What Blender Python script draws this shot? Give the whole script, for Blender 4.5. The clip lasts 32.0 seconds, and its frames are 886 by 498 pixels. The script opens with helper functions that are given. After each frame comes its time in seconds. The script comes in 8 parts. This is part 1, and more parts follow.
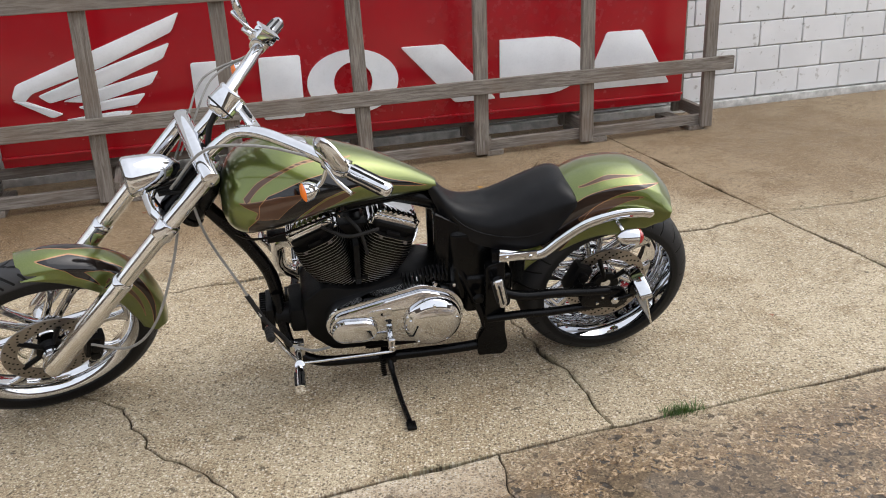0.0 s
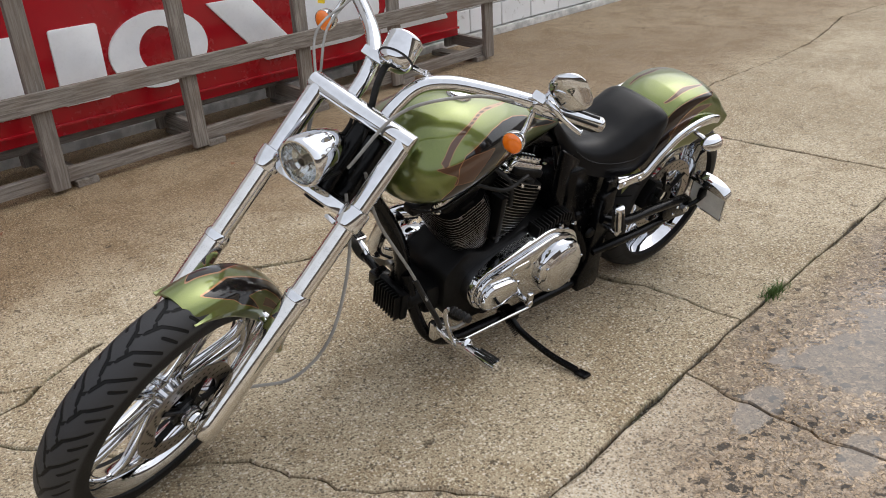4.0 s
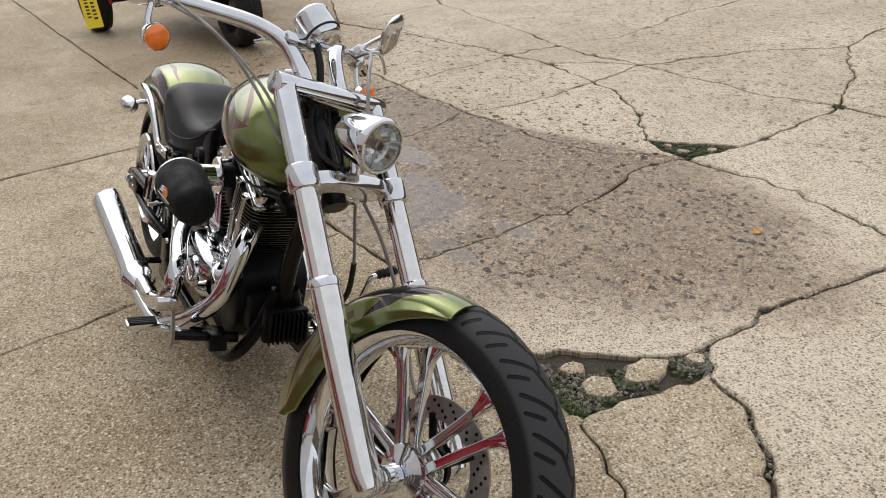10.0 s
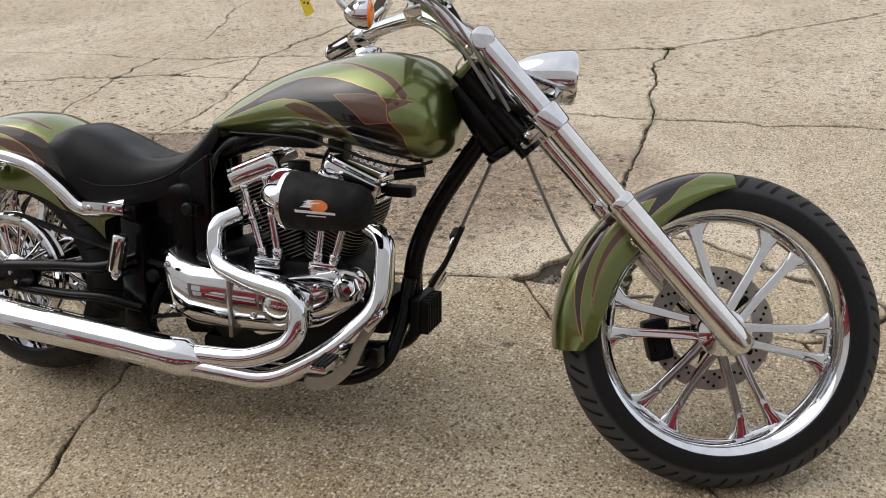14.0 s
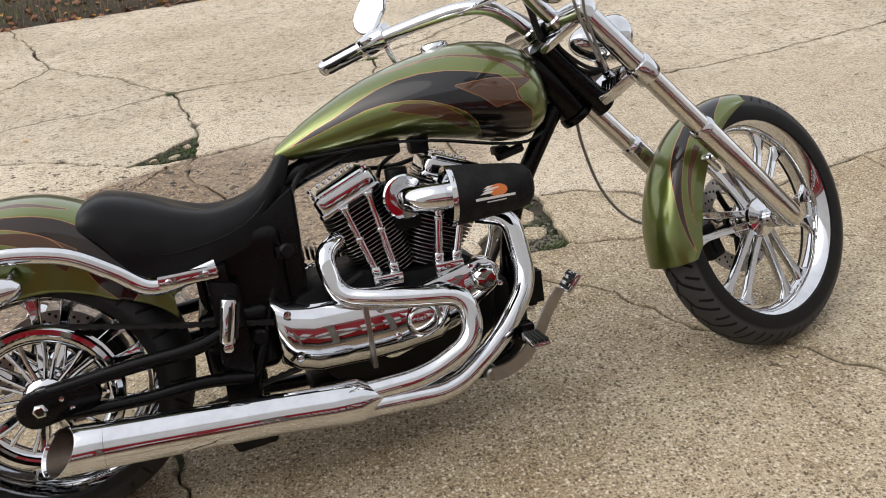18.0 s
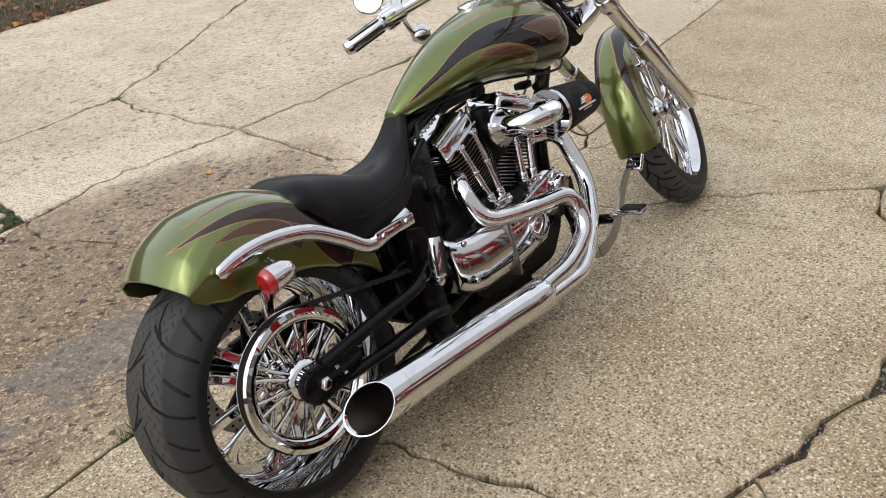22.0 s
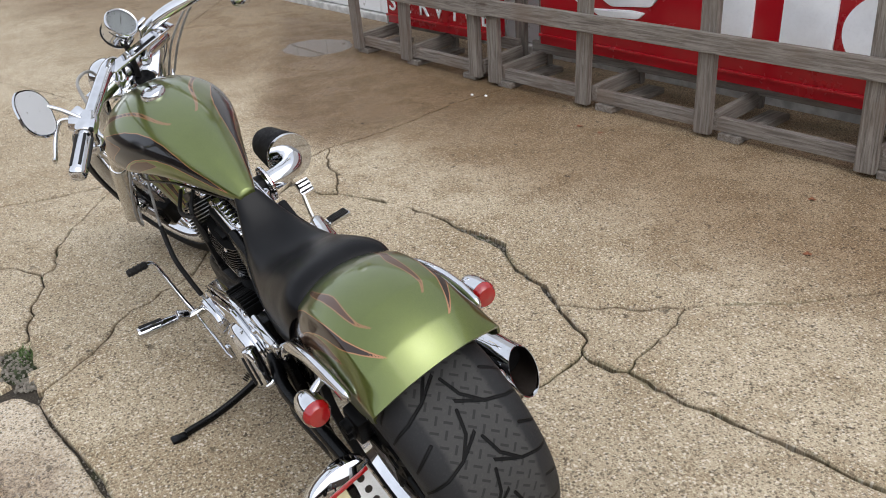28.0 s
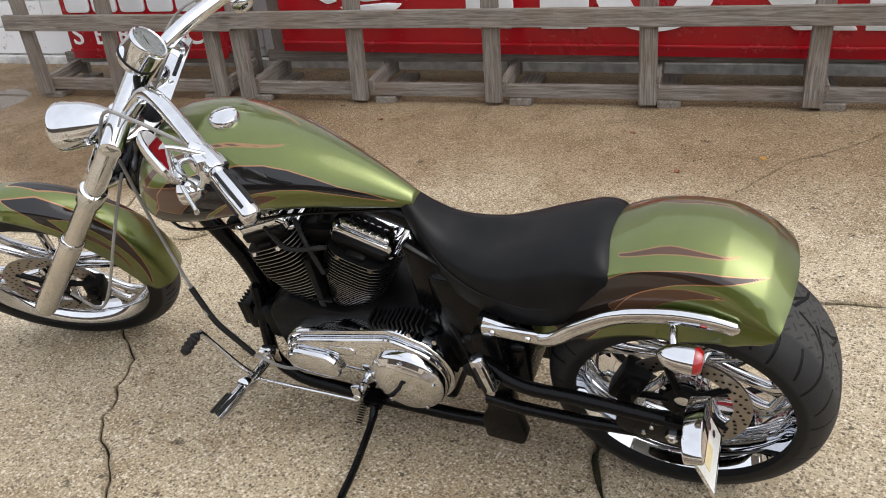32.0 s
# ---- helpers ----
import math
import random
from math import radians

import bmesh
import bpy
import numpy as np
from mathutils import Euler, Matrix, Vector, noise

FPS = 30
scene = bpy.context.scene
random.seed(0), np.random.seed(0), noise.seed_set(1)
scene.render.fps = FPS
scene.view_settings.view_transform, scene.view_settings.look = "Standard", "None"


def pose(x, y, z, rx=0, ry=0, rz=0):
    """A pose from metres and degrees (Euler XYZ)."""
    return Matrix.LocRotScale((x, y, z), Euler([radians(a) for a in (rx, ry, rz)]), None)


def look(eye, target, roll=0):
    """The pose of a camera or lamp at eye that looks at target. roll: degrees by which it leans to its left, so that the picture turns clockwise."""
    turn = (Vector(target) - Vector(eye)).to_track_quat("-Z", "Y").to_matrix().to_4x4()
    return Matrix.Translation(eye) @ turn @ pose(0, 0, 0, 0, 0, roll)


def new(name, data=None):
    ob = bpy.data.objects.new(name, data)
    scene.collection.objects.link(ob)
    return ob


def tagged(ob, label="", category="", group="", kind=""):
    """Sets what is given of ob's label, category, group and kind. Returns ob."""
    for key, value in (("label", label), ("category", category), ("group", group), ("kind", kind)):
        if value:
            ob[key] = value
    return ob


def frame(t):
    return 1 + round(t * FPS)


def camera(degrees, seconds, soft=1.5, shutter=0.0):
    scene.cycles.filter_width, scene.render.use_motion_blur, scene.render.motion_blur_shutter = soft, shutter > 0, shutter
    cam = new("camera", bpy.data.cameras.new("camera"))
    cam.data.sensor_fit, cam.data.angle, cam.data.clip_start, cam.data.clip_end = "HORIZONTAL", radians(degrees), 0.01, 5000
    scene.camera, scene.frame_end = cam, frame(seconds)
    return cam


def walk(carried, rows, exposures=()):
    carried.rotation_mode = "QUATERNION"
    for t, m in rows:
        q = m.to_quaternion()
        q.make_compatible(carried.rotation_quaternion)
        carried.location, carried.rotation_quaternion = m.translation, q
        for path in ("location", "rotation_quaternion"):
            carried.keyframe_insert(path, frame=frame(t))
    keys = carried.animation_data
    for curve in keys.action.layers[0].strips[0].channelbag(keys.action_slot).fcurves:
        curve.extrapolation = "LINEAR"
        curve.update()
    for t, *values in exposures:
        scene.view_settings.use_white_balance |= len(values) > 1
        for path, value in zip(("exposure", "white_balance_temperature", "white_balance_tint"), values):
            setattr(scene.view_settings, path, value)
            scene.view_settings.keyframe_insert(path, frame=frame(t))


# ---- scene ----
cam = camera(55.7, 32.0, soft=1.0)
METRES, EYE, TILT, LEAN, TURN = 12.821, 1.53, 0.0, 0.0, 0.0
ROWS = [
    (0.0, 0.0, 0.0, 0.0, -1.02, -21.41, 2.6),
    (0.5, -0.0189, 0.0019, 0.0003, -4.23, -21.63, 3.83),
    (1.0, -0.0349, 0.0021, 0.0001, -7.25, -22.44, 4.75),
    (1.5, -0.0467, 0.0088, -0.0002, -10.28, -23.63, 4.9),
    (2.0, -0.0589, 0.0174, 0.0009, -13.4, -24.62, 4.93),
    (2.5, -0.0743, 0.0239, -0.0006, -17.7, -25.27, 5.25),
    (3.0, -0.0934, 0.0312, 0.0004, -23.1, -26.23, 6.29),
    (3.5, -0.1065, 0.0399, -0.0009, -26.73, -26.13, 4.72),
    (5.5, -0.1593, 0.0819, -0.0022, -45.6, -25.55, 4.17),
    (6.0, -0.1677, 0.0964, -0.0025, -51.72, -25.9, 5.18),
    (6.5, -0.1761, 0.1088, -0.0025, -57.96, -24.86, 3.82),
    (7.0, -0.186, 0.1234, -0.0029, -67.77, -24.26, 3.04),
    (7.5, -0.1932, 0.1353, -0.0032, -74.88, -24.75, 2.95),
    (8.0, -0.1947, 0.1502, -0.0043, -82.02, -24.96, 3.64),
    (8.5, -0.1965, 0.1666, -0.0032, -88.08, -24.88, 3.1),
    (9.0, -0.2002, 0.1824, -0.004, -96.44, -25.06, 3.16),
    (9.5, -0.2044, 0.2003, -0.003, -103.38, -26.06, 3.84),
    (10.0, -0.2014, 0.2159, -0.0043, -108.24, -27.02, 3.48),
    (10.5, -0.1957, 0.2316, -0.0039, -114.75, -28.27, 3.08),
    (11.0, -0.192, 0.2488, -0.0043, -122.54, -28.61, 3.48),
    (11.5, -0.1866, 0.2677, -0.0046, -128.19, -28.95, 3.78),
    (12.0, -0.176, 0.2808, -0.0054, -132.48, -29.03, 4.07),
    (12.5, -0.1628, 0.2927, -0.0042, -136.97, -28.38, 3.63),
    (13.0, -0.1513, 0.3055, -0.0047, -142.96, -27.96, 3.46),
    (13.5, -0.139, 0.3185, -0.0037, -148.42, -28.79, 3.47),
    (14.0, -0.1235, 0.3252, -0.0044, -151.86, -28.93, 4.28),
    (14.5, -0.1073, 0.3306, -0.004, -155.18, -28.23, 4.33),
    (15.0, -0.092, 0.3371, -0.0042, -160.98, -28.33, 4.38),
    (15.5, -0.0773, 0.3443, -0.0043, -165.42, -28.91, 4.42),
    (17.5, -0.0315, 0.3485, -0.0047, -183.0, -28.42, 3.83),
    (18.0, -0.0183, 0.354, -0.0045, -187.22, -28.68, 4.19),
    (18.5, -0.0072, 0.356, -0.0049, -189.49, -28.28, 3.94),
    (19.0, 0.0078, 0.3546, -0.0043, -193.28, -27.94, 4.66),
    (19.5, 0.0245, 0.3561, -0.0037, -197.2, -27.68, 5.23),
    (20.0, 0.0417, 0.3609, -0.0032, -201.7, -28.26, 5.63),
    (20.5, 0.0531, 0.3601, -0.004, -204.52, -28.65, 5.05),
    (21.0, 0.0639, 0.3533, -0.0045, -209.35, -29.05, 5.62),
    (21.5, 0.0765, 0.3473, -0.0041, -213.33, -29.18, 4.8),
    (22.0, 0.091, 0.3415, -0.0033, -219.79, -29.02, 5.51),
    (22.5, 0.105, 0.3353, -0.0028, -224.84, -29.41, 5.43),
    (23.0, 0.1142, 0.3244, -0.0041, -228.84, -29.34, 5.16),
    (23.5, 0.1236, 0.3106, -0.0036, -233.96, -29.21, 4.11),
    (24.0, 0.1351, 0.2989, -0.0034, -241.2, -28.63, 3.0),
    (24.5, 0.1484, 0.2868, -0.0018, -248.46, -28.54, 3.33),
    (25.0, 0.1537, 0.2739, -0.0023, -253.68, -28.52, 4.18),
    (25.5, 0.1568, 0.2576, -0.0009, -259.79, -28.26, 4.13),
    (26.0, 0.1588, 0.2447, -0.001, -267.36, -27.56, 3.01),
    (28.5, 0.1478, 0.1661, 0.0001, -299.25, -27.45, 3.74),
    (29.0, 0.1423, 0.1544, -0.0004, -303.2, -27.72, 3.66),
    (29.5, 0.1314, 0.1459, -0.0013, -308.25, -28.22, 4.57),
    (30.0, 0.1212, 0.1354, -0.0015, -312.37, -28.39, 4.18),
    (30.5, 0.1109, 0.121, -0.0014, -317.77, -28.6, 4.4),
    (31.0, 0.1033, 0.1105, -0.0013, -322.47, -28.87, 4.56),
    (31.5, 0.0915, 0.104, -0.0019, -325.42, -28.61, 4.78),
    (32.0, 0.0779, 0.0973, -0.0016, -327.66, -28.04, 4.37),
]
# the camera adapts its exposure as it goes round
EXPOSURES = [(0.0, 0.2, 6400, 10), (3.0, 0.02, 6400, 10), (6.0, -0.12, 6400, 10), (8.0, -0.2, 6500, 10), (10.0, -0.18, 6550, 10), (14.0, -0.1, 6550, 10), (18.0, 0.02, 6600, 10),
             (22.0, 0.12, 6450, 10), (24.0, 0.05, 6150, 10), (26.0, -0.02, 6050, 10), (29.0, 0.16, 6300, 10), (32.0, 0.27, 6400, 10)]
walk(cam, [(t, pose(0, 0, EYE, TILT, LEAN, TURN) @ pose(METRES * x, METRES * y, METRES * z, 90 + pitch, roll, yaw)) for t, x, y, z, yaw, pitch, roll in ROWS],
     exposures=EXPOSURES)

# ---- daylight: bright overcast sky with a soft sun ----
world = bpy.data.worlds.new("overcast_sky")
scene.world = world
world.use_nodes = True
wn, wl = world.node_tree.nodes, world.node_tree.links
sky = wn.new("ShaderNodeTexSky")
sky.sky_type, sky.sun_disc = "NISHITA", False
SUN_EL, SUN_AZ = radians(50), radians(80)
sky.sun_elevation, sky.sun_rotation = SUN_EL, SUN_AZ
sky.air_density, sky.dust_density, sky.ozone_density = 1.0, 4.0, 1.0
hue = wn.new("ShaderNodeHueSaturation")
hue.inputs["Saturation"].default_value = 0.4
bg = wn["Background"]
bg.inputs["Strength"].default_value = 0.25
wl.new(sky.outputs["Color"], hue.inputs["Color"])
cloud = wn.new("ShaderNodeMix")
cloud.data_type = "RGBA"
cloud.inputs[0].default_value = 0.6
cloud.inputs[7].default_value = (4.85, 4.95, 5.25, 1.0)
wl.new(hue.outputs["Color"], cloud.inputs[6])
wl.new(cloud.outputs[2], bg.inputs["Color"])
sun_data = bpy.data.lights.new("sun", "SUN")
sun_data.energy, sun_data.angle, sun_data.color = 0.7, radians(60), (1.0, 0.96, 0.9)
sun = new("sun", sun_data)
sun_to = Vector((math.sin(SUN_AZ) * math.cos(SUN_EL), math.cos(SUN_AZ) * math.cos(SUN_EL), math.sin(SUN_EL)))
sun.matrix_world = look(sun_to * 30, (0, 0, 0))
scene.view_settings.exposure = 0.0


# ---- materials ----
class Nodes:
    """A material under construction: short calls for its nodes."""

    def __init__(self, name):
        self.mat = bpy.data.materials.new(name)
        self.mat.use_nodes = True
        self.tree = self.mat.node_tree
        self.bsdf = self.tree.nodes["Principled BSDF"]

    def node(self, kind, **settings):
        n = self.tree.nodes.new(kind)
        for key, value in settings.items():
            setattr(n, key, value)
        return n

    def link(self, a, b):
        self.tree.links.new(a, b)

    def put(self, socket, value):
        if isinstance(value, bpy.types.NodeSocket):
            self.link(value, socket)
        else:
            socket.default_value = value

    def place(self, space="Object"):
        if space == "World":
            return self.node("ShaderNodeNewGeometry").outputs["Position"]
        return self.node("ShaderNodeTexCoord").outputs[space]

    def noise(self, vec, scale, detail=3.0, rough=0.55, warp=0.0):
        n = self.node("ShaderNodeTexNoise")
        self.link(vec, n.inputs["Vector"])
        for key, v in (("Scale", scale), ("Detail", detail), ("Roughness", rough), ("Distortion", warp)):
            n.inputs[key].default_value = v
        return n.outputs["Fac"]

    def cells(self, vec, scale, out="Distance", feature="F1", random_=1.0, dims="3D"):
        n = self.node("ShaderNodeTexVoronoi", feature=feature, voronoi_dimensions=dims)
        self.link(vec, n.inputs["Vector"])
        n.inputs["Scale"].default_value = scale
        n.inputs["Randomness"].default_value = random_
        return n.outputs[out]

    def ramp(self, value, a, b, lo=0.0, hi=1.0, smooth=True):
        n = self.node("ShaderNodeMapRange", interpolation_type="SMOOTHSTEP" if smooth else "LINEAR")
        self.put(n.inputs["Value"], value)
        for i, v in zip((1, 2, 3, 4), (a, b, lo, hi)):
            self.put(n.inputs[i], v)
        return n.outputs[0]

    def math(self, op, a, b=0.0, clamp=False):
        n = self.node("ShaderNodeMath", operation=op, use_clamp=clamp)
        self.put(n.inputs[0], a)
        self.put(n.inputs[1], b)
        return n.outputs[0]

    def mix(self, fac, a, b, blend="MIX"):
        n = self.node("ShaderNodeMix", data_type="RGBA", blend_type=blend)
        self.put(n.inputs[0], fac)
        for s, v in ((n.inputs[6], a), (n.inputs[7], b)):
            self.put(s, v if isinstance(v, bpy.types.NodeSocket) else (*v, 1.0)[:4])
        return n.outputs[2]

    def scaled(self, vec, x, y, z):
        n = self.node("ShaderNodeMapping")
        self.link(vec, n.inputs["Vector"])
        n.inputs["Scale"].default_value = (x, y, z)
        return n.outputs["Vector"]

    def axis(self, vec, i):
        n = self.node("ShaderNodeSeparateXYZ")
        self.link(vec, n.inputs[0])
        return n.outputs[i]

    def bump(self, height, strength=0.3, distance=0.002):
        n = self.node("ShaderNodeBump")
        self.put(n.inputs["Strength"], strength)
        n.inputs["Distance"].default_value = distance
        self.put(n.inputs["Height"], height)
        self.link(n.outputs["Normal"], self.bsdf.inputs["Normal"])

    def done(self, color=None, rough=0.5, metal=0.0, **more):
        names = {"coat": "Coat Weight", "coat_rough": "Coat Roughness", "ior": "IOR", "glass": "Transmission Weight", "spec": "Specular IOR Level"}
        if color is not None:
            self.put(self.bsdf.inputs["Base Color"], color if isinstance(color, bpy.types.NodeSocket) else (*color, 1.0)[:4])
        self.put(self.bsdf.inputs["Roughness"], rough)
        self.put(self.bsdf.inputs["Metallic"], metal)
        for key, v in more.items():
            self.put(self.bsdf.inputs[names[key]], v)
        return self.mat


def metal_mat(name, tint, rough, wear=0.04, scale=30.0):
    m = Nodes(name)
    p = m.place()
    haze = m.noise(p, scale, 4)
    fine = m.noise(p, scale * 14, 2)
    r = m.math("ADD", m.ramp(haze, 0.35, 0.75, rough, rough + wear), m.ramp(fine, 0.5, 0.8, 0, wear * 0.6))
    c = m.mix(m.ramp(haze, 0.3, 0.75), tint, tuple(t * 0.9 for t in tint))
    m.bump(m.noise(p, 9.0, 2), 0.05, 0.002)
    return m.done(c, r, 1.0)


def paint_mat(name, tint, rough, spread=0.25, scale=25.0, bump=0.0, bump_scale=400.0, dust=(0.16, 0.14, 0.11), dusty=0.12, coat=0.0, spec=0.5):
    m = Nodes(name)
    p = m.place()
    big = m.noise(p, scale, 4)
    fine = m.noise(p, scale * 12, 3)
    c = m.mix(m.ramp(big, 0.3, 0.7), tint, tuple(t * (1 - spread) for t in tint))
    c = m.mix(m.math("MULTIPLY", m.ramp(fine, 0.45, 0.8), dusty), c, dust)
    r = m.ramp(m.math("ADD", big, fine), 0.7, 1.3, rough * 0.8, min(1.0, rough * 1.3))
    if bump:
        m.bump(m.noise(p, bump_scale, 3), bump, 0.001)
    return m.done(c, r, 0.0, coat=coat, coat_rough=0.06, spec=spec)


CHROME = metal_mat("chrome", (0.68, 0.69, 0.71), 0.012, 0.02)
POLISHED = metal_mat("polished_aluminium", (0.72, 0.71, 0.69), 0.08, 0.08)
BRUSHED = metal_mat("brushed_aluminium", (0.36, 0.355, 0.345), 0.3, 0.1)
STEEL = metal_mat("brake_steel", (0.36, 0.33, 0.3), 0.28, 0.12)
FRAME_BLACK = paint_mat("black_enamel", (0.003, 0.003, 0.0034), 0.22, 0.3, dusty=0.0, spec=0.18)
CASE_BLACK = paint_mat("black_wrinkle_paint", (0.003, 0.003, 0.0033), 0.42, 0.3, bump=0.35, dusty=0.02, spec=0.16)
PLASTIC = paint_mat("black_plastic", (0.006, 0.006, 0.0065), 0.4, 0.3, dusty=0.03, spec=0.22)
RUBBER = paint_mat("black_rubber", (0.011, 0.0105, 0.0105), 0.6, 0.3, bump=0.2, dusty=0.1, spec=0.3)
SOCK = paint_mat("black_filter_cloth", (0.006, 0.006, 0.0065), 0.7, 0.25, bump=0.4, bump_scale=900.0, dusty=0.02, spec=0.25)
DARK_STEEL = metal_mat("dark_brown_steel", (0.075, 0.06, 0.05), 0.4, 0.2)
CABLE = paint_mat("grey_braided_cable", (0.3, 0.29, 0.27), 0.4, 0.3, bump=0.4, bump_scale=700.0)


def tyre_mat(name, pitch, runs, wide, worn, base, side):
    """Tyre rubber with grooves painted dark and bumped; the map named tread holds metres along and across the tread."""
    m = Nodes(name)
    p = m.place()
    uv = m.node("ShaderNodeUVMap", uv_map="tread").outputs["UV"]
    along, across = m.axis(uv, 0), m.axis(uv, 1)
    other = m.math("LESS_THAN", across, 0.0)
    x = m.math("ADD", along, m.math("MULTIPLY", other, pitch / 2))
    y = m.math("ABSOLUTE", across)
    near_ = None
    for run in runs:
        for (x0, y0), (x1, y1) in zip(run, run[1:]):
            mid = (x0 + x1) / 2
            t = m.math("SUBTRACT", x, mid)
            t = m.math("SUBTRACT", t, m.math("MULTIPLY", m.math("ROUND", m.math("DIVIDE", t, pitch)), pitch))
            q = m.node("ShaderNodeCombineXYZ")
            m.put(q.inputs[0], m.math("SUBTRACT", t, x0 - mid))
            m.put(q.inputs[1], m.math("SUBTRACT", y, y0))
            way = m.node("ShaderNodeVectorMath", operation="DOT_PRODUCT")
            m.link(q.outputs[0], way.inputs[0])
            d2 = (x1 - x0) ** 2 + (y1 - y0) ** 2
            way.inputs[1].default_value = ((x1 - x0) / d2, (y1 - y0) / d2, 0)
            h = m.ramp(way.outputs["Value"], 0.0, 1.0, smooth=False)
            back = m.node("ShaderNodeCombineXYZ")
            m.put(back.inputs[0], m.math("MULTIPLY", h, x1 - x0))
            m.put(back.inputs[1], m.math("MULTIPLY", h, y1 - y0))
            gap = m.node("ShaderNodeVectorMath", operation="DISTANCE")
            m.link(q.outputs[0], gap.inputs[0])
            m.link(back.outputs[0], gap.inputs[1])
            near_ = gap.outputs["Value"] if near_ is None else m.math("MINIMUM", near_, gap.outputs["Value"])
    groove = m.ramp(near_, wide * 0.75, wide * 1.15, 1, 0)
    big, fine = m.noise(p, 14, 4), m.noise(p, 210, 4, 0.7)
    band = m.ramp(m.math("ADD", y, m.math("MULTIPLY", big, 0.03)), worn, worn + 0.012, 1, 0)
    # short dashes in two directions by turns, as on chequer plate
    u = m.math("DIVIDE", m.math("ADD", along, across), 0.033)
    v = m.math("DIVIDE", m.math("SUBTRACT", along, across), 0.033)
    fu, fv = (m.math("ABSOLUTE", m.math("SUBTRACT", m.math("FRACT", q), 0.5)) for q in (u, v))
    turn = m.math("ABSOLUTE", m.math("MODULO", m.math("ADD", m.math("FLOOR", u), m.math("FLOOR", v)), 2.0))
    one = m.math("MULTIPLY", m.ramp(fu, 0.09, 0.13, 1, 0), m.ramp(fv, 0.36, 0.42, 1, 0))
    two = m.math("MULTIPLY", m.ramp(fv, 0.09, 0.13, 1, 0), m.ramp(fu, 0.36, 0.42, 1, 0))
    tick = m.math("ADD", m.math("MULTIPLY", one, turn), m.math("MULTIPLY", two, m.math("SUBTRACT", 1.0, turn)))
    c = m.mix(band, (base, base, base * 1.04), (0.048, 0.047, 0.045))
    c = m.mix(m.ramp(y, side, side + 0.012), c, (0.007, 0.007, 0.0072))
    c = m.mix(m.math("MULTIPLY", m.ramp(fine, 0.5, 0.7), m.ramp(band, 0, 1, 0.12, 0.5)), c, (0.07, 0.066, 0.06))
    c = m.mix(m.math("MULTIPLY", m.math("MULTIPLY", tick, band), 0.6), c, (0.01, 0.01, 0.01))
    # shade in the grooves painted as near-black colour; the bump gives their depth
    c = m.mix(m.math("MULTIPLY", groove, 0.95), c, (0.0015, 0.0015, 0.0015))
    m.bump(m.math("SUBTRACT", m.math("MULTIPLY", fine, 0.08), groove), 0.9, 0.007)
    return m.done(c, m.ramp(band, 0, 1, 0.55, 0.75), spec=0.2)


REAR_TYRE = tyre_mat("wide_rear_tyre_rubber", 0.1334, [[(0, 0.006), (0.045, 0.018), (0.083, 0.05), (0.1, 0.095), (0.108, 0.15)], [(0.08, 0.046), (0.03, -0.03)], [(0.025, 0.085), (0.055, 0.14)]], 0.0036, 0.085, 0.02, 0.15)
FRONT_TYRE = tyre_mat("front_tyre_rubber", 0.0788, [[(0, 0.002), (0.036, 0.015), (0.078, 0.06)], [(0.024, 0.009), (0.056, -0.022)], [(0.022, 0.036), (0.042, 0.064)]], 0.0042, -1.0, 0.042, 0.07)


def leather_mat():
    m = Nodes("black_vinyl")
    p = m.place()
    grain = m.cells(p, 420, feature="SMOOTH_F1")
    crease = m.noise(p, 9, 3)
    c = m.mix(m.ramp(crease, 0.35, 0.7), (0.005, 0.005, 0.0057), (0.009, 0.009, 0.0095))
    m.bump(m.math("ADD", grain, m.math("MULTIPLY", crease, 0.6)), 0.12, 0.001)
    return m.done(c, m.ramp(crease, 0.3, 0.7, 0.28, 0.38), spec=0.16)


VINYL = leather_mat()


def flake_paint():
    """Candy green metallic with airbrushed flames: the map named flame holds distances to the painted shapes."""
    m = Nodes("green_metallic_flame_paint")
    p = m.place()
    maps = m.node("ShaderNodeUVMap", uv_map="flame").outputs["UV"]
    flame, lick = m.axis(maps, 0), m.axis(maps, 1)
    fade = m.axis(m.node("ShaderNodeUVMap", uv_map="fade").outputs["UV"], 0)
    flake = m.cells(p, 1500, "Color")
    spark = m.axis(flake, 0)
    green = m.mix(m.ramp(m.noise(p, 7, 2), 0.3, 0.7), (0.118, 0.15, 0.032), (0.096, 0.124, 0.027))
    green = m.mix(m.math("MULTIPLY", spark, 0.35), green, (0.26, 0.29, 0.09))
    black = m.mix(m.ramp(fade, 0.0, 1.0), (0.006, 0.0055, 0.006), (0.026, 0.0145, 0.0095))
    brown = m.mix(m.math("MULTIPLY", spark, 0.3), (0.07, 0.036, 0.021), (0.15, 0.068, 0.034))
    c = m.mix(m.ramp(flame, -0.0012, 0.0012), black, green)
    c = m.mix(m.ramp(lick, 0.0012, -0.0012), c, brown)
    line = m.ramp(m.math("ABSOLUTE", flame), 0.0004, 0.0011, 1.0, 0.0)
    line = m.math("MAXIMUM", line, m.ramp(m.math("ABSOLUTE", lick), 0.0004, 0.001, 0.55, 0.0))
    c = m.mix(line, c, (0.4, 0.19, 0.085))
    dark = m.math("MULTIPLY", m.ramp(flame, -0.0012, 0.0012), m.ramp(lick, -0.0012, 0.0012))
    m.bump(spark, 0.03, 0.0004)
    return m.done(c, 0.3, m.ramp(dark, 0, 1, 0.15, 0.88), coat=1.0, coat_rough=0.02, spec=m.ramp(dark, 0, 1, 0.08, 0.5))


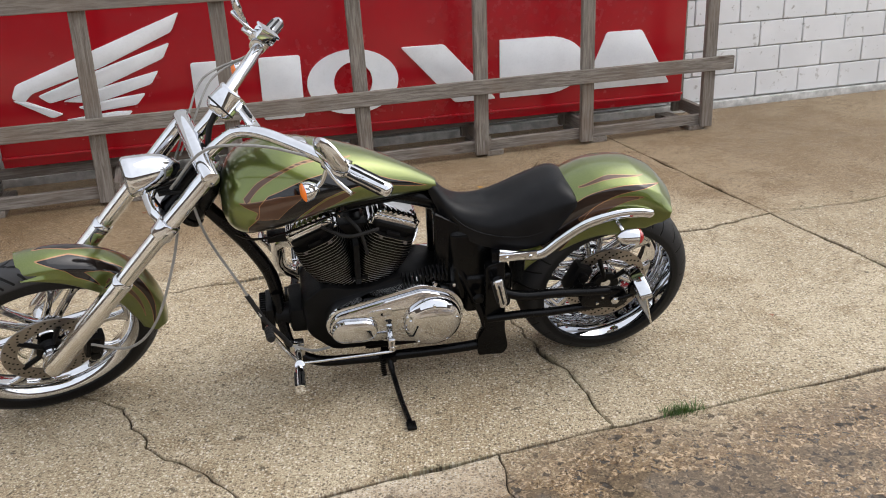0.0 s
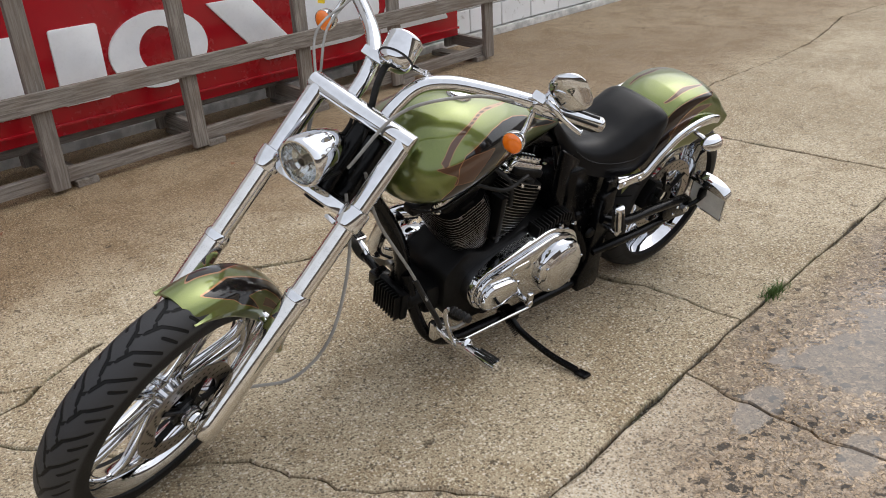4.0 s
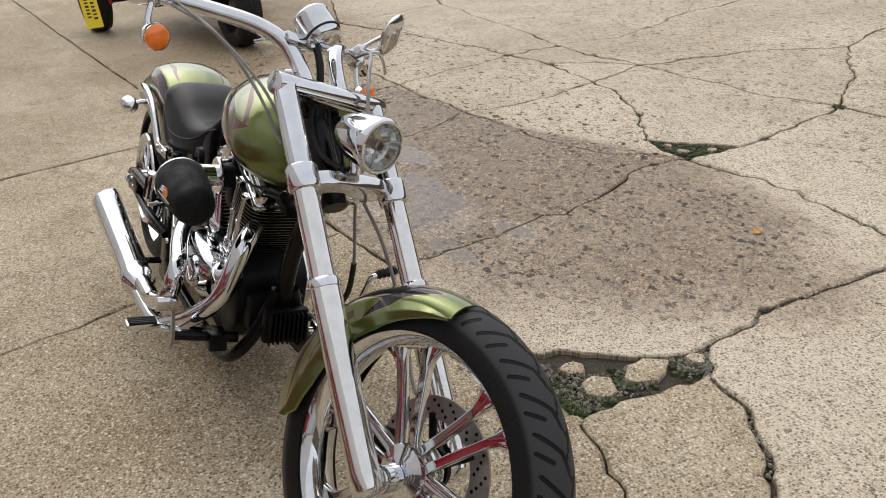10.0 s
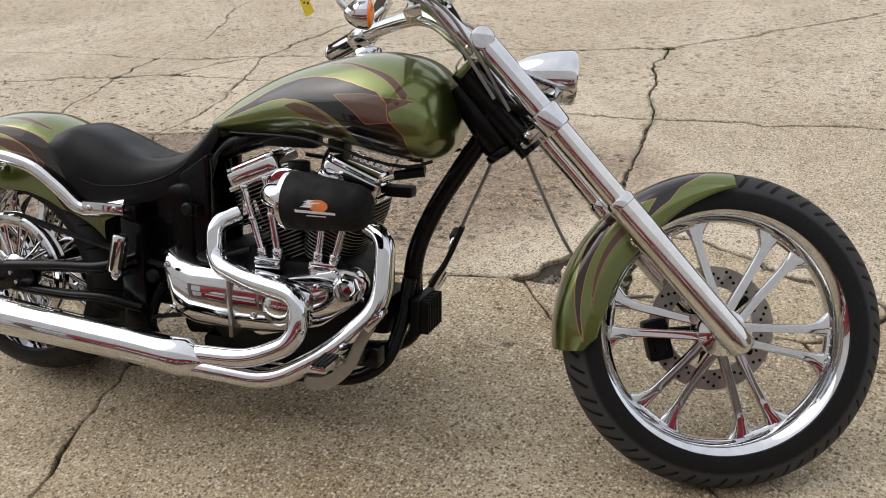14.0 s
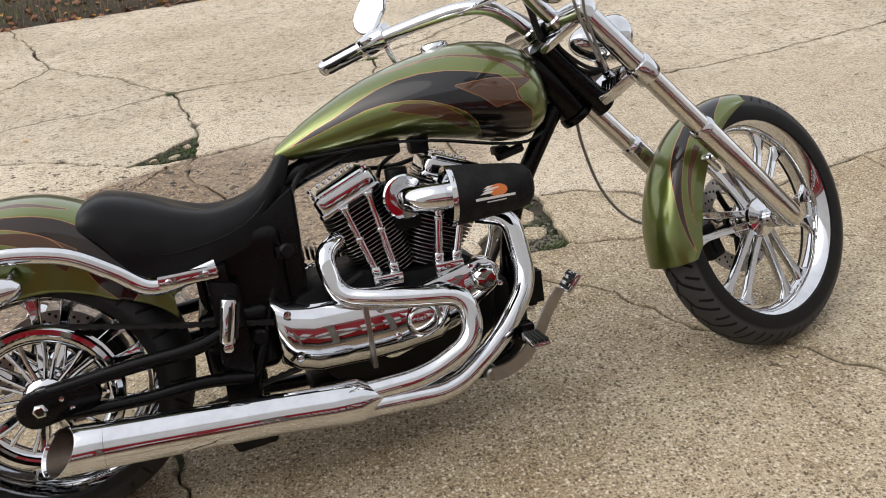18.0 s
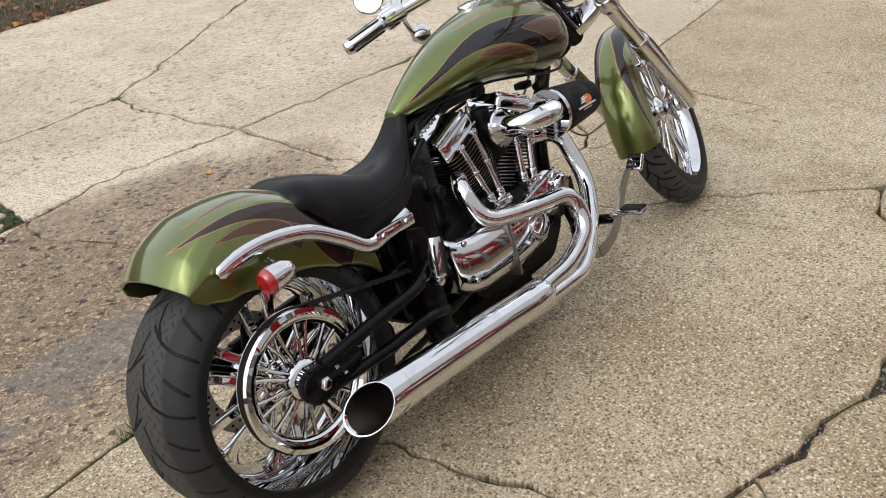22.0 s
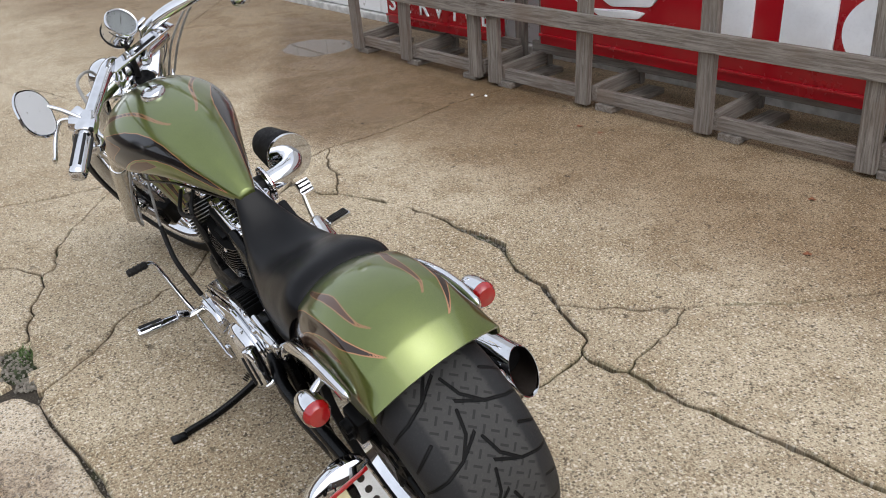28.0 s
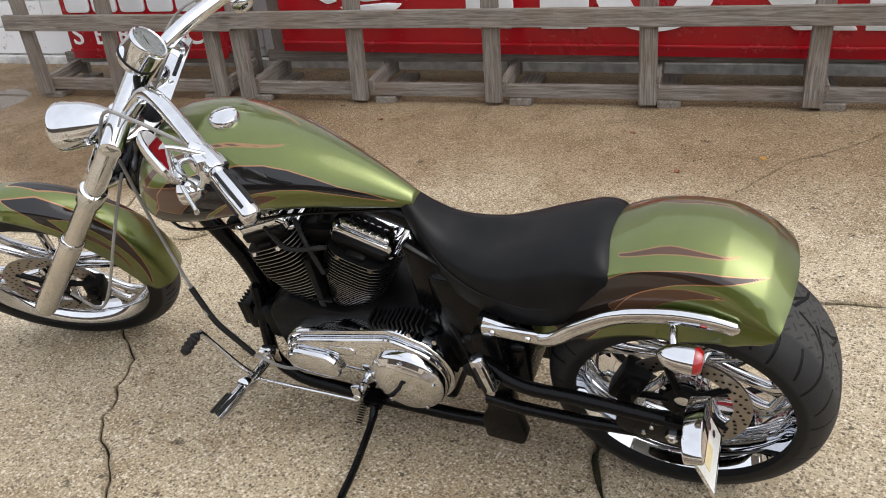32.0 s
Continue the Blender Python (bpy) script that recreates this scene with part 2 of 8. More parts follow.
PAINT = flake_paint()


def lens_mat(name, tint, rough=0.08):
    m = Nodes(name)
    p = m.place()
    ribs = m.node("ShaderNodeTexWave", bands_direction="Z")
    m.link(p, ribs.inputs["Vector"])
    ribs.inputs["Scale"].default_value = 90.0
    m.bump(ribs.outputs["Fac"], 0.12, 0.001)
    return m.done(tint, rough, 0.0, coat=1.0, coat_rough=0.03, spec=0.6)


AMBER = lens_mat("amber_lens", (0.95, 0.2, 0.003))
REFLECTOR = metal_mat("lamp_reflector", (0.74, 0.74, 0.74), 0.12, 0.1)
RED_LENS = lens_mat("red_lens", (0.3, 0.004, 0.006))


def clear_mat():
    """Thin clear glass: what lies behind, and a mirror gloss that grows with the angle."""
    m = Nodes("clear_glass")
    thin, gloss, mixer, edge = m.node("ShaderNodeBsdfTransparent"), m.node("ShaderNodeBsdfGlossy"), m.node("ShaderNodeMixShader"), m.node("ShaderNodeLayerWeight")
    thin.inputs["Color"].default_value = (0.93, 0.94, 0.94, 1)
    gloss.inputs["Roughness"].default_value = 0.02
    edge.inputs["Blend"].default_value = 0.5
    m.link(m.math("ADD", m.math("MULTIPLY", m.math("POWER", edge.outputs["Facing"], 4.0), 0.7), 0.03), mixer.inputs[0])
    m.link(thin.outputs[0], mixer.inputs[1])
    m.link(gloss.outputs[0], mixer.inputs[2])
    m.link(mixer.outputs[0], m.tree.nodes["Material Output"].inputs["Surface"])
    m.tree.nodes.remove(m.bsdf)
    return m.mat


GLASS = clear_mat()
MIRROR = Nodes("mirror_glass").done((0.86, 0.87, 0.88), 0.01, 1.0)


def concrete_mat(name, pale, brown, stained):
    """Worn concrete with fine aggregate, wet in broad patches, with dark pits, brown stains and dirty slab edges."""
    m = Nodes(name)
    p = m.place("World")
    flat = m.scaled(p, 1, 1, 0.0)
    tone = m.node("ShaderNodeObjectInfo").outputs["Random"]
    rim = m.node("ShaderNodeAttribute", attribute_name="rim").outputs["Fac"]
    big = m.noise(flat, 0.55, 5, 0.6, 0.5)
    mid = m.noise(flat, 3.2, 6, 0.68, 0.3)
    small = m.noise(flat, 15, 6, 0.72)
    sand = m.noise(flat, 120, 5, 0.8)
    dust = m.noise(flat, 620, 2, 0.7)
    c = m.mix(m.ramp(big, 0.4, 0.62), pale, tuple(0.4 * a + 0.6 * b for a, b in zip(pale, brown)))
    c = m.mix(m.ramp(m.noise(flat, 1.3, 6, 0.62, 0.4), 0.5, 0.66, 0, 0.55 * stained), c, tuple(0.85 * t for t in brown))
    c = m.mix(m.math("MULTIPLY", m.ramp(mid, 0.47, 0.64), stained * 0.75), c, brown)
    c = m.mix(m.ramp(small, 0.5, 0.62, 0, 0.42), c, tuple(0.8 * t for t in brown))
    c = m.mix(m.ramp(sand, 0.53, 0.62, 0, 0.6), c, tuple(0.42 * t for t in brown))
    c = m.mix(m.ramp(sand, 0.48, 0.39, 0, 0.85), c, tuple(min(0.76, 1.6 * t) for t in pale))
    c = m.mix(m.ramp(dust, 0.5, 0.62, 0, 0.6), c, tuple(0.5 * t for t in brown))
    # single stones of the aggregate, pale and dark
    for scale, size, share, tint, amount in ((95, 0.28, 0.83, (0.74, 0.67, 0.55), 0.7), (48, 0.19, 0.88, (0.12, 0.092, 0.064), 0.55), (62, 0.24, 0.9, (0.74, 0.67, 0.55), 0.7), (60, 0.18, 0.84, (0.07, 0.054, 0.038), 0.8), (88, 0.24, 0.8, (0.1, 0.076, 0.05), 0.75), (150, 0.3, 0.7, (0.13, 0.098, 0.066), 0.75)):
        near_, pick = m.cells(flat, scale, dims="2D"), m.axis(m.cells(flat, scale, "Color", dims="2D"), 0)
        c = m.mix(m.math("MULTIPLY", m.ramp(near_, size, size + 0.12, amount, 0), m.ramp(pick, share, share + 0.03)), c, tint)
    # scattered dark pits
    warp = m.node("ShaderNodeVectorMath", operation="ADD")
    n3 = m.node("ShaderNodeTexNoise")
    m.link(flat, n3.inputs["Vector"])
    n3.inputs["Scale"].default_value = 42
    n3.inputs["Detail"].default_value = 3
    sc = m.node("ShaderNodeVectorMath", operation="SCALE")
    m.link(n3.outputs["Color"], sc.inputs[0])
    sc.inputs["Scale"].default_value = 0.06
    m.link(flat, warp.inputs[0])
    m.link(sc.outputs[0], warp.inputs[1])
    w = warp.outputs[0]

    def pits_of(kinds):
        found = None
        v = m.scaled(w, 1, 1.35, 1)
        for scale, size, share in kinds:
            near_, pick = m.cells(v, scale, dims="2D"), m.axis(m.cells(v, scale, "Color", dims="2D"), 1)
            rad = m.math("MULTIPLY", m.ramp(pick, share, 1.0, 0.55, 1.7), size)
            one = m.math("MULTIPLY", m.ramp(m.math("SUBTRACT", near_, rad), -0.015, 0.015, 1, 0), m.ramp(pick, share, share + 0.05))
            found = one if found is None else m.math("MAXIMUM", found, one)
        return found

    # earth and moss held by the broken rims
    edge = m.ramp(m.math("ADD", m.math("MULTIPLY", rim, 0.75), m.math("MULTIPLY", m.math("SUBTRACT", m.noise(flat, 14, 4), 0.5), 1.3)), 0.3, 0.8)
    edge = m.math("MULTIPLY", edge, m.ramp(rim, 0.02, 0.3))
    c = m.mix(m.math("MULTIPLY", edge, 0.5), c, m.mix(m.ramp(m.noise(flat, 2.2, 3), 0.45, 0.6), (0.12, 0.088, 0.055), (0.085, 0.085, 0.04)))
    # wet patches with their own outlines
    x, y = m.axis(p, 0), m.axis(p, 1)
    wob = m.math("MULTIPLY", m.math("SUBTRACT", m.noise(flat, 1.6, 5, 0.6), 0.5), 0.9)

    def blob(cx, cy, rx, ry, lo, hi, turn=0.0):
        co, si = math.cos(turn), math.sin(turn)
        dx, dy = m.math("SUBTRACT", x, cx), m.math("SUBTRACT", y, cy)
        u = m.math("DIVIDE", m.math("ADD", m.math("MULTIPLY", dx, co), m.math("MULTIPLY", dy, si)), rx)
        v = m.math("DIVIDE", m.math("SUBTRACT", m.math("MULTIPLY", dy, co), m.math("MULTIPLY", dx, si)), ry)
        d = m.math("SQRT", m.math("ADD", m.math("MULTIPLY", u, u), m.math("MULTIPLY", v, v)))
        return m.ramp(m.math("ADD", d, wob), lo, hi, 1, 0)

    # one slab is wet as far as the cracks round it
    low = m.math("MINIMUM", m.math("MAXIMUM", m.math("ADD", m.math("MULTIPLY", x, 0.66), 0.2), 0.52), m.math("ADD", m.math("MULTIPLY", x, 0.29), 0.76))
    high = m.math("ADD", m.math("MULTIPLY", x, 0.276), 2.132)
    inside = m.math("MULTIPLY", m.ramp(m.math("SUBTRACT", y, low), -0.03, 0.05), m.ramp(m.math("SUBTRACT", high, y), -0.02, 0.03))
    patch = m.math("MULTIPLY", blob(WET[0], WET[1], WET[2], WET[3], 0.75, 1.1, WET[4]), inside)
    north = m.ramp(m.math("ADD", m.math("ADD", m.math("SUBTRACT", y, m.math("MULTIPLY", x, 0.29)), m.ramp(x, 0.6, 2.0, 0.0, 0.6)), wob), 4.0, 4.8)
    west = m.math("MULTIPLY", blob(-4.2, 3.9, 2.3, 1.3, 0.8, 1.1, 0.3), m.ramp(m.math("ADD", y, m.math("MULTIPLY", x, 0.3)), 2.2, 2.5))
    far = blob(4.4, 2.3, 1.9, 1.1, 0.7, 1.25)
    north = m.math("MAXIMUM", m.math("MULTIPLY", north, 0.8), west)
    wet = m.math("MAXIMUM", patch, m.math("MAXIMUM", north, m.math("MULTIPLY", far, 0.7)))
    hollow = blob(POOL[0], POOL[1], POOL[2], POOL[3], 0.2, 1.1, 0.28)
    for cx, cy, rx, ry in ((0.2, 1.92, 0.2, 0.09), (0.24, 1.63, 0.2, 0.09), (1.22, 1.76, 0.3, 0.12), (0.42, 1.8, 0.25, 0.08)):
        hollow = m.math("MAXIMUM", hollow, blob(cx, cy, rx, ry, 0.2, 1.05, 0.28))
    level = m.math("ADD", m.math("MULTIPLY", hollow, 0.3), m.math("ADD", m.math("MULTIPLY", m.noise(flat, 4.2, 3, 0.5), 0.75), m.math("MULTIPLY", m.noise(flat, 21, 4, 0.65), 0.25)))
    pool = m.math("MULTIPLY", m.math("MULTIPLY", m.ramp(level, 0.69, 0.715), inside), m.ramp(hollow, 0.02, 0.2))
    pool = m.math("MAXIMUM", pool, blob(-4.5, 4.08, 0.36, 0.3, 0.75, 0.9, 0.3))
    # pits: thick on the wet slab and east of it, few elsewhere
    east = m.math("MULTIPLY", blob(2.5, 1.5, 2.3, 1.1, 0.8, 1.2, 0.2), m.ramp(m.math("SUBTRACT", high, y), -0.02, 0.05))
    thick = m.math("MAXIMUM", m.math("MAXIMUM", patch, east), m.ramp(y, 0.45, -0.1, 0.0, 0.7))
    pits = m.math("MULTIPLY", pits_of(((6.2, 0.07, 0.34), (11.0, 0.095, 0.4), (22.0, 0.125, 0.5))), thick)
    pits = m.math("MAXIMUM", pits, m.math("MULTIPLY", pits_of(((4.1, 0.035, 0.72), (8.5, 0.055, 0.84), (19.0, 0.075, 0.86), (33.0, 0.1, 0.78))), m.ramp(small, 0.35, 0.6, 0.35, 0.9)))
    c = m.mix(m.math("MULTIPLY", pits, 0.92), c, (0.055, 0.042, 0.027))
    # the wet slab has lost its skin: coarse stones stand proud of dark mortar
    stone_at, stone_tone = m.cells(w, 52, dims="2D"), m.axis(m.cells(w, 52, "Color", dims="2D"), 2)
    c = m.mix(m.math("MULTIPLY", patch, m.ramp(m.noise(flat, 26, 5, 0.75), 0.47, 0.58, 0, 0.6)), c, (0.2, 0.145, 0.092))
    c = m.mix(m.math("MULTIPLY", patch, m.math("MULTIPLY", m.ramp(stone_at, 0.16, 0.3, 0.85, 0), m.ramp(stone_tone, 0.3, 0.26))), c, (0.075, 0.055, 0.036))
    c = m.mix(m.math("MULTIPLY", patch, m.math("MULTIPLY", m.ramp(stone_at, 0.2, 0.36, 0.9, 0), m.ramp(stone_tone, 0.55, 0.62))), c, (0.85, 0.72, 0.54))
    c = m.mix(m.math("MULTIPLY", wet, 0.9), c, m.mix(1.0, c, (0.52, 0.42, 0.32), "MULTIPLY"))
    # west patch darker still: damp, plus the fence's dark reflection put into colour
    c = m.mix(m.math("MULTIPLY", west, 0.45), c, m.mix(1.0, c, (0.5, 0.46, 0.42), "MULTIPLY"))
    c = m.mix(m.math("MULTIPLY", m.math("MULTIPLY", pits, patch), 0.85), c, (0.018, 0.013, 0.009))
    c = m.mix(m.math("MULTIPLY", pool, 0.5), c, (0.06, 0.052, 0.045))
    c = m.mix(m.ramp(tone, 0, 1, 0.0, 0.12), c, (0.3, 0.26, 0.2))
    dry = m.ramp(sand, 0.3, 0.7, 0.7, 0.92)
    r = m.math("MULTIPLY", dry, m.ramp(m.math("MULTIPLY", m.math("MAXIMUM", patch, m.math("MULTIPLY", wet, 0.6)), m.ramp(mid, 0.42, 0.58, 1.0, 0.75)), 0, 1, 1.0, 0.28))
    r = m.math("MAXIMUM", r, m.math("MULTIPLY", pits, 0.8))
    # a thin film of water lies in the hollow round the pool
    film = m.math("MULTIPLY", m.ramp(hollow, 0.02, 0.7), inside)
    r = m.math("MULTIPLY", r, m.ramp(film, 0, 1, 1.0, 0.45))
    r = m.math("MULTIPLY", r, m.ramp(pool, 0, 1, 1.0, 0.05))
    h = m.math("ADD", m.math("MULTIPLY", sand, 0.5), m.math("MULTIPLY", small, m.ramp(patch, 0, 1, 0.9, 2.2)))
    h = m.math("ADD", h, m.math("MULTIPLY", mid, 1.2))
    h = m.math("SUBTRACT", h, m.math("MULTIPLY", pits, 1.6))
    h = m.math("ADD", h, m.math("MULTIPLY", patch, m.ramp(stone_at, 0.15, 0.5, 1.2, 0)))
    m.bump(h, m.math("MULTIPLY", m.ramp(pool, 0, 1, 0.6, 0.0), m.ramp(film, 0, 1, 1.0, 0.45)), 0.004)
    return m.done(c, r, spec=m.ramp(m.math("MAXIMUM", patch, pool), 0, 1, 0.2, 0.5))


WET = (0.95, 1.45, 1.75, 0.95, 0.25)
POOL = (0.78, 1.95, 0.72, 0.3)
CONCRETE = concrete_mat("worn_concrete", (0.545, 0.45, 0.318), (0.315, 0.228, 0.135), 0.95)
PALE_CONCRETE = concrete_mat("pale_pitted_concrete", (0.69, 0.585, 0.44), (0.44, 0.345, 0.225), 0.7)
MOSS = paint_mat("damp_moss", (0.035, 0.05, 0.012), 0.9, 0.6, 30.0, bump=0.8, bump_scale=300.0, dust=(0.1, 0.085, 0.05), dusty=0.5)


def soil_mat():
    m = Nodes("dark_soil")
    p = m.place("World")
    n, f = m.noise(p, 12, 5), m.noise(p, 140, 3)
    c = m.mix(m.ramp(n, 0.35, 0.65), (0.03, 0.023, 0.015), (0.058, 0.045, 0.029))
    c = m.mix(m.ramp(m.noise(p, 3.1, 4), 0.54, 0.66, 0, 0.6), c, (0.045, 0.06, 0.015))
    c = m.mix(m.ramp(f, 0.55, 0.75, 0, 0.6), c, (0.17, 0.15, 0.115))
    m.bump(m.math("ADD", n, f), 0.8, 0.01)
    return m.done(c, 0.92)


SOIL = soil_mat()


def wood_mat():
    m = Nodes("weathered_grey_wood")
    p = m.place()
    tone = m.node("ShaderNodeObjectInfo").outputs["Random"]
    shift = m.node("ShaderNodeVectorMath", operation="ADD")
    m.link(p, shift.inputs[0])
    comb = m.node("ShaderNodeCombineXYZ")
    m.put(comb.inputs[0], m.math("MULTIPLY", tone, 37.0))
    m.put(comb.inputs[1], m.math("MULTIPLY", tone, 11.0))
    m.link(comb.outputs[0], shift.inputs[1])
    q = shift.outputs[0]
    grain = m.noise(m.scaled(q, 2.2, 38, 38), 2.2, 6, 0.65, 0.6)
    fine = m.noise(m.scaled(q, 6, 190, 190), 2.0, 3)
    blot = m.noise(q, 3.2, 4)
    knot = m.ramp(m.cells(m.scaled(q, 1.6, 6, 6), 1.7), 0.05, 0.16, 1, 0)
    c = m.mix(m.ramp(grain, 0.33, 0.66), (0.115, 0.094, 0.076), (0.28, 0.25, 0.215))
    c = m.mix(m.ramp(fine, 0.5, 0.75, 0, 0.55), c, (0.075, 0.06, 0.05))
    c = m.mix(m.ramp(blot, 0.45, 0.7, 0, 0.5), c, (0.165, 0.115, 0.08))
    c = m.mix(m.math("MULTIPLY", knot, 0.75), c, (0.06, 0.035, 0.022))
    c = m.mix(m.ramp(tone, 0, 1, 0, 0.35), c, (0.16, 0.135, 0.115))
    m.bump(m.math("ADD", grain, m.math("MULTIPLY", fine, 0.7)), 0.6, 0.003)
    return m.done(c, 0.85)


WOOD = wood_mat()
SIGN_RED = paint_mat("red_sign_plastic", (0.38, 0.007, 0.014), 0.22, 0.12, 1.4, dust=(0.3, 0.05, 0.05), dusty=0.04)
SIGN_WHITE = paint_mat("white_sign_plastic", (0.85, 0.86, 0.87), 0.35, 0.08, 6.0, dusty=0.06)
YELLOW = paint_mat("yellow_card", (0.85, 0.62, 0.02), 0.6, 0.08, 10.0, dusty=0.02)
DIAL = paint_mat("grey_dial", (0.42, 0.43, 0.42), 0.5, 0.1, 10.0, dusty=0.05)
DARK_INK = paint_mat("dark_ink", (0.05, 0.04, 0.03), 0.7, 0.1, 10.0)


def block_mat():
    m = Nodes("white_painted_block")
    p = m.place("World")
    tone = m.node("ShaderNodeObjectInfo").outputs["Random"]
    big, mid = m.noise(p, 1.5, 4), m.noise(p, 18, 5)
    c = m.mix(m.ramp(big, 0.3, 0.7), (0.8, 0.8, 0.8), (0.7, 0.7, 0.7))
    c = m.mix(m.ramp(mid, 0.62, 0.72, 0, 0.75), c, (0.34, 0.32, 0.28))
    c = m.mix(m.ramp(tone, 0, 1, 0, 0.2), c, (0.62, 0.63, 0.62))
    m.bump(m.math("ADD", mid, m.noise(p, 160, 2)), 0.35, 0.004)
    return m.done(c, 0.7)


BLOCK = block_mat()
MORTAR = paint_mat("grey_mortar", (0.64, 0.63, 0.6), 0.9, 0.4, 12.0, bump=0.5)
PLATE_WHITE = paint_mat("dirty_white_plate", (0.7, 0.7, 0.68), 0.4, 0.15, 20.0, dusty=0.15)
PAPER = paint_mat("yellowed_sticker", (0.66, 0.58, 0.34), 0.6, 0.15, 30.0, dusty=0.1)
GRASS = paint_mat("fresh_grass", (0.075, 0.14, 0.022), 0.55, 0.4, 60.0, dusty=0.0)
DRY_GRASS = paint_mat("dry_grass", (0.22, 0.16, 0.075), 0.7, 0.4, 60.0, dusty=0.0)
LEAF_BROWN = paint_mat("fallen_leaf_brown", (0.3, 0.11, 0.045), 0.6, 0.5, 60.0, dusty=0.1)
LEAF_GOLD = paint_mat("fallen_leaf_gold", (0.55, 0.27, 0.03), 0.6, 0.3, 60.0, dusty=0.05)
STONE = paint_mat("crushed_stone", (0.24, 0.215, 0.175), 0.85, 0.4, 40.0, bump=0.4)
TEAL_BODY = paint_mat("dark_vehicle_plastic", (0.02, 0.021, 0.023), 0.35, 0.3, 12.0)


# ---- geometry helpers: each gives (points, faces) ----
def join(*geos):
    pts, faces = [], []
    for v, f in geos:
        k = len(pts)
        pts += [tuple(p) for p in v]
        faces += [tuple(i + k for i in q) for q in f]
    return pts, faces


def moved(geo, m):
    return [tuple(m @ Vector(p)) for p in geo[0]], geo[1]


def mesh_of(name, geo, mat, sharp=38):
    me = bpy.data.meshes.new(name)
    me.from_pydata([tuple(p) for p in geo[0]], [], [tuple(f) for f in geo[1]])
    me.update()
    bm = bmesh.new()
    bm.from_mesh(me)
    bmesh.ops.recalc_face_normals(bm, faces=bm.faces)
    bm.to_mesh(me)
    bm.free()
    if mat:
        me.materials.append(mat)
    me.polygons.foreach_set("use_smooth", [True] * len(me.polygons))
    me.set_sharp_from_angle(angle=radians(sharp))
    return me


def part(name, geo, mat, parent=None, label="", m=None, sharp=38):
    """One mesh object under a thing or a part."""
    ob = new(name, mesh_of(name, moved(geo, m) if m is not None else geo, mat, sharp))
    if parent is not None:
        ob.parent = parent
    return tagged(ob, label)


def again(name, like, parent, m):
    """Another object on the same mesh."""
    ob = new(name, like.data)
    ob.parent = parent
    ob.matrix_basis = m
    return ob


def spline(pts, n=8):
    """A smooth run through the points."""
    p = [Vector(q) for q in pts]
    p = [p[0] * 2 - p[1]] + p + [p[-1] * 2 - p[-2]]
    out = []
    for i in range(1, len(p) - 2):
        a, b, c, d = p[i - 1:i + 3]
        for k in range(n):
            t = k / n
            out.append(0.5 * (2 * b + (c - a) * t + (2 * a - 5 * b + 4 * c - d) * t * t + (3 * b - a - 3 * c + d) * t ** 3))
    return out + [p[-2]]


def bent(pts, radius, n=6):
    """Straight runs with rounded corners."""
    p = [Vector(q) for q in pts]
    out = [p[0]]
    for a, b, c in zip(p, p[1:], p[2:]):
        u, w = (a - b), (c - b)
        k = min(radius, u.length * 0.48, w.length * 0.48)
        s, e = b + u.normalized() * k, b + w.normalized() * k
        for i in range(n + 1):
            t = i / n
            out.append(s * (1 - t) ** 2 + b * 2 * t * (1 - t) + e * t * t)
    return out + [p[-1]]


def tube(path, r, n=14, cap=True, flat=1.0):
    """A round bar along the path; r a number or one for each point."""
    p = [Vector(q) for q in path]
    rs = list(r) if hasattr(r, "__len__") else [r] * len(p)
    tan = [(p[min(i + 1, len(p) - 1)] - p[max(i - 1, 0)]).normalized() for i in range(len(p))]
    ref = Vector((0, 0, 1)) if abs(tan[0].z) < 0.9 else Vector((1, 0, 0))
    u = (ref - tan[0] * ref.dot(tan[0])).normalized()
    pts, faces = [], []
    for i, q in enumerate(p):
        u = (u - tan[i] * u.dot(tan[i])).normalized()
        w = tan[i].cross(u)
        for k in range(n):
            a = 2 * math.pi * k / n
            pts.append(q + (u * math.cos(a) + w * math.sin(a) * flat) * rs[i])
    for i in range(len(p) - 1):
        for k in range(n):
            faces.append((i * n + k, i * n + (k + 1) % n, (i + 1) * n + (k + 1) % n, (i + 1) * n + k))
    if cap:
        faces += [tuple(range(n))[::-1], tuple((len(p) - 1) * n + k for k in range(n))]
    return pts, faces


def rod(a, b, r, n=14, ease=0.0):
    """A straight bar with eased ends."""
    a, b = Vector(a), Vector(b)
    if not ease:
        return tube([a, b], r, n)
    d = (b - a).normalized()
    e = min(ease, r * 0.9)
    return tube([a, a + d * e * 0.3, a + d * e, b - d * e, b - d * e * 0.3, b], [r - e, r - e * 0.3, r, r, r - e * 0.3, r - e], n)


def lathe(profile, n=32, closed=False):
    """A turned body about z from (radius, height) pairs."""
    pts, faces = [], []
    for r, h in profile:
        for k in range(n):
            a = 2 * math.pi * k / n
            pts.append((r * math.cos(a), r * math.sin(a), h))
    rows = len(profile)
    for i in range(rows if closed else rows - 1):
        j = (i + 1) % rows
        for k in range(n):
            faces.append((i * n + k, i * n + (k + 1) % n, j * n + (k + 1) % n, j * n + k))
    if not closed:
        if profile[0][0] > 1e-5:
            faces.append(tuple(range(n))[::-1])
        if profile[-1][0] > 1e-5:
            faces.append(tuple((rows - 1) * n + k for k in range(n)))
    return pts, faces


def aim(at, way):
    """A pose at a point with z along the way."""
    return Matrix.Translation(at) @ Vector(way).to_track_quat("Z", "Y").to_matrix().to_4x4()


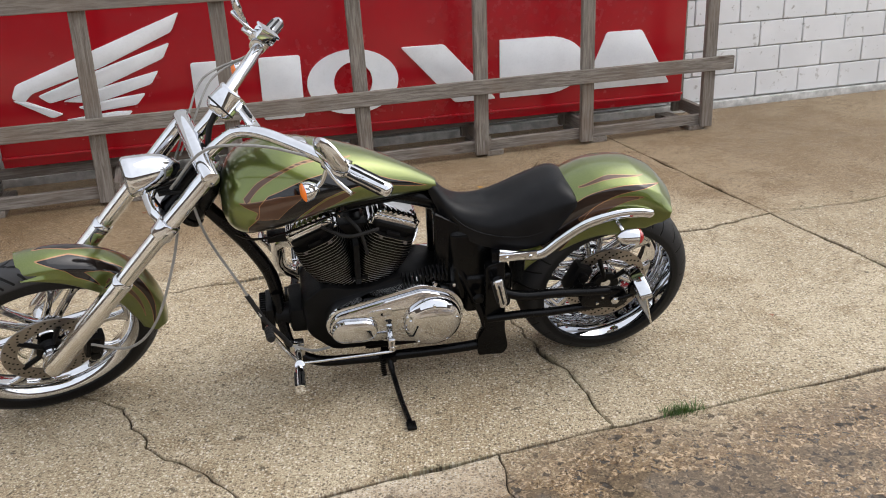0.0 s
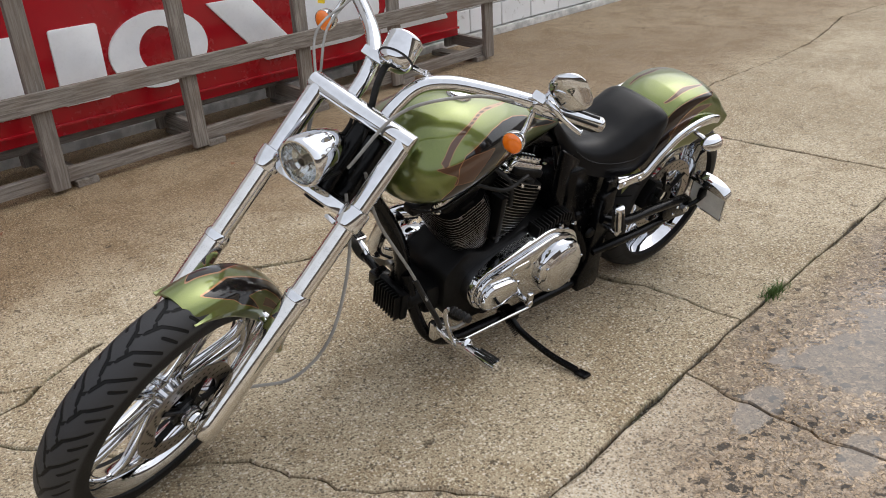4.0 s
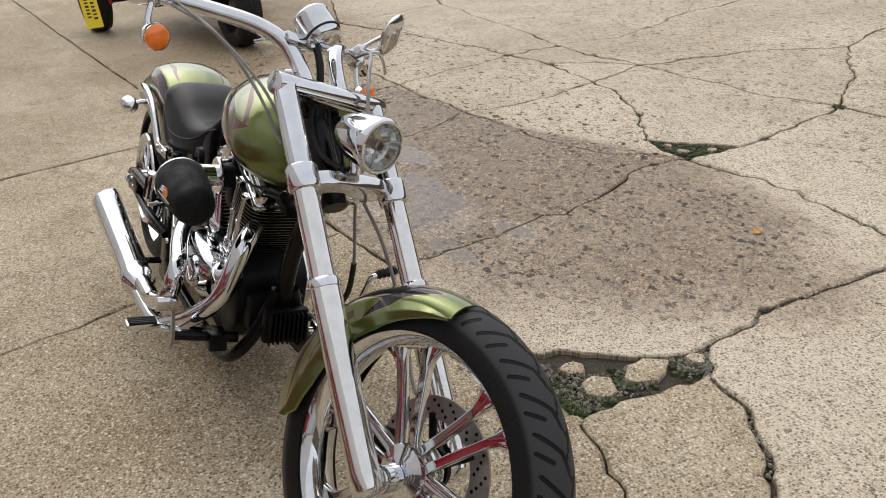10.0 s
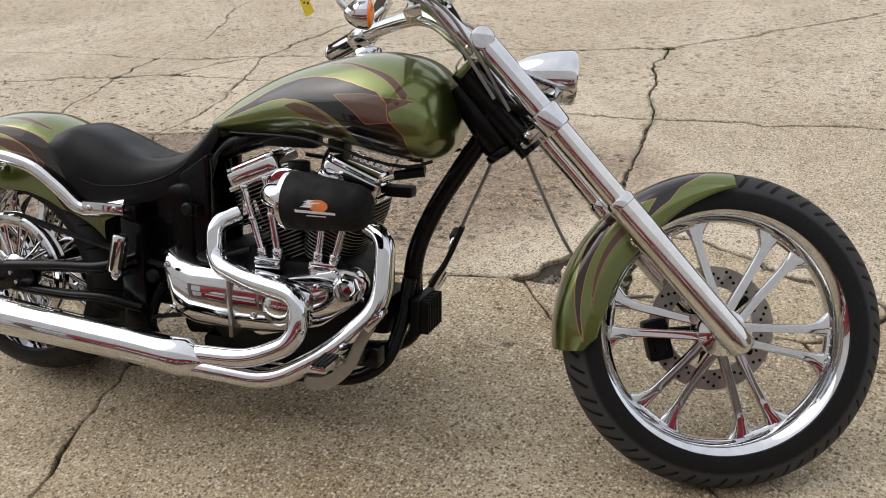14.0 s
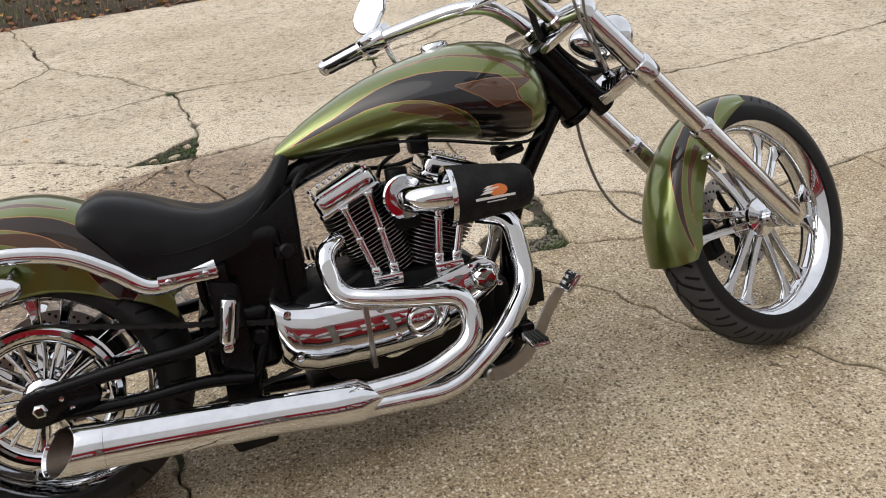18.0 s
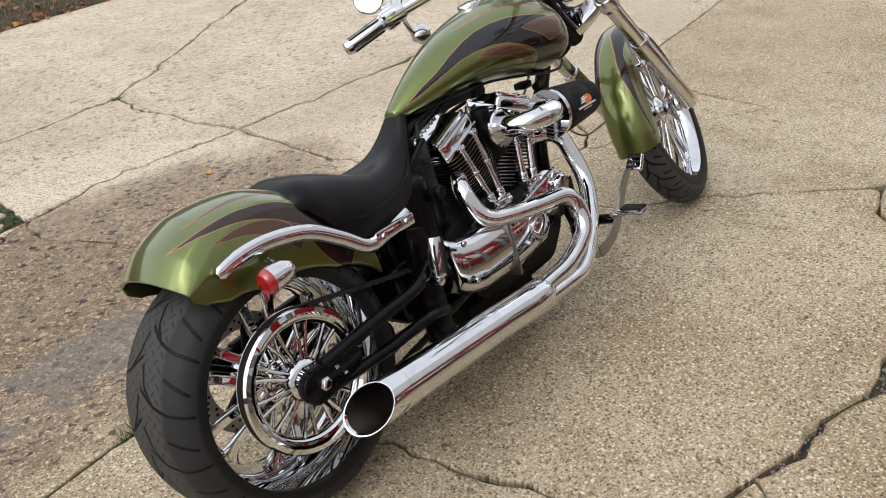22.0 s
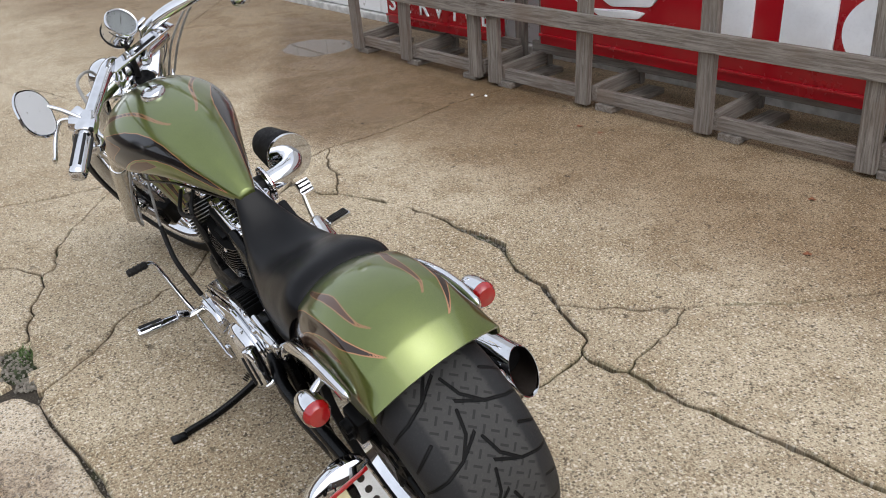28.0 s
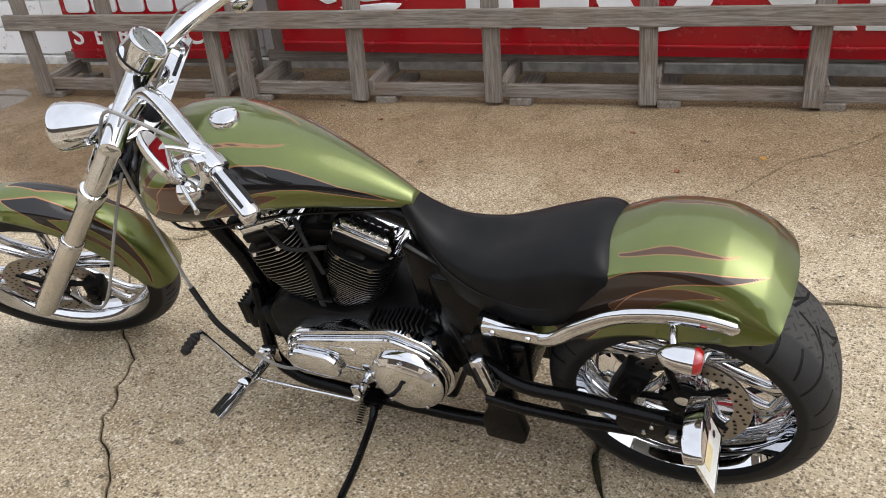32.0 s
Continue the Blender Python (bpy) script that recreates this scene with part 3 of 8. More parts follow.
def box(size, bevel=0.004, at=(0, 0, 0), seg=2):
    bm = bmesh.new()
    bmesh.ops.create_cube(bm, size=1.0)
    for v in bm.verts:
        v.co = Vector((v.co.x * size[0], v.co.y * size[1], v.co.z * size[2]))
    if bevel:
        bmesh.ops.bevel(bm, geom=bm.edges[:], offset=min(bevel, min(size) * 0.45), segments=seg, affect="EDGES", profile=0.6)
    bm.verts.index_update()
    geo = [tuple(v.co + Vector(at)) for v in bm.verts], [tuple(v.index for v in f.verts) for f in bm.faces]
    bm.free()
    return geo


def prism(outline, low, high, bevel=0.0, axes="xz"):
    """A plate of an outline in two axes, from low to high along the third, with eased rims."""
    c = Vector((sum(p[0] for p in outline) / len(outline), sum(p[1] for p in outline) / len(outline)))
    n = len(outline)
    area = sum(outline[i][0] * outline[(i + 1) % n][1] - outline[(i + 1) % n][0] * outline[i][1] for i in range(n))
    sign = 1 if area > 0 else -1

    def inset(d):
        out = []
        for i in range(n):
            a, b, e = Vector(outline[i - 1]), Vector(outline[i]), Vector(outline[(i + 1) % n])
            n1 = Vector((-(b - a).y, (b - a).x)).normalized() * sign
            n2 = Vector((-(e - b).y, (e - b).x)).normalized() * sign
            q = n1 + n2
            q = q / max(q.length_squared / 2, 0.6) if q.length > 1e-6 else n1
            out.append(b + q * d)
        return out

    levels = [(0.0, low), (0.0, high)] if not bevel else [(bevel, low), (bevel * 0.3, low + bevel * 0.3 * (1 if high > low else -1)), (0, low + bevel * (1 if high > low else -1)),
                                                         (0, high - bevel * (1 if high > low else -1)), (bevel * 0.3, high - bevel * 0.3 * (1 if high > low else -1)), (bevel, high)]
    pts, faces = [], []
    for d, h in levels:
        for q in inset(d) if d else [Vector(p) for p in outline]:
            pts.append({"xz": (q.x, h, q.y), "xy": (q.x, q.y, h), "yz": (h, q.x, q.y)}[axes])
    for i in range(len(levels) - 1):
        for k in range(n):
            faces.append((i * n + k, i * n + (k + 1) % n, (i + 1) * n + (k + 1) % n, (i + 1) * n + k))
    faces += [tuple(range(n))[::-1], tuple((len(levels) - 1) * n + k for k in range(n))]
    return pts, faces


def round_outline(corners, radius, n=5):
    """A closed outline with rounded corners; radius one number or one for each."""
    out = []
    m = len(corners)
    for i in range(m):
        a, b, c = (Vector(corners[j % m]) for j in (i - 1, i, i + 1))
        r = radius[i] if hasattr(radius, "__len__") else radius
        u, w = a - b, c - b
        k = min(r, u.length * 0.49, w.length * 0.49)
        s, e = b + u.normalized() * k, b + w.normalized() * k
        for j in range(n + 1):
            t = j / n
            q = s * (1 - t) ** 2 + b * 2 * t * (1 - t) + e * t * t
            out.append((q.x, q.y))
    return out


def circles_hull(circles, n=28):
    """The tight outline round some circles (x, y, radius)."""
    pts = sorted({(round(x + r * math.cos(2 * math.pi * k / n), 6), round(y + r * math.sin(2 * math.pi * k / n), 6)) for x, y, r in circles for k in range(n)})

    def half(seq):
        out = []
        for p in seq:
            while len(out) > 1 and (out[-1][0] - out[-2][0]) * (p[1] - out[-2][1]) - (out[-1][1] - out[-2][1]) * (p[0] - out[-2][0]) <= 0:
                out.pop()
            out.append(p)
        return out[:-1]
    return half(pts) + half(pts[::-1])


def skin(rows, closed=False, ends=True):
    """A skin over rows of equally many points; closed: each row is a ring."""
    n = len(rows[0])
    pts = [tuple(p) for row in rows for p in row]
    faces = []
    for i in range(len(rows) - 1):
        for k in range(n if closed else n - 1):
            faces.append((i * n + k, i * n + (k + 1) % n, (i + 1) * n + (k + 1) % n, (i + 1) * n + k))
    if ends and closed:
        faces += [tuple(range(n))[::-1], tuple((len(rows) - 1) * n + k for k in range(n))]
    return pts, faces


def empty(name, m=None, **tags):
    ob = new(name)
    ob.empty_display_size = 0.1
    if m is not None:
        ob.matrix_world = m
    return tagged(ob, **tags)


def table(xs, ys, x):
    return float(np.interp(x, xs, ys))


def curve_at(xs, ys, x):
    """A smooth run through a few values."""
    return float(np.interp(x, *smooth_table(tuple(xs), tuple(ys))))


def smooth_table(xs, ys):
    pts = spline([(a, b, 0) for a, b in zip(xs, ys)], 12)
    return [p.x for p in pts], [p.y for p in pts]


from mathutils.geometry import delaunay_2d_cdt

# ---- ground: cracked concrete slabs over soil ----
CROSSINGS = {
    "a": (-0.57, 1.95), "b": (0.52, 2.28), "c": (2.17, 2.74), "d": (4.2, 3.33), "e": (7.8, 4.35), "e1": (24, 8.9),
    "f": (-1.85, 3.13), "f1": (-1.25, 3.52), "f2": (-0.73, 3.69), "g": (-0.22, 3.64), "h": (0.08, 3.55), "h1": (0.22, 3.62), "h2": (0.57, 3.73),
    "i": (1.75, 4.2), "i1": (4.04, 4.8), "i2": (5.06, 5.27), "i3": (6.93, 5.54), "i4": (24, 9.9), "j": (1.15, 6.3), "j1": (-1.5, 15.5),
    "k": (2.51, 1.48), "l": (0.02, 4.0), "l1": (0.22, 4.47), "l2": (0.36, 4.92), "l3": (0.67, 5.42), "m": (-2.14, 3.13), "m1": (-2.23, 3.44),
    "n": (-2.32, 2.98), "n1": (-3.66, 2.5), "n2": (-3.83, 2.45), "n3": (-4.55, 2.06), "p6": (-9.0, -0.48), "n5": (-5.68, 3.09), "n6": (-24, 12.0),
    "p": (-1.69, 1.72), "p1": (-2.3, 1.48), "p2": (-6.3, 0.31), "p3": (-24, -4.9), "p4": (-2.37, 1.87), "p5": (-2.35, 2.35),
}
CROSSINGS.update({
    "q": (-0.78, 1.43), "q1": (-1.17, 1.53), "q2": (-0.93, 1.93), "q3": (-1.47, 1.99), "pq": (-1.58, 1.91), "q4": (-0.66, 1.13), "r": (-0.57, 0.36),
    "r1": (-1.25, 0.25), "r2": (-1.58, 0.2), "r3": (-2.65, -0.05), "r4": (-3.8, -0.5), "r5": (-24, -8.2), "s": (-0.45, 0.0), "s1": (-0.34, -0.8),
    "s2": (0.15, -0.65), "s3": (-1.02, -1.46), "s4": (-3.0, -3.4), "t": (0.88, -0.5), "t1": (1.27, -0.95), "t2": (1.84, -1.4), "t3": (2.6, -2.9),
    "u": (0.66, 0.13), "v": (0.585, 0.615), "v1": (0.26, 0.46), "v2": (-0.11, 0.41), "v3": (0.94, 0.98), "v4": (1.45, 1.18), "w": (1.27, 0.47),
    "w1": (1.73, 0.37), "w2": (2.47, 0.45), "w3": (2.88, 0.2), "w4": (5.64, 0.29), "w5": (24, 2.0), "x": (1.34, -0.26), "x1": (2.14, -0.03),
    "y": (3.43, 1.67), "y1": (4.6, 1.43), "y2": (8.0, 1.0), "y3": (24, 3.5), "z": (-0.73, 1.64), "zz": (-0.91, 1.67), "qw": (-0.89, 1.49), "va": (0.92, 0.63), "vm": (0.78, 0.5), "vb": (0.62, 0.3),
    "o1": (0.28, 1.39), "o2": (0.6, 0.84), "o3": (0.47, 1.03), "o4": (0.29, 1.52), "o5": (0.14, 2.165),
    "b1": (4.18, 1.19), "b2": (3.58, 0.89), "b3": (2.83, 0.6), "b4": (2.87, -0.3), "b5": (3.04, -0.62), "b6": (3.27, -1.01), "b7": (3.44, -1.64), "b8": (3.7, -2.6), "e5": (2.66, 1.13),
    "ca": (3.4, 0.22), "cb": (4.87, 0.43), "f0": (1.78, 1.3), "f5": (1.77, 0.93), "f6": (1.94, 0.4), "f7": (2.0, 0.27), "g1": (2.4, 0.3), "g2": (2.11, -0.42), "g3": (2.06, -0.85), "l5": (2.64, -1.1),
    "n7": (1.53, 1.68), "n8": (1.54, 1.96), "m2": (-2.34, 3.88), "m3": (-2.58, 4.55), "m4": (-2.8, 5.3), "rh": (-1.96, 3.36), "rg": (-1.59, 3.29), "e6": (-1.6, 2.04), "e7": (-1.76, 2.08), "lg": (-4.46, 0.35), "pl": (-4.75, 0.764),
    "c1": (-24, -24), "c2": (24, -24), "c3": (24, 24), "c4": (-24, 24), "c5": (-4.5, -24), "c6": (6, -24), "c7": (-3.2, 24),
})
# runs of crossings, with the gap's width
CRACKS = [
    ("p3 p6 p2 pl p1 p", 0.016), ("a o5 b c d e e1", 0.018), ("f f1 f2 g h h1 h2 i", 0.022), ("i i1 i2 i3 i4", 0.012), ("j1 j i c k", 0.012),
    ("h b", 0.01), ("a f", 0.009), ("g l h1", 0.007), ("l l1 l2 l3", 0.006), ("f m n n1 n2 n3 p6", 0.008), ("m m1 m2 m3 m4", 0.007), ("m1 rh rg f1", 0.008), ("q3 e6 e7", 0.016), ("e7 p5", 0.008), ("r4 lg pl", 0.005), ("n2 n5 n6", 0.006),
    ("p1 p4 p5", 0.008), ("q qw q1 p", 0.03), ("a q2 q3", 0.012), ("q3 pq p", 0.018), ("a z q", 0.008), ("q2 zz qw", 0.008), ("q q4 r", 0.024), ("r r1 r2", 0.02), ("r2 r3 r4 r5", 0.012), ("r s s1", 0.02), ("s1 s3 s4 c5", 0.012),
    ("s1 s2 t", 0.01), ("t t1 t2 t3 c6", 0.012), ("t u vb", 0.014), ("va vm vb", 0.006), ("va v vb", 0.006), ("v v1 v2 r", 0.016), ("v v3 v4 f0 k y y1 y2 y3", 0.016), ("va w w1 f6 w2 b3", 0.012), ("k e5 b3", 0.008), ("y1 b1 b2 b3 w3", 0.011), ("w2 g1 x1", 0.01), ("f0 f5 f6 f7 x1", 0.007), ("y1 cb", 0.006),
    ("w3 b4 b5 b6 b7 b8", 0.009), ("x1 g2 g3 t2", 0.009), ("b5 l5 t2", 0.006), ("f0 n7 n8", 0.006),
    ("w3 ca cb w4 w5", 0.011), ("t x x1 w3", 0.01), ("o5 o4 o1 o3 o2 v", 0.006), ("c1 c5 c6 c2 w5 y3 e1 i4 c3 c7 j1 c4 n6 p3 r5 c1", 0.002),
]
HOLES = {"v": 0.01, "w": 0.03, "u": 0.03, "a": 0.025, "q": 0.01, "q2": 0.01, "p": 0.025, "t": 0.045, "b3": 0.03, "w1": 0.02, "w2": 0.035, "w3": 0.02, "x1": 0.015, "q4": 0.02, "s1": 0.055, "s2": 0.02, "b5": 0.02, "y1": 0.03, "cb": 0.015, "f2": 0.012, "f": 0.02}


def slab_outlines():
    """The faces between the cracks, each pulled back from the crack and frayed."""
    gap, near = {}, {}
    for run, width in CRACKS:
        names = run.split()
        for a, b in zip(names, names[1:]):
            gap[a, b] = gap[b, a] = width
            near.setdefault(a, set()).add(b)
            near.setdefault(b, set()).add(a)
    at = {k: Vector(v) for k, v in CROSSINGS.items()}
    turn = {k: sorted(s, key=lambda o: math.atan2(*(at[o] - at[k]).yx)) for k, s in near.items()}
    fray = {}
    for a, b in gap:
        if (b, a) in fray:
            fray[a, b] = fray[b, a][::-1]
            continue
        d = at[b] - at[a]
        side = Vector((-d.y, d.x)).normalized()
        far = max(0.0, (at[a] + at[b]).length / 2 - 4)
        n = max(1, min(70, int(d.length / (0.035 + 0.03 * far))))
        rough = 0.0 if gap[a, b] < 0.003 else (0.012 if run_is_joint(a, b) else 0.05)
        seed = hash_of(a + b if a < b else b + a)
        fray[a, b] = [at[a] + d * (i / n) + side * rough * min(1, 4 * i / n, 4 * (1 - i / n)) * (
            noise.noise((i * 0.11, seed, 0)) + 0.5 * noise.noise((i * 0.45, seed, 5)) + 0.22 * noise.noise((i * 1.7, seed, 9))) for i in range(1, n)]
    faces, used = [], set()
    for a, b in sorted(gap):
        if (a, b) in used:
            continue
        ring = []
        while (a, b) not in used:
            used.add((a, b))
            ring.append((a, b))
            order = turn[b]
            a, b = b, order[(order.index(a) - 1) % len(order)]
        pts = []
        for a, b in ring:
            pts.append((at[a], gap[a, b], HOLES.get(a, 0), a))
            pts += [(q, gap[a, b], 0, a + b + str(i)) for i, q in enumerate(fray[a, b])]
        area = sum(p[0].x * q[0].y - q[0].x * p[0].y for p, q in zip(pts, pts[1:] + pts[:1]))
        if area <= 0.003:
            continue
        if any(within(h, [p[0] for p in pts]) for h in ((-0.83, 1.68), (0.7, 0.48))):
            continue
        out = []
        for i, (q, w, hole, tag) in enumerate(pts):
            p0, p1 = pts[i - 1][0], pts[(i + 1) % len(pts)][0]
            n1 = Vector((-(q - p0).y, (q - p0).x)).normalized()
            n2 = Vector((-(p1 - q).y, (p1 - q).x)).normalized()
            s = n1 + n2
            back = s / max(s.length_squared / 2, 0.5) if s.length > 0.2 else Vector((0, 0))
            chip = 0.27 + 0.3 * noise.noise((q.x * 9, q.y * 9, 3)) + (0.6 if w > 0.015 and w < 0.02 else 1.6) * max(0, noise.noise((q.x * 3.1, q.y * 3.1, 8)) - 0.12)
            lip = 0.004 + 0.016 * max(0, 0.15 + noise.noise((q.x * 4.3, q.y * 4.3, 6))) + 0.008 * noise.noise((q.x * 21, q.y * 21, 2))
            lip *= 0.0 if w < 0.003 else min(1.0, 0.35 + w * 50)
            out.append((q + back * (w * chip + hole * 0.6), q + back * (w * chip + hole * 0.6 + max(0.003, lip)), q + back * (w * chip + hole * 0.6 + max(0.003, lip) + 0.004 + 0.022 * max(0, 0.2 + noise.noise((q.x * 2.7, q.y * 2.7, 1))))))
        faces.append(tamed(out))
    return faces


def within(p, ring):
    odd = False
    for a, b in zip(ring, ring[1:] + ring[:1]):
        if (a[1] > p[1]) != (b[1] > p[1]) and p[0] < a[0] + (p[1] - a[1]) / (b[1] - a[1]) * (b[0] - a[0]):
            odd = not odd
    return odd


def tamed(ring):
    """Three rings, the inner two drawn back to the outer one where they would cross it."""
    base = np.array([q[0] for q in ring])
    a, b = base, np.roll(base, -1, 0)
    d = b - a
    long2 = np.maximum((d * d).sum(1), 1e-12)
    out = []
    for q in ring:
        fixed = [q[0]]
        for p in q[1:]:
            back = p - q[0]
            for scale in (1.0, 0.6, 0.3, 0.12, 0.0):
                w = np.array(q[0] + back * scale)
                t = np.clip(((w - a) * d).sum(1) / long2, 0, 1)
                clear = np.sqrt((((a + d * t[:, None]) - w) ** 2).sum(1).min())
                if clear >= back.length * scale * 0.72 and (scale == 0 or within(w, base.tolist())):
                    break
            fixed.append(q[0] + back * scale)
        out.append(fixed)
    return out


def run_is_joint(a, b):
    return {a, b} <= {"a", "o5", "b", "c", "d", "e", "e1", "p", "p1", "pl", "p2", "p3", "p6"} or {a, b} <= {"j1", "j", "i", "c", "k"}


def hash_of(word):
    return sum(ord(ch) * (i * 7 + 3) for i, ch in enumerate(word)) * 0.37


def sheet(size, step_count, z):
    v = [(-size + 2 * size * i / step_count, -size + 2 * size * j / step_count, z) for j in range(step_count + 1) for i in range(step_count + 1)]
    f = [(j * (step_count + 1) + i, j * (step_count + 1) + i + 1, (j + 1) * (step_count + 1) + i + 1, (j + 1) * (step_count + 1) + i) for j in range(step_count) for i in range(step_count)]
    return v, f


ground = tagged(part("ground", sheet(400, 8, -0.02), SOIL), "dark soil under and around the concrete yard", "ground", kind="structure")
for number, ring in enumerate(slab_outlines()):
    lift = 0.003 * noise.noise((number * 3.7, 1.3, 0))
    n = len(ring)
    rows = [[(q[2].x, q[2].y, lift) for q in ring], [(q[1].x, q[1].y, lift - 0.0005) for q in ring],
            [(q[0].x, q[0].y, lift - 0.004 - 0.006 * abs(noise.noise((q[0].x * 13, q[0].y * 13, 0)))) for q in ring], [(q[0].x, q[0].y, -0.06) for q in ring]]
    me = bpy.data.meshes.new("slab")
    cap, _, tris, *_ = delaunay_2d_cdt([Vector(q[:2]) for q in rows[0]], [], [list(range(n))], 1, 1e-6)
    extra = [(q.x, q.y, lift) for q in cap]
    me.from_pydata(sum(rows, []) + extra, [], [tuple(4 * n + i for i in f) for f in tris] + [(k * n + i, (k + 1) * n + i, (k + 1) * n + (i + 1) % n, k * n + (i + 1) % n) for k in range(3) for i in range(n)])
    rim = me.attributes.new("rim", "FLOAT", "POINT")
    rim.data.foreach_set("value", [0.0] * n + [0.6] * n + [1.0] * 2 * n + [0.0] * len(extra))
    mid = sum((q[0] for q in ring), Vector((0, 0))) / n
    south = mid.y < (1.35 if mid.x < 0.9 else 0.9 + 0.12 * mid.x)
    me.materials.append(PALE_CONCRETE if south else CONCRETE)
    me.update()
    slab = new("slab", me)
    slab.parent = ground

# ---- fence, signs and wall along the north side ----
FENCE_AT, FENCE_TURN = Vector((-2.01, 4.909, 0.0)), 16.3
ALONG = Matrix.Translation(FENCE_AT) @ pose(0, 0, 0, 0, 0, FENCE_TURN)


def board(name, a, b, wide, thick, parent, roll=(0, 0, 1)):
    """A sawn board from a to b in the fence's own metres."""
    a, b = Vector(a), Vector(b)
    d = b - a
    q = d.to_track_quat("X", "Z").to_matrix().to_4x4()
    ob = new(name, mesh_of(name, box((d.length, thick, wide), 0.003, seg=1), WOOD))
    ob.parent = parent
    ob.matrix_basis = Matrix.Translation((a + b) / 2) @ q
    return ob


def upright(name, s, back, low, high, wide, thick, parent, lean=0.0, mirrored=False):
    ob = new(name, mesh_of(name, box((high - low, thick, wide), 0.003, seg=1), WOOD))
    ob.parent = parent
    ob.matrix_basis = Matrix.Translation((s, back, (low + high) / 2)) @ pose(0, 0, 0, 0, lean, 0) @ pose(0, 0, 0, 0, -90, 0)
    return ob


def crate(label, posts, ends, depth, low):
    """A wooden pallet frame that stands upright: posts, rails, cross pieces and runners."""
    f = empty("pallet_fence", ALONG, label=label, category="fence", group="wooden pallet frames")
    a, b = ends
    for s, lean in posts:
        upright("post", s, 0.02, low, 1.36, 0.092, 0.04, f, lean)
        upright("back_post", s + 0.03, depth, 0.05, 1.3, 0.085, 0.04, f)
        board("cross_piece", (s + 0.05, 0.04, low + 0.07), (s + 0.05, depth - 0.03, low + 0.09), 0.085, 0.038, f)
    board("rail", (a - 0.05, -0.022, 0.497), (b + 0.12, -0.022, 0.483), 0.095, 0.036, f)
    board("rail", (a, -0.022, 1.2), (b, -0.022, 1.19), 0.095, 0.036, f)
    board("bottom_rail", (a, 0.065, low + 0.055), (b, 0.065, low + 0.05), 0.07, 0.045, f)
    board("back_rail", (a, depth - 0.04, 0.17), (b, depth - 0.04, 0.17), 0.07, 0.036, f)
    board("back_rail", (a, depth + 0.04, 0.55), (b, depth + 0.04, 0.55), 0.09, 0.036, f)
    n = max(2, int((b - a) / 0.8))
    for i in range(n + 1):
        s = a + 0.12 + (b - a - 0.24) * i / n
        board("runner", (s, 0.02, 0.018), (s, depth + 0.05, 0.018), 0.036, 0.12, f)
    return f


crate("weathered grey wooden pallet frame holding the large red sign", [(-0.74, 0), (0.0, 1.5), (0.78, 0), (1.6, -1), (2.42, 0.5), (3.2, 0), (4.17, 0)], (-0.78, 4.22), 0.46, 0.02)
crate("short weathered wooden pallet frame holding the service sign", [(-2.25, -3), (-1.62, 2), (-0.92, 0)], (-2.3, -0.87), 0.42, 0.03)


def flat_sign(label, a, b, low, high, back, thick, lift=0.0, tip=0.0):
    s = empty("sign_box", ALONG @ pose(0, 0, lift, 0, tip, 0), label=label, category="sign")
    part("face", box((b - a, 0.03, high - low), 0.008, ((a + b) / 2, back, (low + high) / 2)), SIGN_RED, s)
    part("housing", box((b - a - 0.03, thick, high - low - 0.03), 0.01, ((a + b) / 2, back + 0.012 + thick / 2, (low + high) / 2)), SIGN_RED, s)
    part("lower_lip", box((b - a, 0.02, 0.018), 0.004, ((a + b) / 2, back - 0.022, low + 0.06)), SIGN_RED, s)
    return s


big_sign = flat_sign("long glossy red sign box with white raised shapes", -0.6, 4.12, 0.2, 1.42, 0.3, 0.12, 0.024, 0.8)


def raised(outline, sign, back=0.285, name="white_shape"):
    return part(name, prism(outline, back, back - 0.016, 0.004), SIGN_WHITE, sign)


LOW, HIGH = 0.352, 0.755
for s0, s1 in ((0.575, 0.845), (0.995, 1.262)):
    raised(round_outline([(s0, LOW), (s1, LOW), (s1, HIGH), (s0, HIGH)], 0.02), big_sign)


def white_ring(cx, cz, rx, rz, ix, iz, n=48):
    """A raised flat ring on the sign's face."""
    out = [(cx + rx * math.cos(2 * math.pi * k / n), cz + rz * math.sin(2 * math.pi * k / n)) for k in range(n)]
    inn = [(cx + ix * math.cos(2 * math.pi * k / n), cz + iz * math.sin(2 * math.pi * k / n)) for k in range(n)]
    pts = [(x, y, z) for ring, y in ((out, 0.285), (out, 0.269), (inn, 0.269), (inn, 0.285)) for x, z in ring]
    return pts, [(j * n + k, j * n + (k + 1) % n, (j + 1) * n + (k + 1) % n, (j + 1) * n + k) for j in range(3) for k in range(n)]


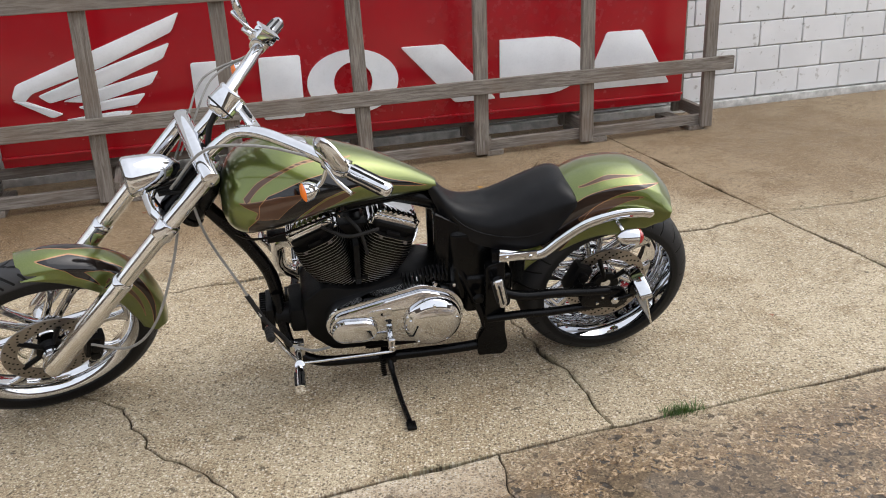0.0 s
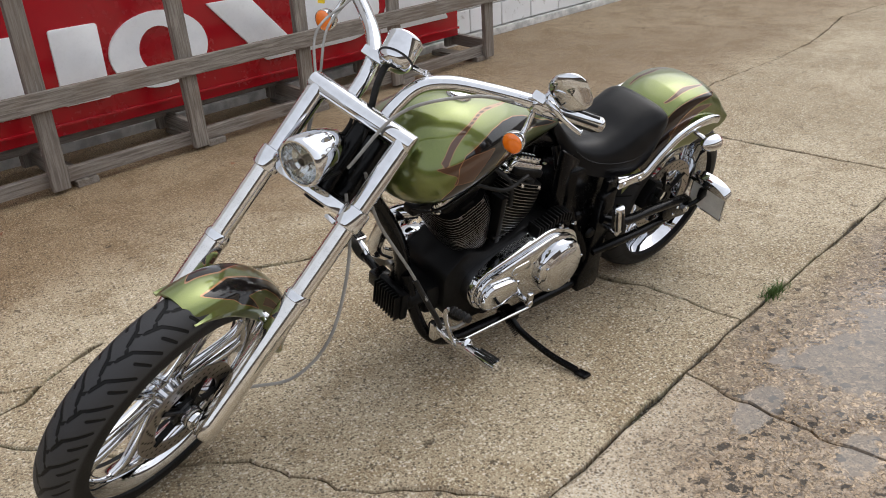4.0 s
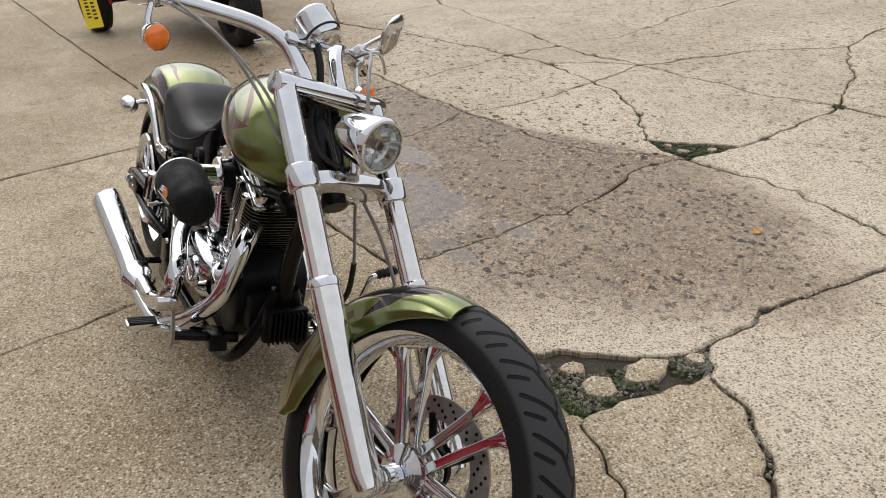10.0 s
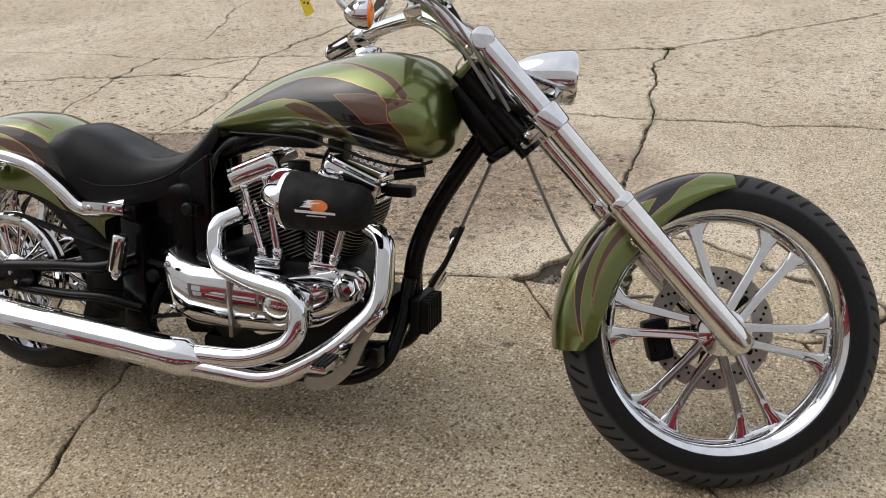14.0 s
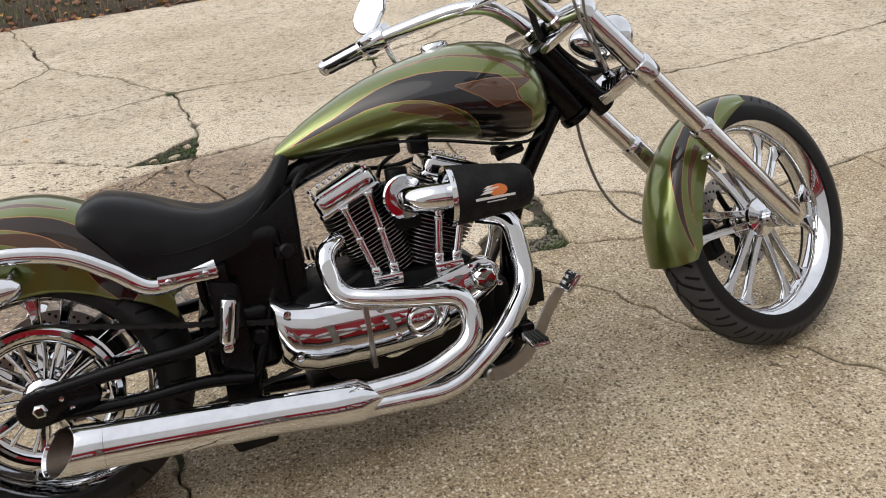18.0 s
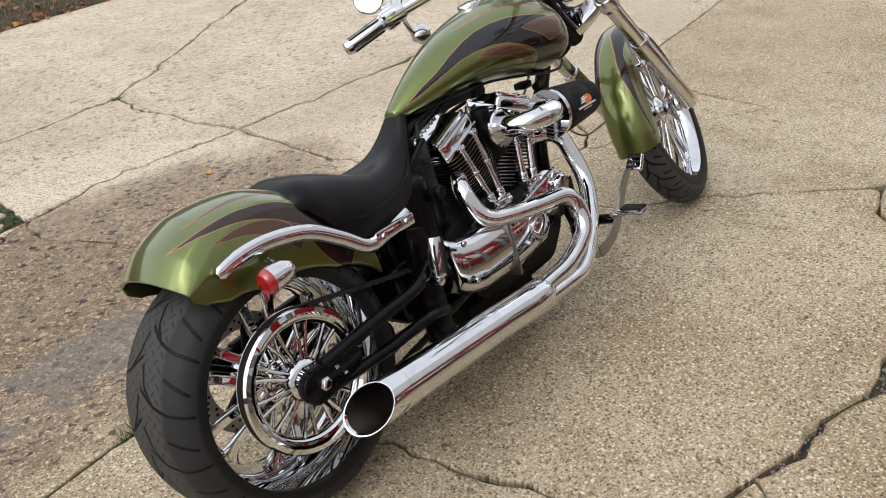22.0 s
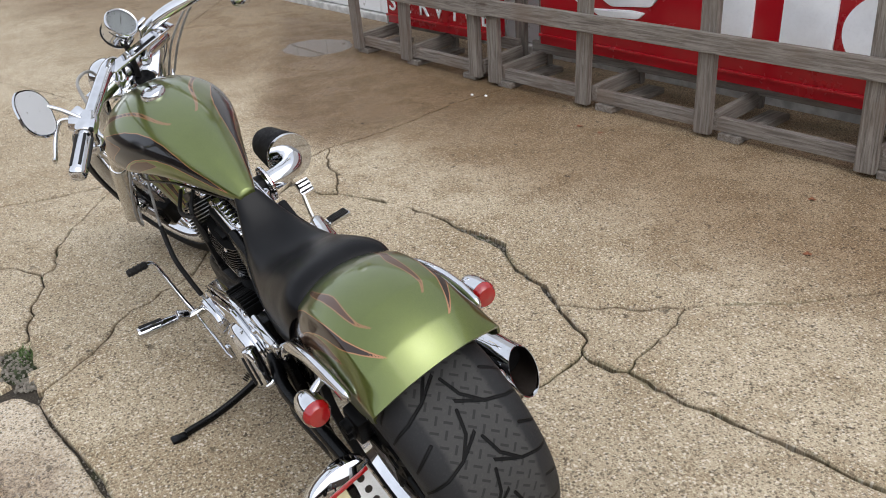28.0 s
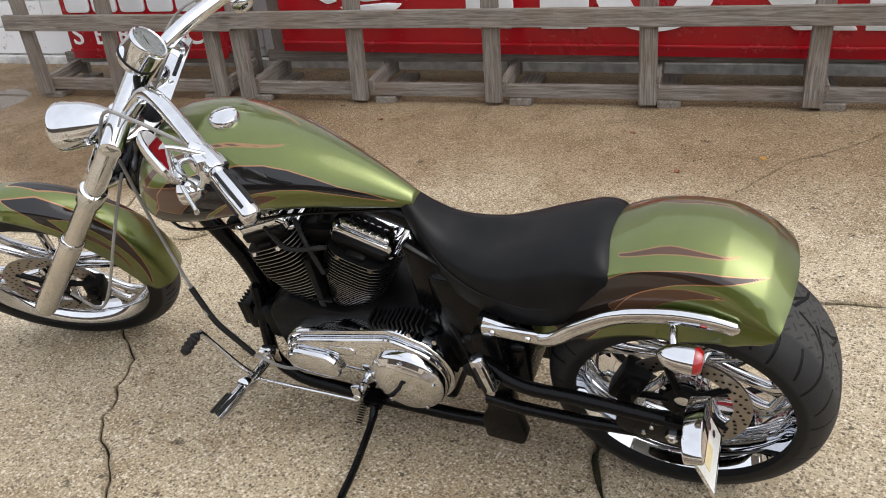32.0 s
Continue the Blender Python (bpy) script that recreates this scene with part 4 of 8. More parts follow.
part("white_shape", white_ring(1.602, 0.553, 0.308, 0.213, 0.13, 0.13), SIGN_WHITE, big_sign)
raised(round_outline([(1.935, HIGH), (2.24, HIGH), (2.615, LOW), (2.31, LOW)], 0.02), big_sign)
raised([(2.645, LOW), (2.645, HIGH)] + [(3.0 + 0.303 * math.sin(math.pi * k / 16), 0.5535 + 0.2015 * math.cos(math.pi * k / 16)) for k in range(17)], big_sign)
raised(round_outline([(3.29, LOW), (4.0, LOW), (3.75, HIGH), (3.47, HIGH)], 0.02), big_sign)
for feather in ([(-0.475, 0.62), (-0.44, 0.7), (0.55, 1.067), (0.49, 0.95), (0.05, 0.765), (-0.36, 0.64), (-0.41, 0.59)], [(-0.33, 0.625), (0.02, 0.75), (0.472, 0.89), (0.42, 0.795), (0.02, 0.64), (-0.27, 0.575)],
                [(-0.2, 0.58), (0.05, 0.65), (0.384, 0.725), (0.33, 0.645), (0.0, 0.555)], [(-0.12, 0.54), (0.1, 0.575), (0.289, 0.593), (0.23, 0.525), (-0.04, 0.5)],
                [(-0.475, 0.61), (-0.4, 0.6), (-0.2, 0.505), (-0.27, 0.485)], [(-0.2, 0.47), (0.1, 0.495), (0.2, 0.49), (0.15, 0.45), (-0.12, 0.435)]):
    raised(round_outline(feather, 0.02), big_sign, name="white_feather_shape")
small_sign = flat_sign("red service sign with white lettering", -2.125, -0.98, 0.195, 1.15, 0.26, 0.1)
for i in range(5):
    s0 = -2.078 + i * 0.205
    raised(round_outline([(s0, 0.497), (s0 + 0.18, 0.497), (s0 + 0.18, 0.68), (s0, 0.68)], 0.03), small_sign, 0.245)


def lettering(word, size, m, mat, parent, name, gap=1.0, deep=0.004):
    cu = bpy.data.curves.new(name, "FONT")
    cu.body, cu.size, cu.extrude, cu.space_character = word, size, deep, gap
    ob = new(name, cu)
    me = bpy.data.meshes.new_from_object(ob)
    bpy.data.objects.remove(ob)
    me.materials.clear()
    me.materials.append(mat)
    ob = new(name, me)
    ob.parent = parent
    ob.matrix_basis = m
    return ob


for i, letter in enumerate("SERVICE"):
    lettering(letter, 0.185, Matrix.Translation(((-2.09, -1.922, -1.74, -1.575, -1.375, -1.245, -1.09)[i], 0.238, 0.293)) @ pose(0, 0, 0, 90, 0, 0), SIGN_WHITE, small_sign, "letter")

WALL = Matrix.Translation((-5.3, 4.8, 0)) @ pose(0, 0, 0, 0, 0, 14.6)
wall = tagged(new("wall_north", mesh_of("wall_north", box((26, 0.2, 4.6), 0.0, (6.0, 0.13, 2.28)), MORTAR)), "white painted concrete block wall with chipped base", "wall", kind="structure")
wall.matrix_world = WALL
block_like = new("block", mesh_of("block", box((0.392, 0.04, 0.192), 0.006, seg=1), BLOCK))
count = 0
for row in range(7):
    for col in range(40):
        s = -4.2 + 0.4 * col + (0.2 if row % 2 else 0) + 1.0
        ob = block_like if not count else new("block", block_like.data)
        count += 1
        ob.parent = wall
        ob.matrix_basis = Matrix.Translation((s, 0.022 + 0.002 * noise.noise((s * 5, row * 3.1, 0)), 0.165 + 0.2 * row))
# upper wall is out of view: height guessed, added for reflections
part("upper_wall", box((26, 0.05, 3.0), 0.0, (6.0, 0.012, 3.08)), BLOCK, wall)
part("wall_base", box((26, 0.06, 0.075), 0.01, (6.0, 0.0, 0.02)), MORTAR, wall)


# ---- the motorcycle: x ahead of the rear axle, y to its left, z up, leaning on its stand ----
LEAN_TURN = Matrix(((-0.9848, 0.1677, 0.0449, 0.554), (-0.1736, -0.9513, -0.2549, 2.838), (0.0, -0.2588, 0.9659, 0.328), (0, 0, 0, 1)))
bike = empty("motorcycle", LEAN_TURN, label="green chopper motorcycle with flame paint and chrome, leaning on its stand", category="motorcycle")
# the steered front end: z along the fork legs, y along the axle
STEER = Matrix(((0.6802, -0.2808, -0.6771, 1.901), (0.3443, 0.9379, -0.0430, 0.023), (0.6471, -0.2039, 0.7347, -0.003), (0, 0, 0, 1)))
SIDE = pose(0, 0, 0, 90, 0, 0)  # turned bodies about the axle: z becomes -y


def mirrored(geo):
    return [(x, -y, z) for x, y, z in geo[0]], [f[::-1] for f in geo[1]]


def tyre(radius, wide, tall, rim, square, n, across=44):
    """A tyre about z: its skin, and for each point the metres along and across the tread."""
    rows, maps = [], []
    crown = radius - tall
    profile = []
    for j in range(across + 1):
        f = radians(-128 + 256 * j / across)
        sn, cs = math.sin(f), math.cos(f)
        profile.append((max(rim, crown + tall * math.copysign(abs(cs) ** square, cs)), wide / 2 * math.copysign(abs(sn) ** square, sn)))
    run = [0.0]
    for (r0, h0), (r1, h1) in zip(profile, profile[1:]):
        run.append(run[-1] + math.hypot(r1 - r0, h1 - h0))
    for k in range(n + 1):
        a = 2 * math.pi * k / n
        rows.append([(r * math.cos(a), r * math.sin(a), h) for r, h in profile])
        maps += [(a * radius, q - run[-1] / 2) for q in run]
    return skin(rows), maps


def spoke_pair(r0, r1, flat, deep, spread):
    """A cast double spoke: two thick arms side by side that flare into a joining web at the rim."""
    geos = []
    for s in (-1, 1):
        rings = []
        for i in range(19):
            t = i / 18
            r = r0 + (r1 - r0) * t
            end = max(0.0, (t - 0.74) / 0.26)
            y0 = 0.004 + spread * t - 0.012 * end ** 2
            y1 = 0.004 + spread * t + flat * (1.75 - 0.25 * math.sin(math.pi * t)) + 0.034 * end ** 2.2
            mid, half = (y0 + y1) / 2, (y1 - y0) / 2
            up = flat * (1.15 - 0.35 * t)
            lift = deep * (1 - t) ** 1.5
            ring = []
            for k in range(16):
                a = 2 * math.pi * k / 16
                c, sn = math.cos(a), math.sin(a)
                dip = 0.28 * math.exp(-(c / 0.45) ** 2) * (1 - end) if sn > 0 else 0.0
                y = mid + half * math.copysign(abs(c) ** 0.55, c)
                ring.append((math.sqrt(max(r * r - y * y * 0.8, 1e-6)), s * y, lift + up * (math.copysign(abs(sn) ** 0.6, sn) - dip)))
            rings.append(ring)
        geos.append(skin(rings, True))
    a0 = 0.05 / r1
    arc = [(r1 * math.cos(a0 * (k / 5 - 1) * 1.25), r1 * math.sin(a0 * (k / 5 - 1) * 1.25), 0) for k in range(11)]
    geos.append(tube(arc, [flat * 0.35, flat * 0.7] + [flat * 0.95] * 7 + [flat * 0.7, flat * 0.35], 10))
    for k in range(5):
        a = a0 * 0.8 * (k / 2 - 1)
        geos.append(moved(lathe([(0.0001, 0.004), (0.0026, 0.0035), (0.0036, 0)], 8), Matrix.Translation(((r1 - 0.002) * math.cos(a), (r1 - 0.002) * math.sin(a), flat * 0.92))))
    return join(*geos)


def disc_with_holes(r0, r1, thick, rows, holes):
    """A brake disc: a flat ring with small dark drillings as raised-edge pits."""
    geo = lathe([(r0, -thick / 2), (r1, -thick / 2), (r1, thick / 2), (r0, thick / 2)], 64, True)
    dots = []
    for i, r in enumerate(np.linspace(r0 + (r1 - r0) * 0.22, r1 - (r1 - r0) * 0.2, rows)):
        for k in range(holes):
            a = 2 * math.pi * (k + 0.3 * i) / holes
            for side in (-1, 1):
                dots.append(moved(lathe([(0.0001, 0), (0.004, 0)], 8), Matrix.Translation((r * math.cos(a), r * math.sin(a), side * (thick / 2 + 0.0006)))))
    return geo, join(*dots)


def make_wheel(name, label, m, rim_r, rim_w, tyre_geo, rubber_mat):
    """A wheel about z: rim barrel, hub, six spoke pairs and tyre."""
    w = rim_w / 2
    barrel = lathe([(rim_r - 0.008, w), (rim_r, w + 0.001), (rim_r + 0.002, w - 0.004), (rim_r - 0.004, w - 0.012), (rim_r - 0.016, w * 0.82), (rim_r - 0.03, w * 0.5), (rim_r - 0.034, 0),
                    (rim_r - 0.03, -w * 0.5), (rim_r - 0.016, -w * 0.82), (rim_r - 0.004, -w + 0.012), (rim_r + 0.002, -w + 0.004), (rim_r, -w - 0.001), (rim_r - 0.008, -w),
                    (rim_r - 0.02, -w * 0.8), (rim_r - 0.036, -w * 0.5), (rim_r - 0.042, 0), (rim_r - 0.036, w * 0.5), (rim_r - 0.02, w * 0.8)], 96, True)
    wheel = part(name, barrel, CHROME, bike, label, m, sharp=50)
    rubber = part("tyre", tyre_geo[0], rubber_mat, wheel, "black tyre with cut tread", m, sharp=60)
    layer = rubber.data.uv_layers.new(name="tread")
    for loop in rubber.data.loops:
        layer.data[loop.index].uv = tyre_geo[1][loop.vertex_index]
    hub_w = w * 0.9
    part("hub", lathe([(0.0001, hub_w), (0.022, hub_w), (0.03, hub_w - 0.004), (0.042, hub_w - 0.008), (0.054, hub_w - 0.012), (0.057, hub_w * 0.6), (0.05, hub_w * 0.4), (0.05, -hub_w * 0.4), (0.057, -hub_w * 0.6), (0.054, -hub_w + 0.012), (0.042, -hub_w + 0.008), (0.022, -hub_w), (0.0001, -hub_w)], 40), CHROME, wheel, "", m)
    return wheel


FW = STEER @ Matrix.Translation((0.0, -0.002, 0.004)) @ Vector((-0.032, 1.0, -0.031)).rotation_difference(Vector((0, 1, 0))).inverted().to_matrix().to_4x4() @ SIDE
RW = Matrix.Translation((-0.005, 0.003, -0.009)) @ SIDE
front_wheel = make_wheel("front_wheel", "large chrome front wheel with paired spokes", FW, 0.2914, 0.104, tyre(0.3635, 0.116, 0.066, 0.279, 0.92, 180, 44), FRONT_TYRE)
rear_wheel = make_wheel("rear_wheel", "wide chrome rear wheel with paired spokes", RW, 0.248, 0.224, tyre(0.3185, 0.262, 0.08, 0.238, 0.72, 180, 60), REAR_TYRE)
for wheel, m, r1, flat, deep, ph in ((front_wheel, FW, 0.254, 0.0135, 0.018, 12), (rear_wheel, RW, 0.21, 0.0145, 0.035, 20)):
    like = None
    for k in range(6):
        turn = m @ Matrix.Translation((0, 0, 0.0)) @ pose(0, 0, 0, 0, 0, ph + 60 * k)
        if like is None:
            like = part("spoke", spoke_pair(0.036, r1, flat, deep, 0.022), CHROME, wheel)
            like.matrix_basis = turn
        else:
            again("spoke", like, wheel, turn)


def brake(wheel, m, side, r0, r1, centre_r, caliper_at, caliper_size, caliper_turn):
    """A drilled disc with its carrier and caliper on one side of a wheel."""
    disc, holes = disc_with_holes(r0, r1, 0.006, 4, 20)
    at = m @ Matrix.Translation((0, 0, side))
    part("brake_disc", disc, STEEL, wheel, "drilled steel brake disc", at)
    tagged(part("drilled_pattern", holes, PLASTIC, wheel, "", at), kind="stuff")
    arms = [rod((0.03, 0, 0), (r0 + 0.012, 0, 0), 0.009, 8)]
    part("disc_carrier", join(lathe([(0.02, -0.006), (0.046, -0.006), (0.046, 0.006), (0.02, 0.006)], 32, True), *[moved(arms[0], pose(0, 0, 0, 0, 0, 72 * k)) for k in range(5)]), CASE_BLACK, wheel, "", at)
    cal = at @ pose(0, 0, 0, 0, 0, caliper_turn) @ Matrix.Translation(caliper_at)
    part("brake_caliper", join(box(caliper_size, 0.012), box((caliper_size[0] * 0.7, caliper_size[1] * 0.5, caliper_size[2] * 1.3), 0.008),
                              moved(lathe([(0.0001, 0.0), (0.017, 0.0), (0.017, -0.012), (0.0001, -0.014)], 20), Matrix.Translation((0.014, 0, -caliper_size[2] * 0.62))), moved(lathe([(0.0001, 0.0), (0.017, 0.0), (0.017, -0.012), (0.0001, -0.014)], 20), Matrix.Translation((-0.022, 0, -caliper_size[2] * 0.62)))), CASE_BLACK, wheel, "black brake caliper", cal)


brake(front_wheel, FW, -0.062, 0.1, 0.148, 0.05, (0.0, 0.13, -0.004), (0.1, 0.06, 0.05), 62)
brake(rear_wheel, RW, -0.098, 0.108, 0.148, 0.05, (0.0, 0.125, -0.004), (0.11, 0.065, 0.055), -66)

# drive pulley and belt on the right of the rear wheel
PUL = SIDE @ Matrix.Translation((0, 0, 0.132))
part("drive_pulley", join(lathe([(0.135, -0.02), (0.158, -0.02), (0.166, -0.014), (0.16, -0.010), (0.16, 0.012), (0.167, 0.014), (0.163, 0.02), (0.152, 0.021), (0.146, 0.014), (0.14, 0.013), (0.134, 0.006), (0.128, 0.004), (0.128, -0.006)], 96, True),
                          lathe([(0.0001, 0.034), (0.02, 0.034), (0.03, 0.03), (0.034, 0.014), (0.046, 0.008), (0.05, 0.0), (0.048, -0.01), (0.0001, -0.012)], 40)), CHROME, rear_wheel, "chrome drive pulley with slotted spokes", PUL)
like = None
for k in range(10):
    t = PUL @ pose(0, 0, 0, 0, 0, 36 * k)
    g = join(tube([(0.048, -0.006, 0.004), (0.09, -0.009, 0.002), (0.13, -0.016, 0.0)], [0.005, 0.0045, 0.006], 8), tube([(0.048, 0.006, 0.004), (0.09, 0.009, 0.002), (0.13, 0.016, 0.0)], [0.005, 0.0045, 0.006], 8))
    if like is None:
        like = part("pulley_spoke", g, CHROME, rear_wheel)
        like.matrix_basis = t
    else:
        again("pulley_spoke", like, rear_wheel, t)


def belt():
    """The drive belt: a flat toothed band round the pulley and forward to the gearbox."""
    run = [(0.163 * math.cos(radians(a)), 0.163 * math.sin(radians(a))) for a in range(80, 281, 5)]
    run += [(0.3, -0.115), (0.55, -0.07)] + [(0.6 + 0.05 * math.cos(radians(a)), -0.01 + 0.05 * math.sin(radians(a))) for a in range(-80, 90, 20)] + [(0.3, 0.1)]
    dense = []
    for p, q in zip(run, run[1:] + run[:1]):
        d = math.hypot(q[0] - p[0], q[1] - p[1])
        k = max(1, int(d / 0.011))
        dense += [(p[0] + (q[0] - p[0]) * i / k, p[1] + (q[1] - p[1]) * i / k) for i in range(k)]
    n = len(dense)
    rows = []
    for i, (x, z) in enumerate(dense):
        q = Vector((dense[(i + 1) % n][0] - dense[i - 1][0], dense[(i + 1) % n][1] - dense[i - 1][1])).normalized()
        out = Vector((q.y, -q.x))
        if out.dot(Vector((x - (0 if x < 0.2 else 0.4), z))) < 0:
            out = -out
        inn = -0.003 if i % 2 else -0.0065
        a, b = Vector((x, z)) + out * 0.003, Vector((x, z)) + out * inn
        rows.append([(a.x, -0.121, a.y), (a.x, -0.143, a.y), (b.x, -0.143, b.y), (b.x, -0.121, b.y)])
    return skin(rows + rows[:1], True, False)


part("drive_belt", belt(), RUBBER, rear_wheel, "black toothed drive belt")

# swing arms: two bars and a rounded end plate on each side
for s in (-1, 1):
    y = 0.185 * s
    arm = part("swing_arm", join(tube(spline([(0.44, y * 0.86, 0.085), (0.34, y, 0.055), (0.2, y, 0.045), (0.02, y, 0.028)], 6), 0.017, 14),
                                 tube(spline([(0.44, y * 0.86, -0.055), (0.34, y, -0.03), (0.2, y, -0.035), (0.04, y, -0.028)], 6), 0.015, 14),
                                 prism(circles_hull([(-0.012, -0.004, 0.04), (0.09, 0.008, 0.034)]), y - 0.016, y + 0.016, 0.006)), FRAME_BLACK, bike, "black tubular swing arm")
    part("axle_nut", moved(lathe([(0.0001, 0.016), (0.01, 0.016), (0.012, 0.012), (0.016, 0.01), (0.016, 0)], 6), aim((0, y + 0.016 * s, 0), (0, s, 0))), CHROME, arm)
    for bx_, bz in ((0.045, 0.014), (0.062, -0.01)):
        part("bolt", moved(lathe([(0.0001, 0.005), (0.005, 0.004), (0.006, 0)], 10), aim((bx_, y + 0.016 * s, bz), (0, s, 0))), CHROME, arm)

# frame: backbone, down tubes, lower rails, neck
NECK_LOW, NECK_HIGH = Vector((1.375, 0.0, 0.40)), Vector((1.275, 0.0, 0.545))
part("steering_neck", join(rod(NECK_LOW, NECK_HIGH, 0.042, 24, 0.006), rod(NECK_LOW + Vector((0.012, 0, -0.017)), NECK_LOW, 0.046, 24, 0.004)), FRAME_BLACK, bike)
part("backbone", tube(spline([(1.31, 0, 0.5), (1.15, 0, 0.475), (0.9, 0, 0.44), (0.62, 0, 0.36), (0.45, 0, 0.24)], 6), 0.03, 16), FRAME_BLACK, bike)
for s in (-1, 1):
    part("frame_tube", tube(spline([(1.15, 0.02 * s, 0.06), (1.138, 0.06 * s, -0.06), (1.11, 0.1 * s, -0.14), (1.03, 0.115 * s, -0.188), (0.9, 0.12 * s, -0.198),
                                     (0.75, 0.125 * s, -0.2), (0.47, 0.13 * s, -0.195), (0.4, 0.13 * s, -0.15)], 7), 0.0185, 16), FRAME_BLACK, bike, "black lower frame rail")
    part("frame_tube", tube(spline([(0.6, 0.03 * s, 0.35), (0.575, 0.06 * s, 0.24), (0.5, 0.1 * s, 0.05), (0.45, 0.13 * s, -0.06), (0.43, 0.13 * s, -0.17)], 6), 0.017, 14), FRAME_BLACK, bike)
    part("pivot_plate", prism(round_outline([(0.455, 0.17), (0.39, 0.19), (0.375, -0.12), (0.36, -0.2), (0.375, -0.232), (0.47, -0.225), (0.475, -0.15), (0.45, -0.1)], 0.012), 0.125 * s, 0.158 * s, 0.004), FRAME_BLACK, bike, "black pivot plate")
    part("pivot_cap", moved(lathe([(0.0001, 0.012), (0.014, 0.011), (0.019, 0.006), (0.02, 0)], 20), aim((0.475, 0.15 * s, 0.035), (0, s, 0))), CASE_BLACK, bike)
part("down_tube", tube(spline([(1.34, 0, 0.44), (1.285, 0, 0.36), (1.215, 0, 0.25), (1.165, 0, 0.14), (1.148, 0, 0.04), (1.145, 0, -0.06)], 8), 0.0235, 18), FRAME_BLACK, bike, "thick black down tube")
part("rear_body", join(box((0.2, 0.2, 0.3), 0.03, (0.47, 0, 0.13), 3), box((0.17, 0.23, 0.16), 0.025, (0.43, 0, 0.02), 3)), FRAME_BLACK, bike, "black oil tank and battery box")
for s in (-1, 1):
    part("side_panel", prism(round_outline([(0.62, 0.36), (0.56, 0.32), (0.43, 0.24), (0.36, 0.22), (0.36, 0.12), (0.45, -0.05), (0.56, -0.06), (0.61, 0.1)], 0.02), 0.06 * s, 0.086 * s, 0.008), FRAME_BLACK, bike, "black side panel")

# ---- bodywork with painted flames ----
def signed_distances(pts, poly):
    """How far each point lies outside (+) or inside (-) the outline."""
    best, inside = np.full(len(pts), 9.0), np.zeros(len(pts), bool)
    x, z = pts[:, 0], pts[:, 1]
    for (x0, z0), (x1, z1) in zip(poly, poly[1:] + poly[:1]):
        dx, dz = x1 - x0, z1 - z0
        t = np.clip(((x - x0) * dx + (z - z0) * dz) / (dx * dx + dz * dz + 1e-12), 0, 1)
        best = np.minimum(best, (x - x0 - t * dx) ** 2 + (z - z0 - t * dz) ** 2)
        if z0 != z1:
            inside ^= ((z0 > z) != (z1 > z)) & (x < dx * (z - z0) / dz + x0)
    return np.where(inside, -1, 1) * np.sqrt(best)


def tongue(line, widths, n=7):
    """A flame: a closed outline of a given width along a curve."""
    mid = spline([(x, z, 0) for x, z in line], n)
    w = np.interp(np.linspace(0, 1, len(mid)), np.linspace(0, 1, len(widths)), widths)
    left, right = [], []
    for i, p in enumerate(mid):
        d = (mid[min(i + 1, len(mid) - 1)] - mid[max(i - 1, 0)]).normalized()
        q = Vector((-d.y, d.x, 0)) * (w[i] / 2)
        left.append((p.x + q.x, p.y + q.y))
        right.append((p.x - q.x, p.y - q.y))
    return left + right[::-1]


def painted(ob, dark, licks, where, fade_from, fade_to):
    """Writes the distances to the painted shapes into two maps; where gives the flat place of a point on which the shapes are drawn."""
    me = ob.data
    flat = np.array([where(v.co) for v in me.vertices])
    a = np.min([signed_distances(flat, list(q)) for q in dark], axis=0)
    b = np.min([signed_distances(flat, list(q)) for q in licks], axis=0)
    f = np.clip((flat[:, 0] - fade_from) / (fade_to - fade_from), 0, 1)
    rows = np.stack([a, b, f], 1).tolist()
    corner = [loop.vertex_index for loop in me.loops]
    me.uv_layers.new(name="flame").data.foreach_set("uv", [c for i in corner for c in rows[i][:2]])
    me.uv_layers.new(name="fade").data.foreach_set("uv", [c for i in corner for c in (rows[i][2], 0.0)])
    return ob


TANK_X = (0.598, 0.63, 0.70, 0.80, 0.90, 1.0, 1.08, 1.15, 1.2, 1.24, 1.265, 1.278)
TANK_W = (0.022, 0.036, 0.062, 0.098, 0.135, 0.166, 0.182, 0.186, 0.178, 0.15, 0.1, 0.03)
TANK_TOP = (0.437, 0.459, 0.502, 0.551, 0.585, 0.608, 0.618, 0.612, 0.598, 0.57, 0.53, 0.475)
TANK_LOW = (0.412, 0.405, 0.405, 0.409, 0.409, 0.393, 0.374, 0.361, 0.359, 0.372, 0.4, 0.44)


def tank_geo(nx=190, na=130):
    rows = []
    tabs = [smooth_table(TANK_X, t) for t in (TANK_W, TANK_TOP, TANK_LOW)]
    for i in range(nx + 1):
        t = i / nx
        x = 0.598 + 0.68 * (1 - (1 - t) ** 1.25)
        w, top, low = (float(np.interp(x, *tab)) for tab in tabs)
        row = []
        belt_z = low + (top - low) * 0.42
        for k in range(na):
            a = 2 * math.pi * k / na
            c, s = math.cos(a), math.sin(a)
            y = w * math.copysign(abs(c) ** 0.86, c)
            if s >= 0:
                z = belt_z + (top - belt_z) * abs(s) ** 0.92
                y *= 1 - 0.16 * abs(s) ** 2.0
            else:
                z = belt_z - (belt_z - low) * abs(s) ** 0.75
                y *= 1 - 0.25 * abs(s) ** 1.5
            row.append((x, y, z))
        rows.append(row)
    return skin(rows, True, True)


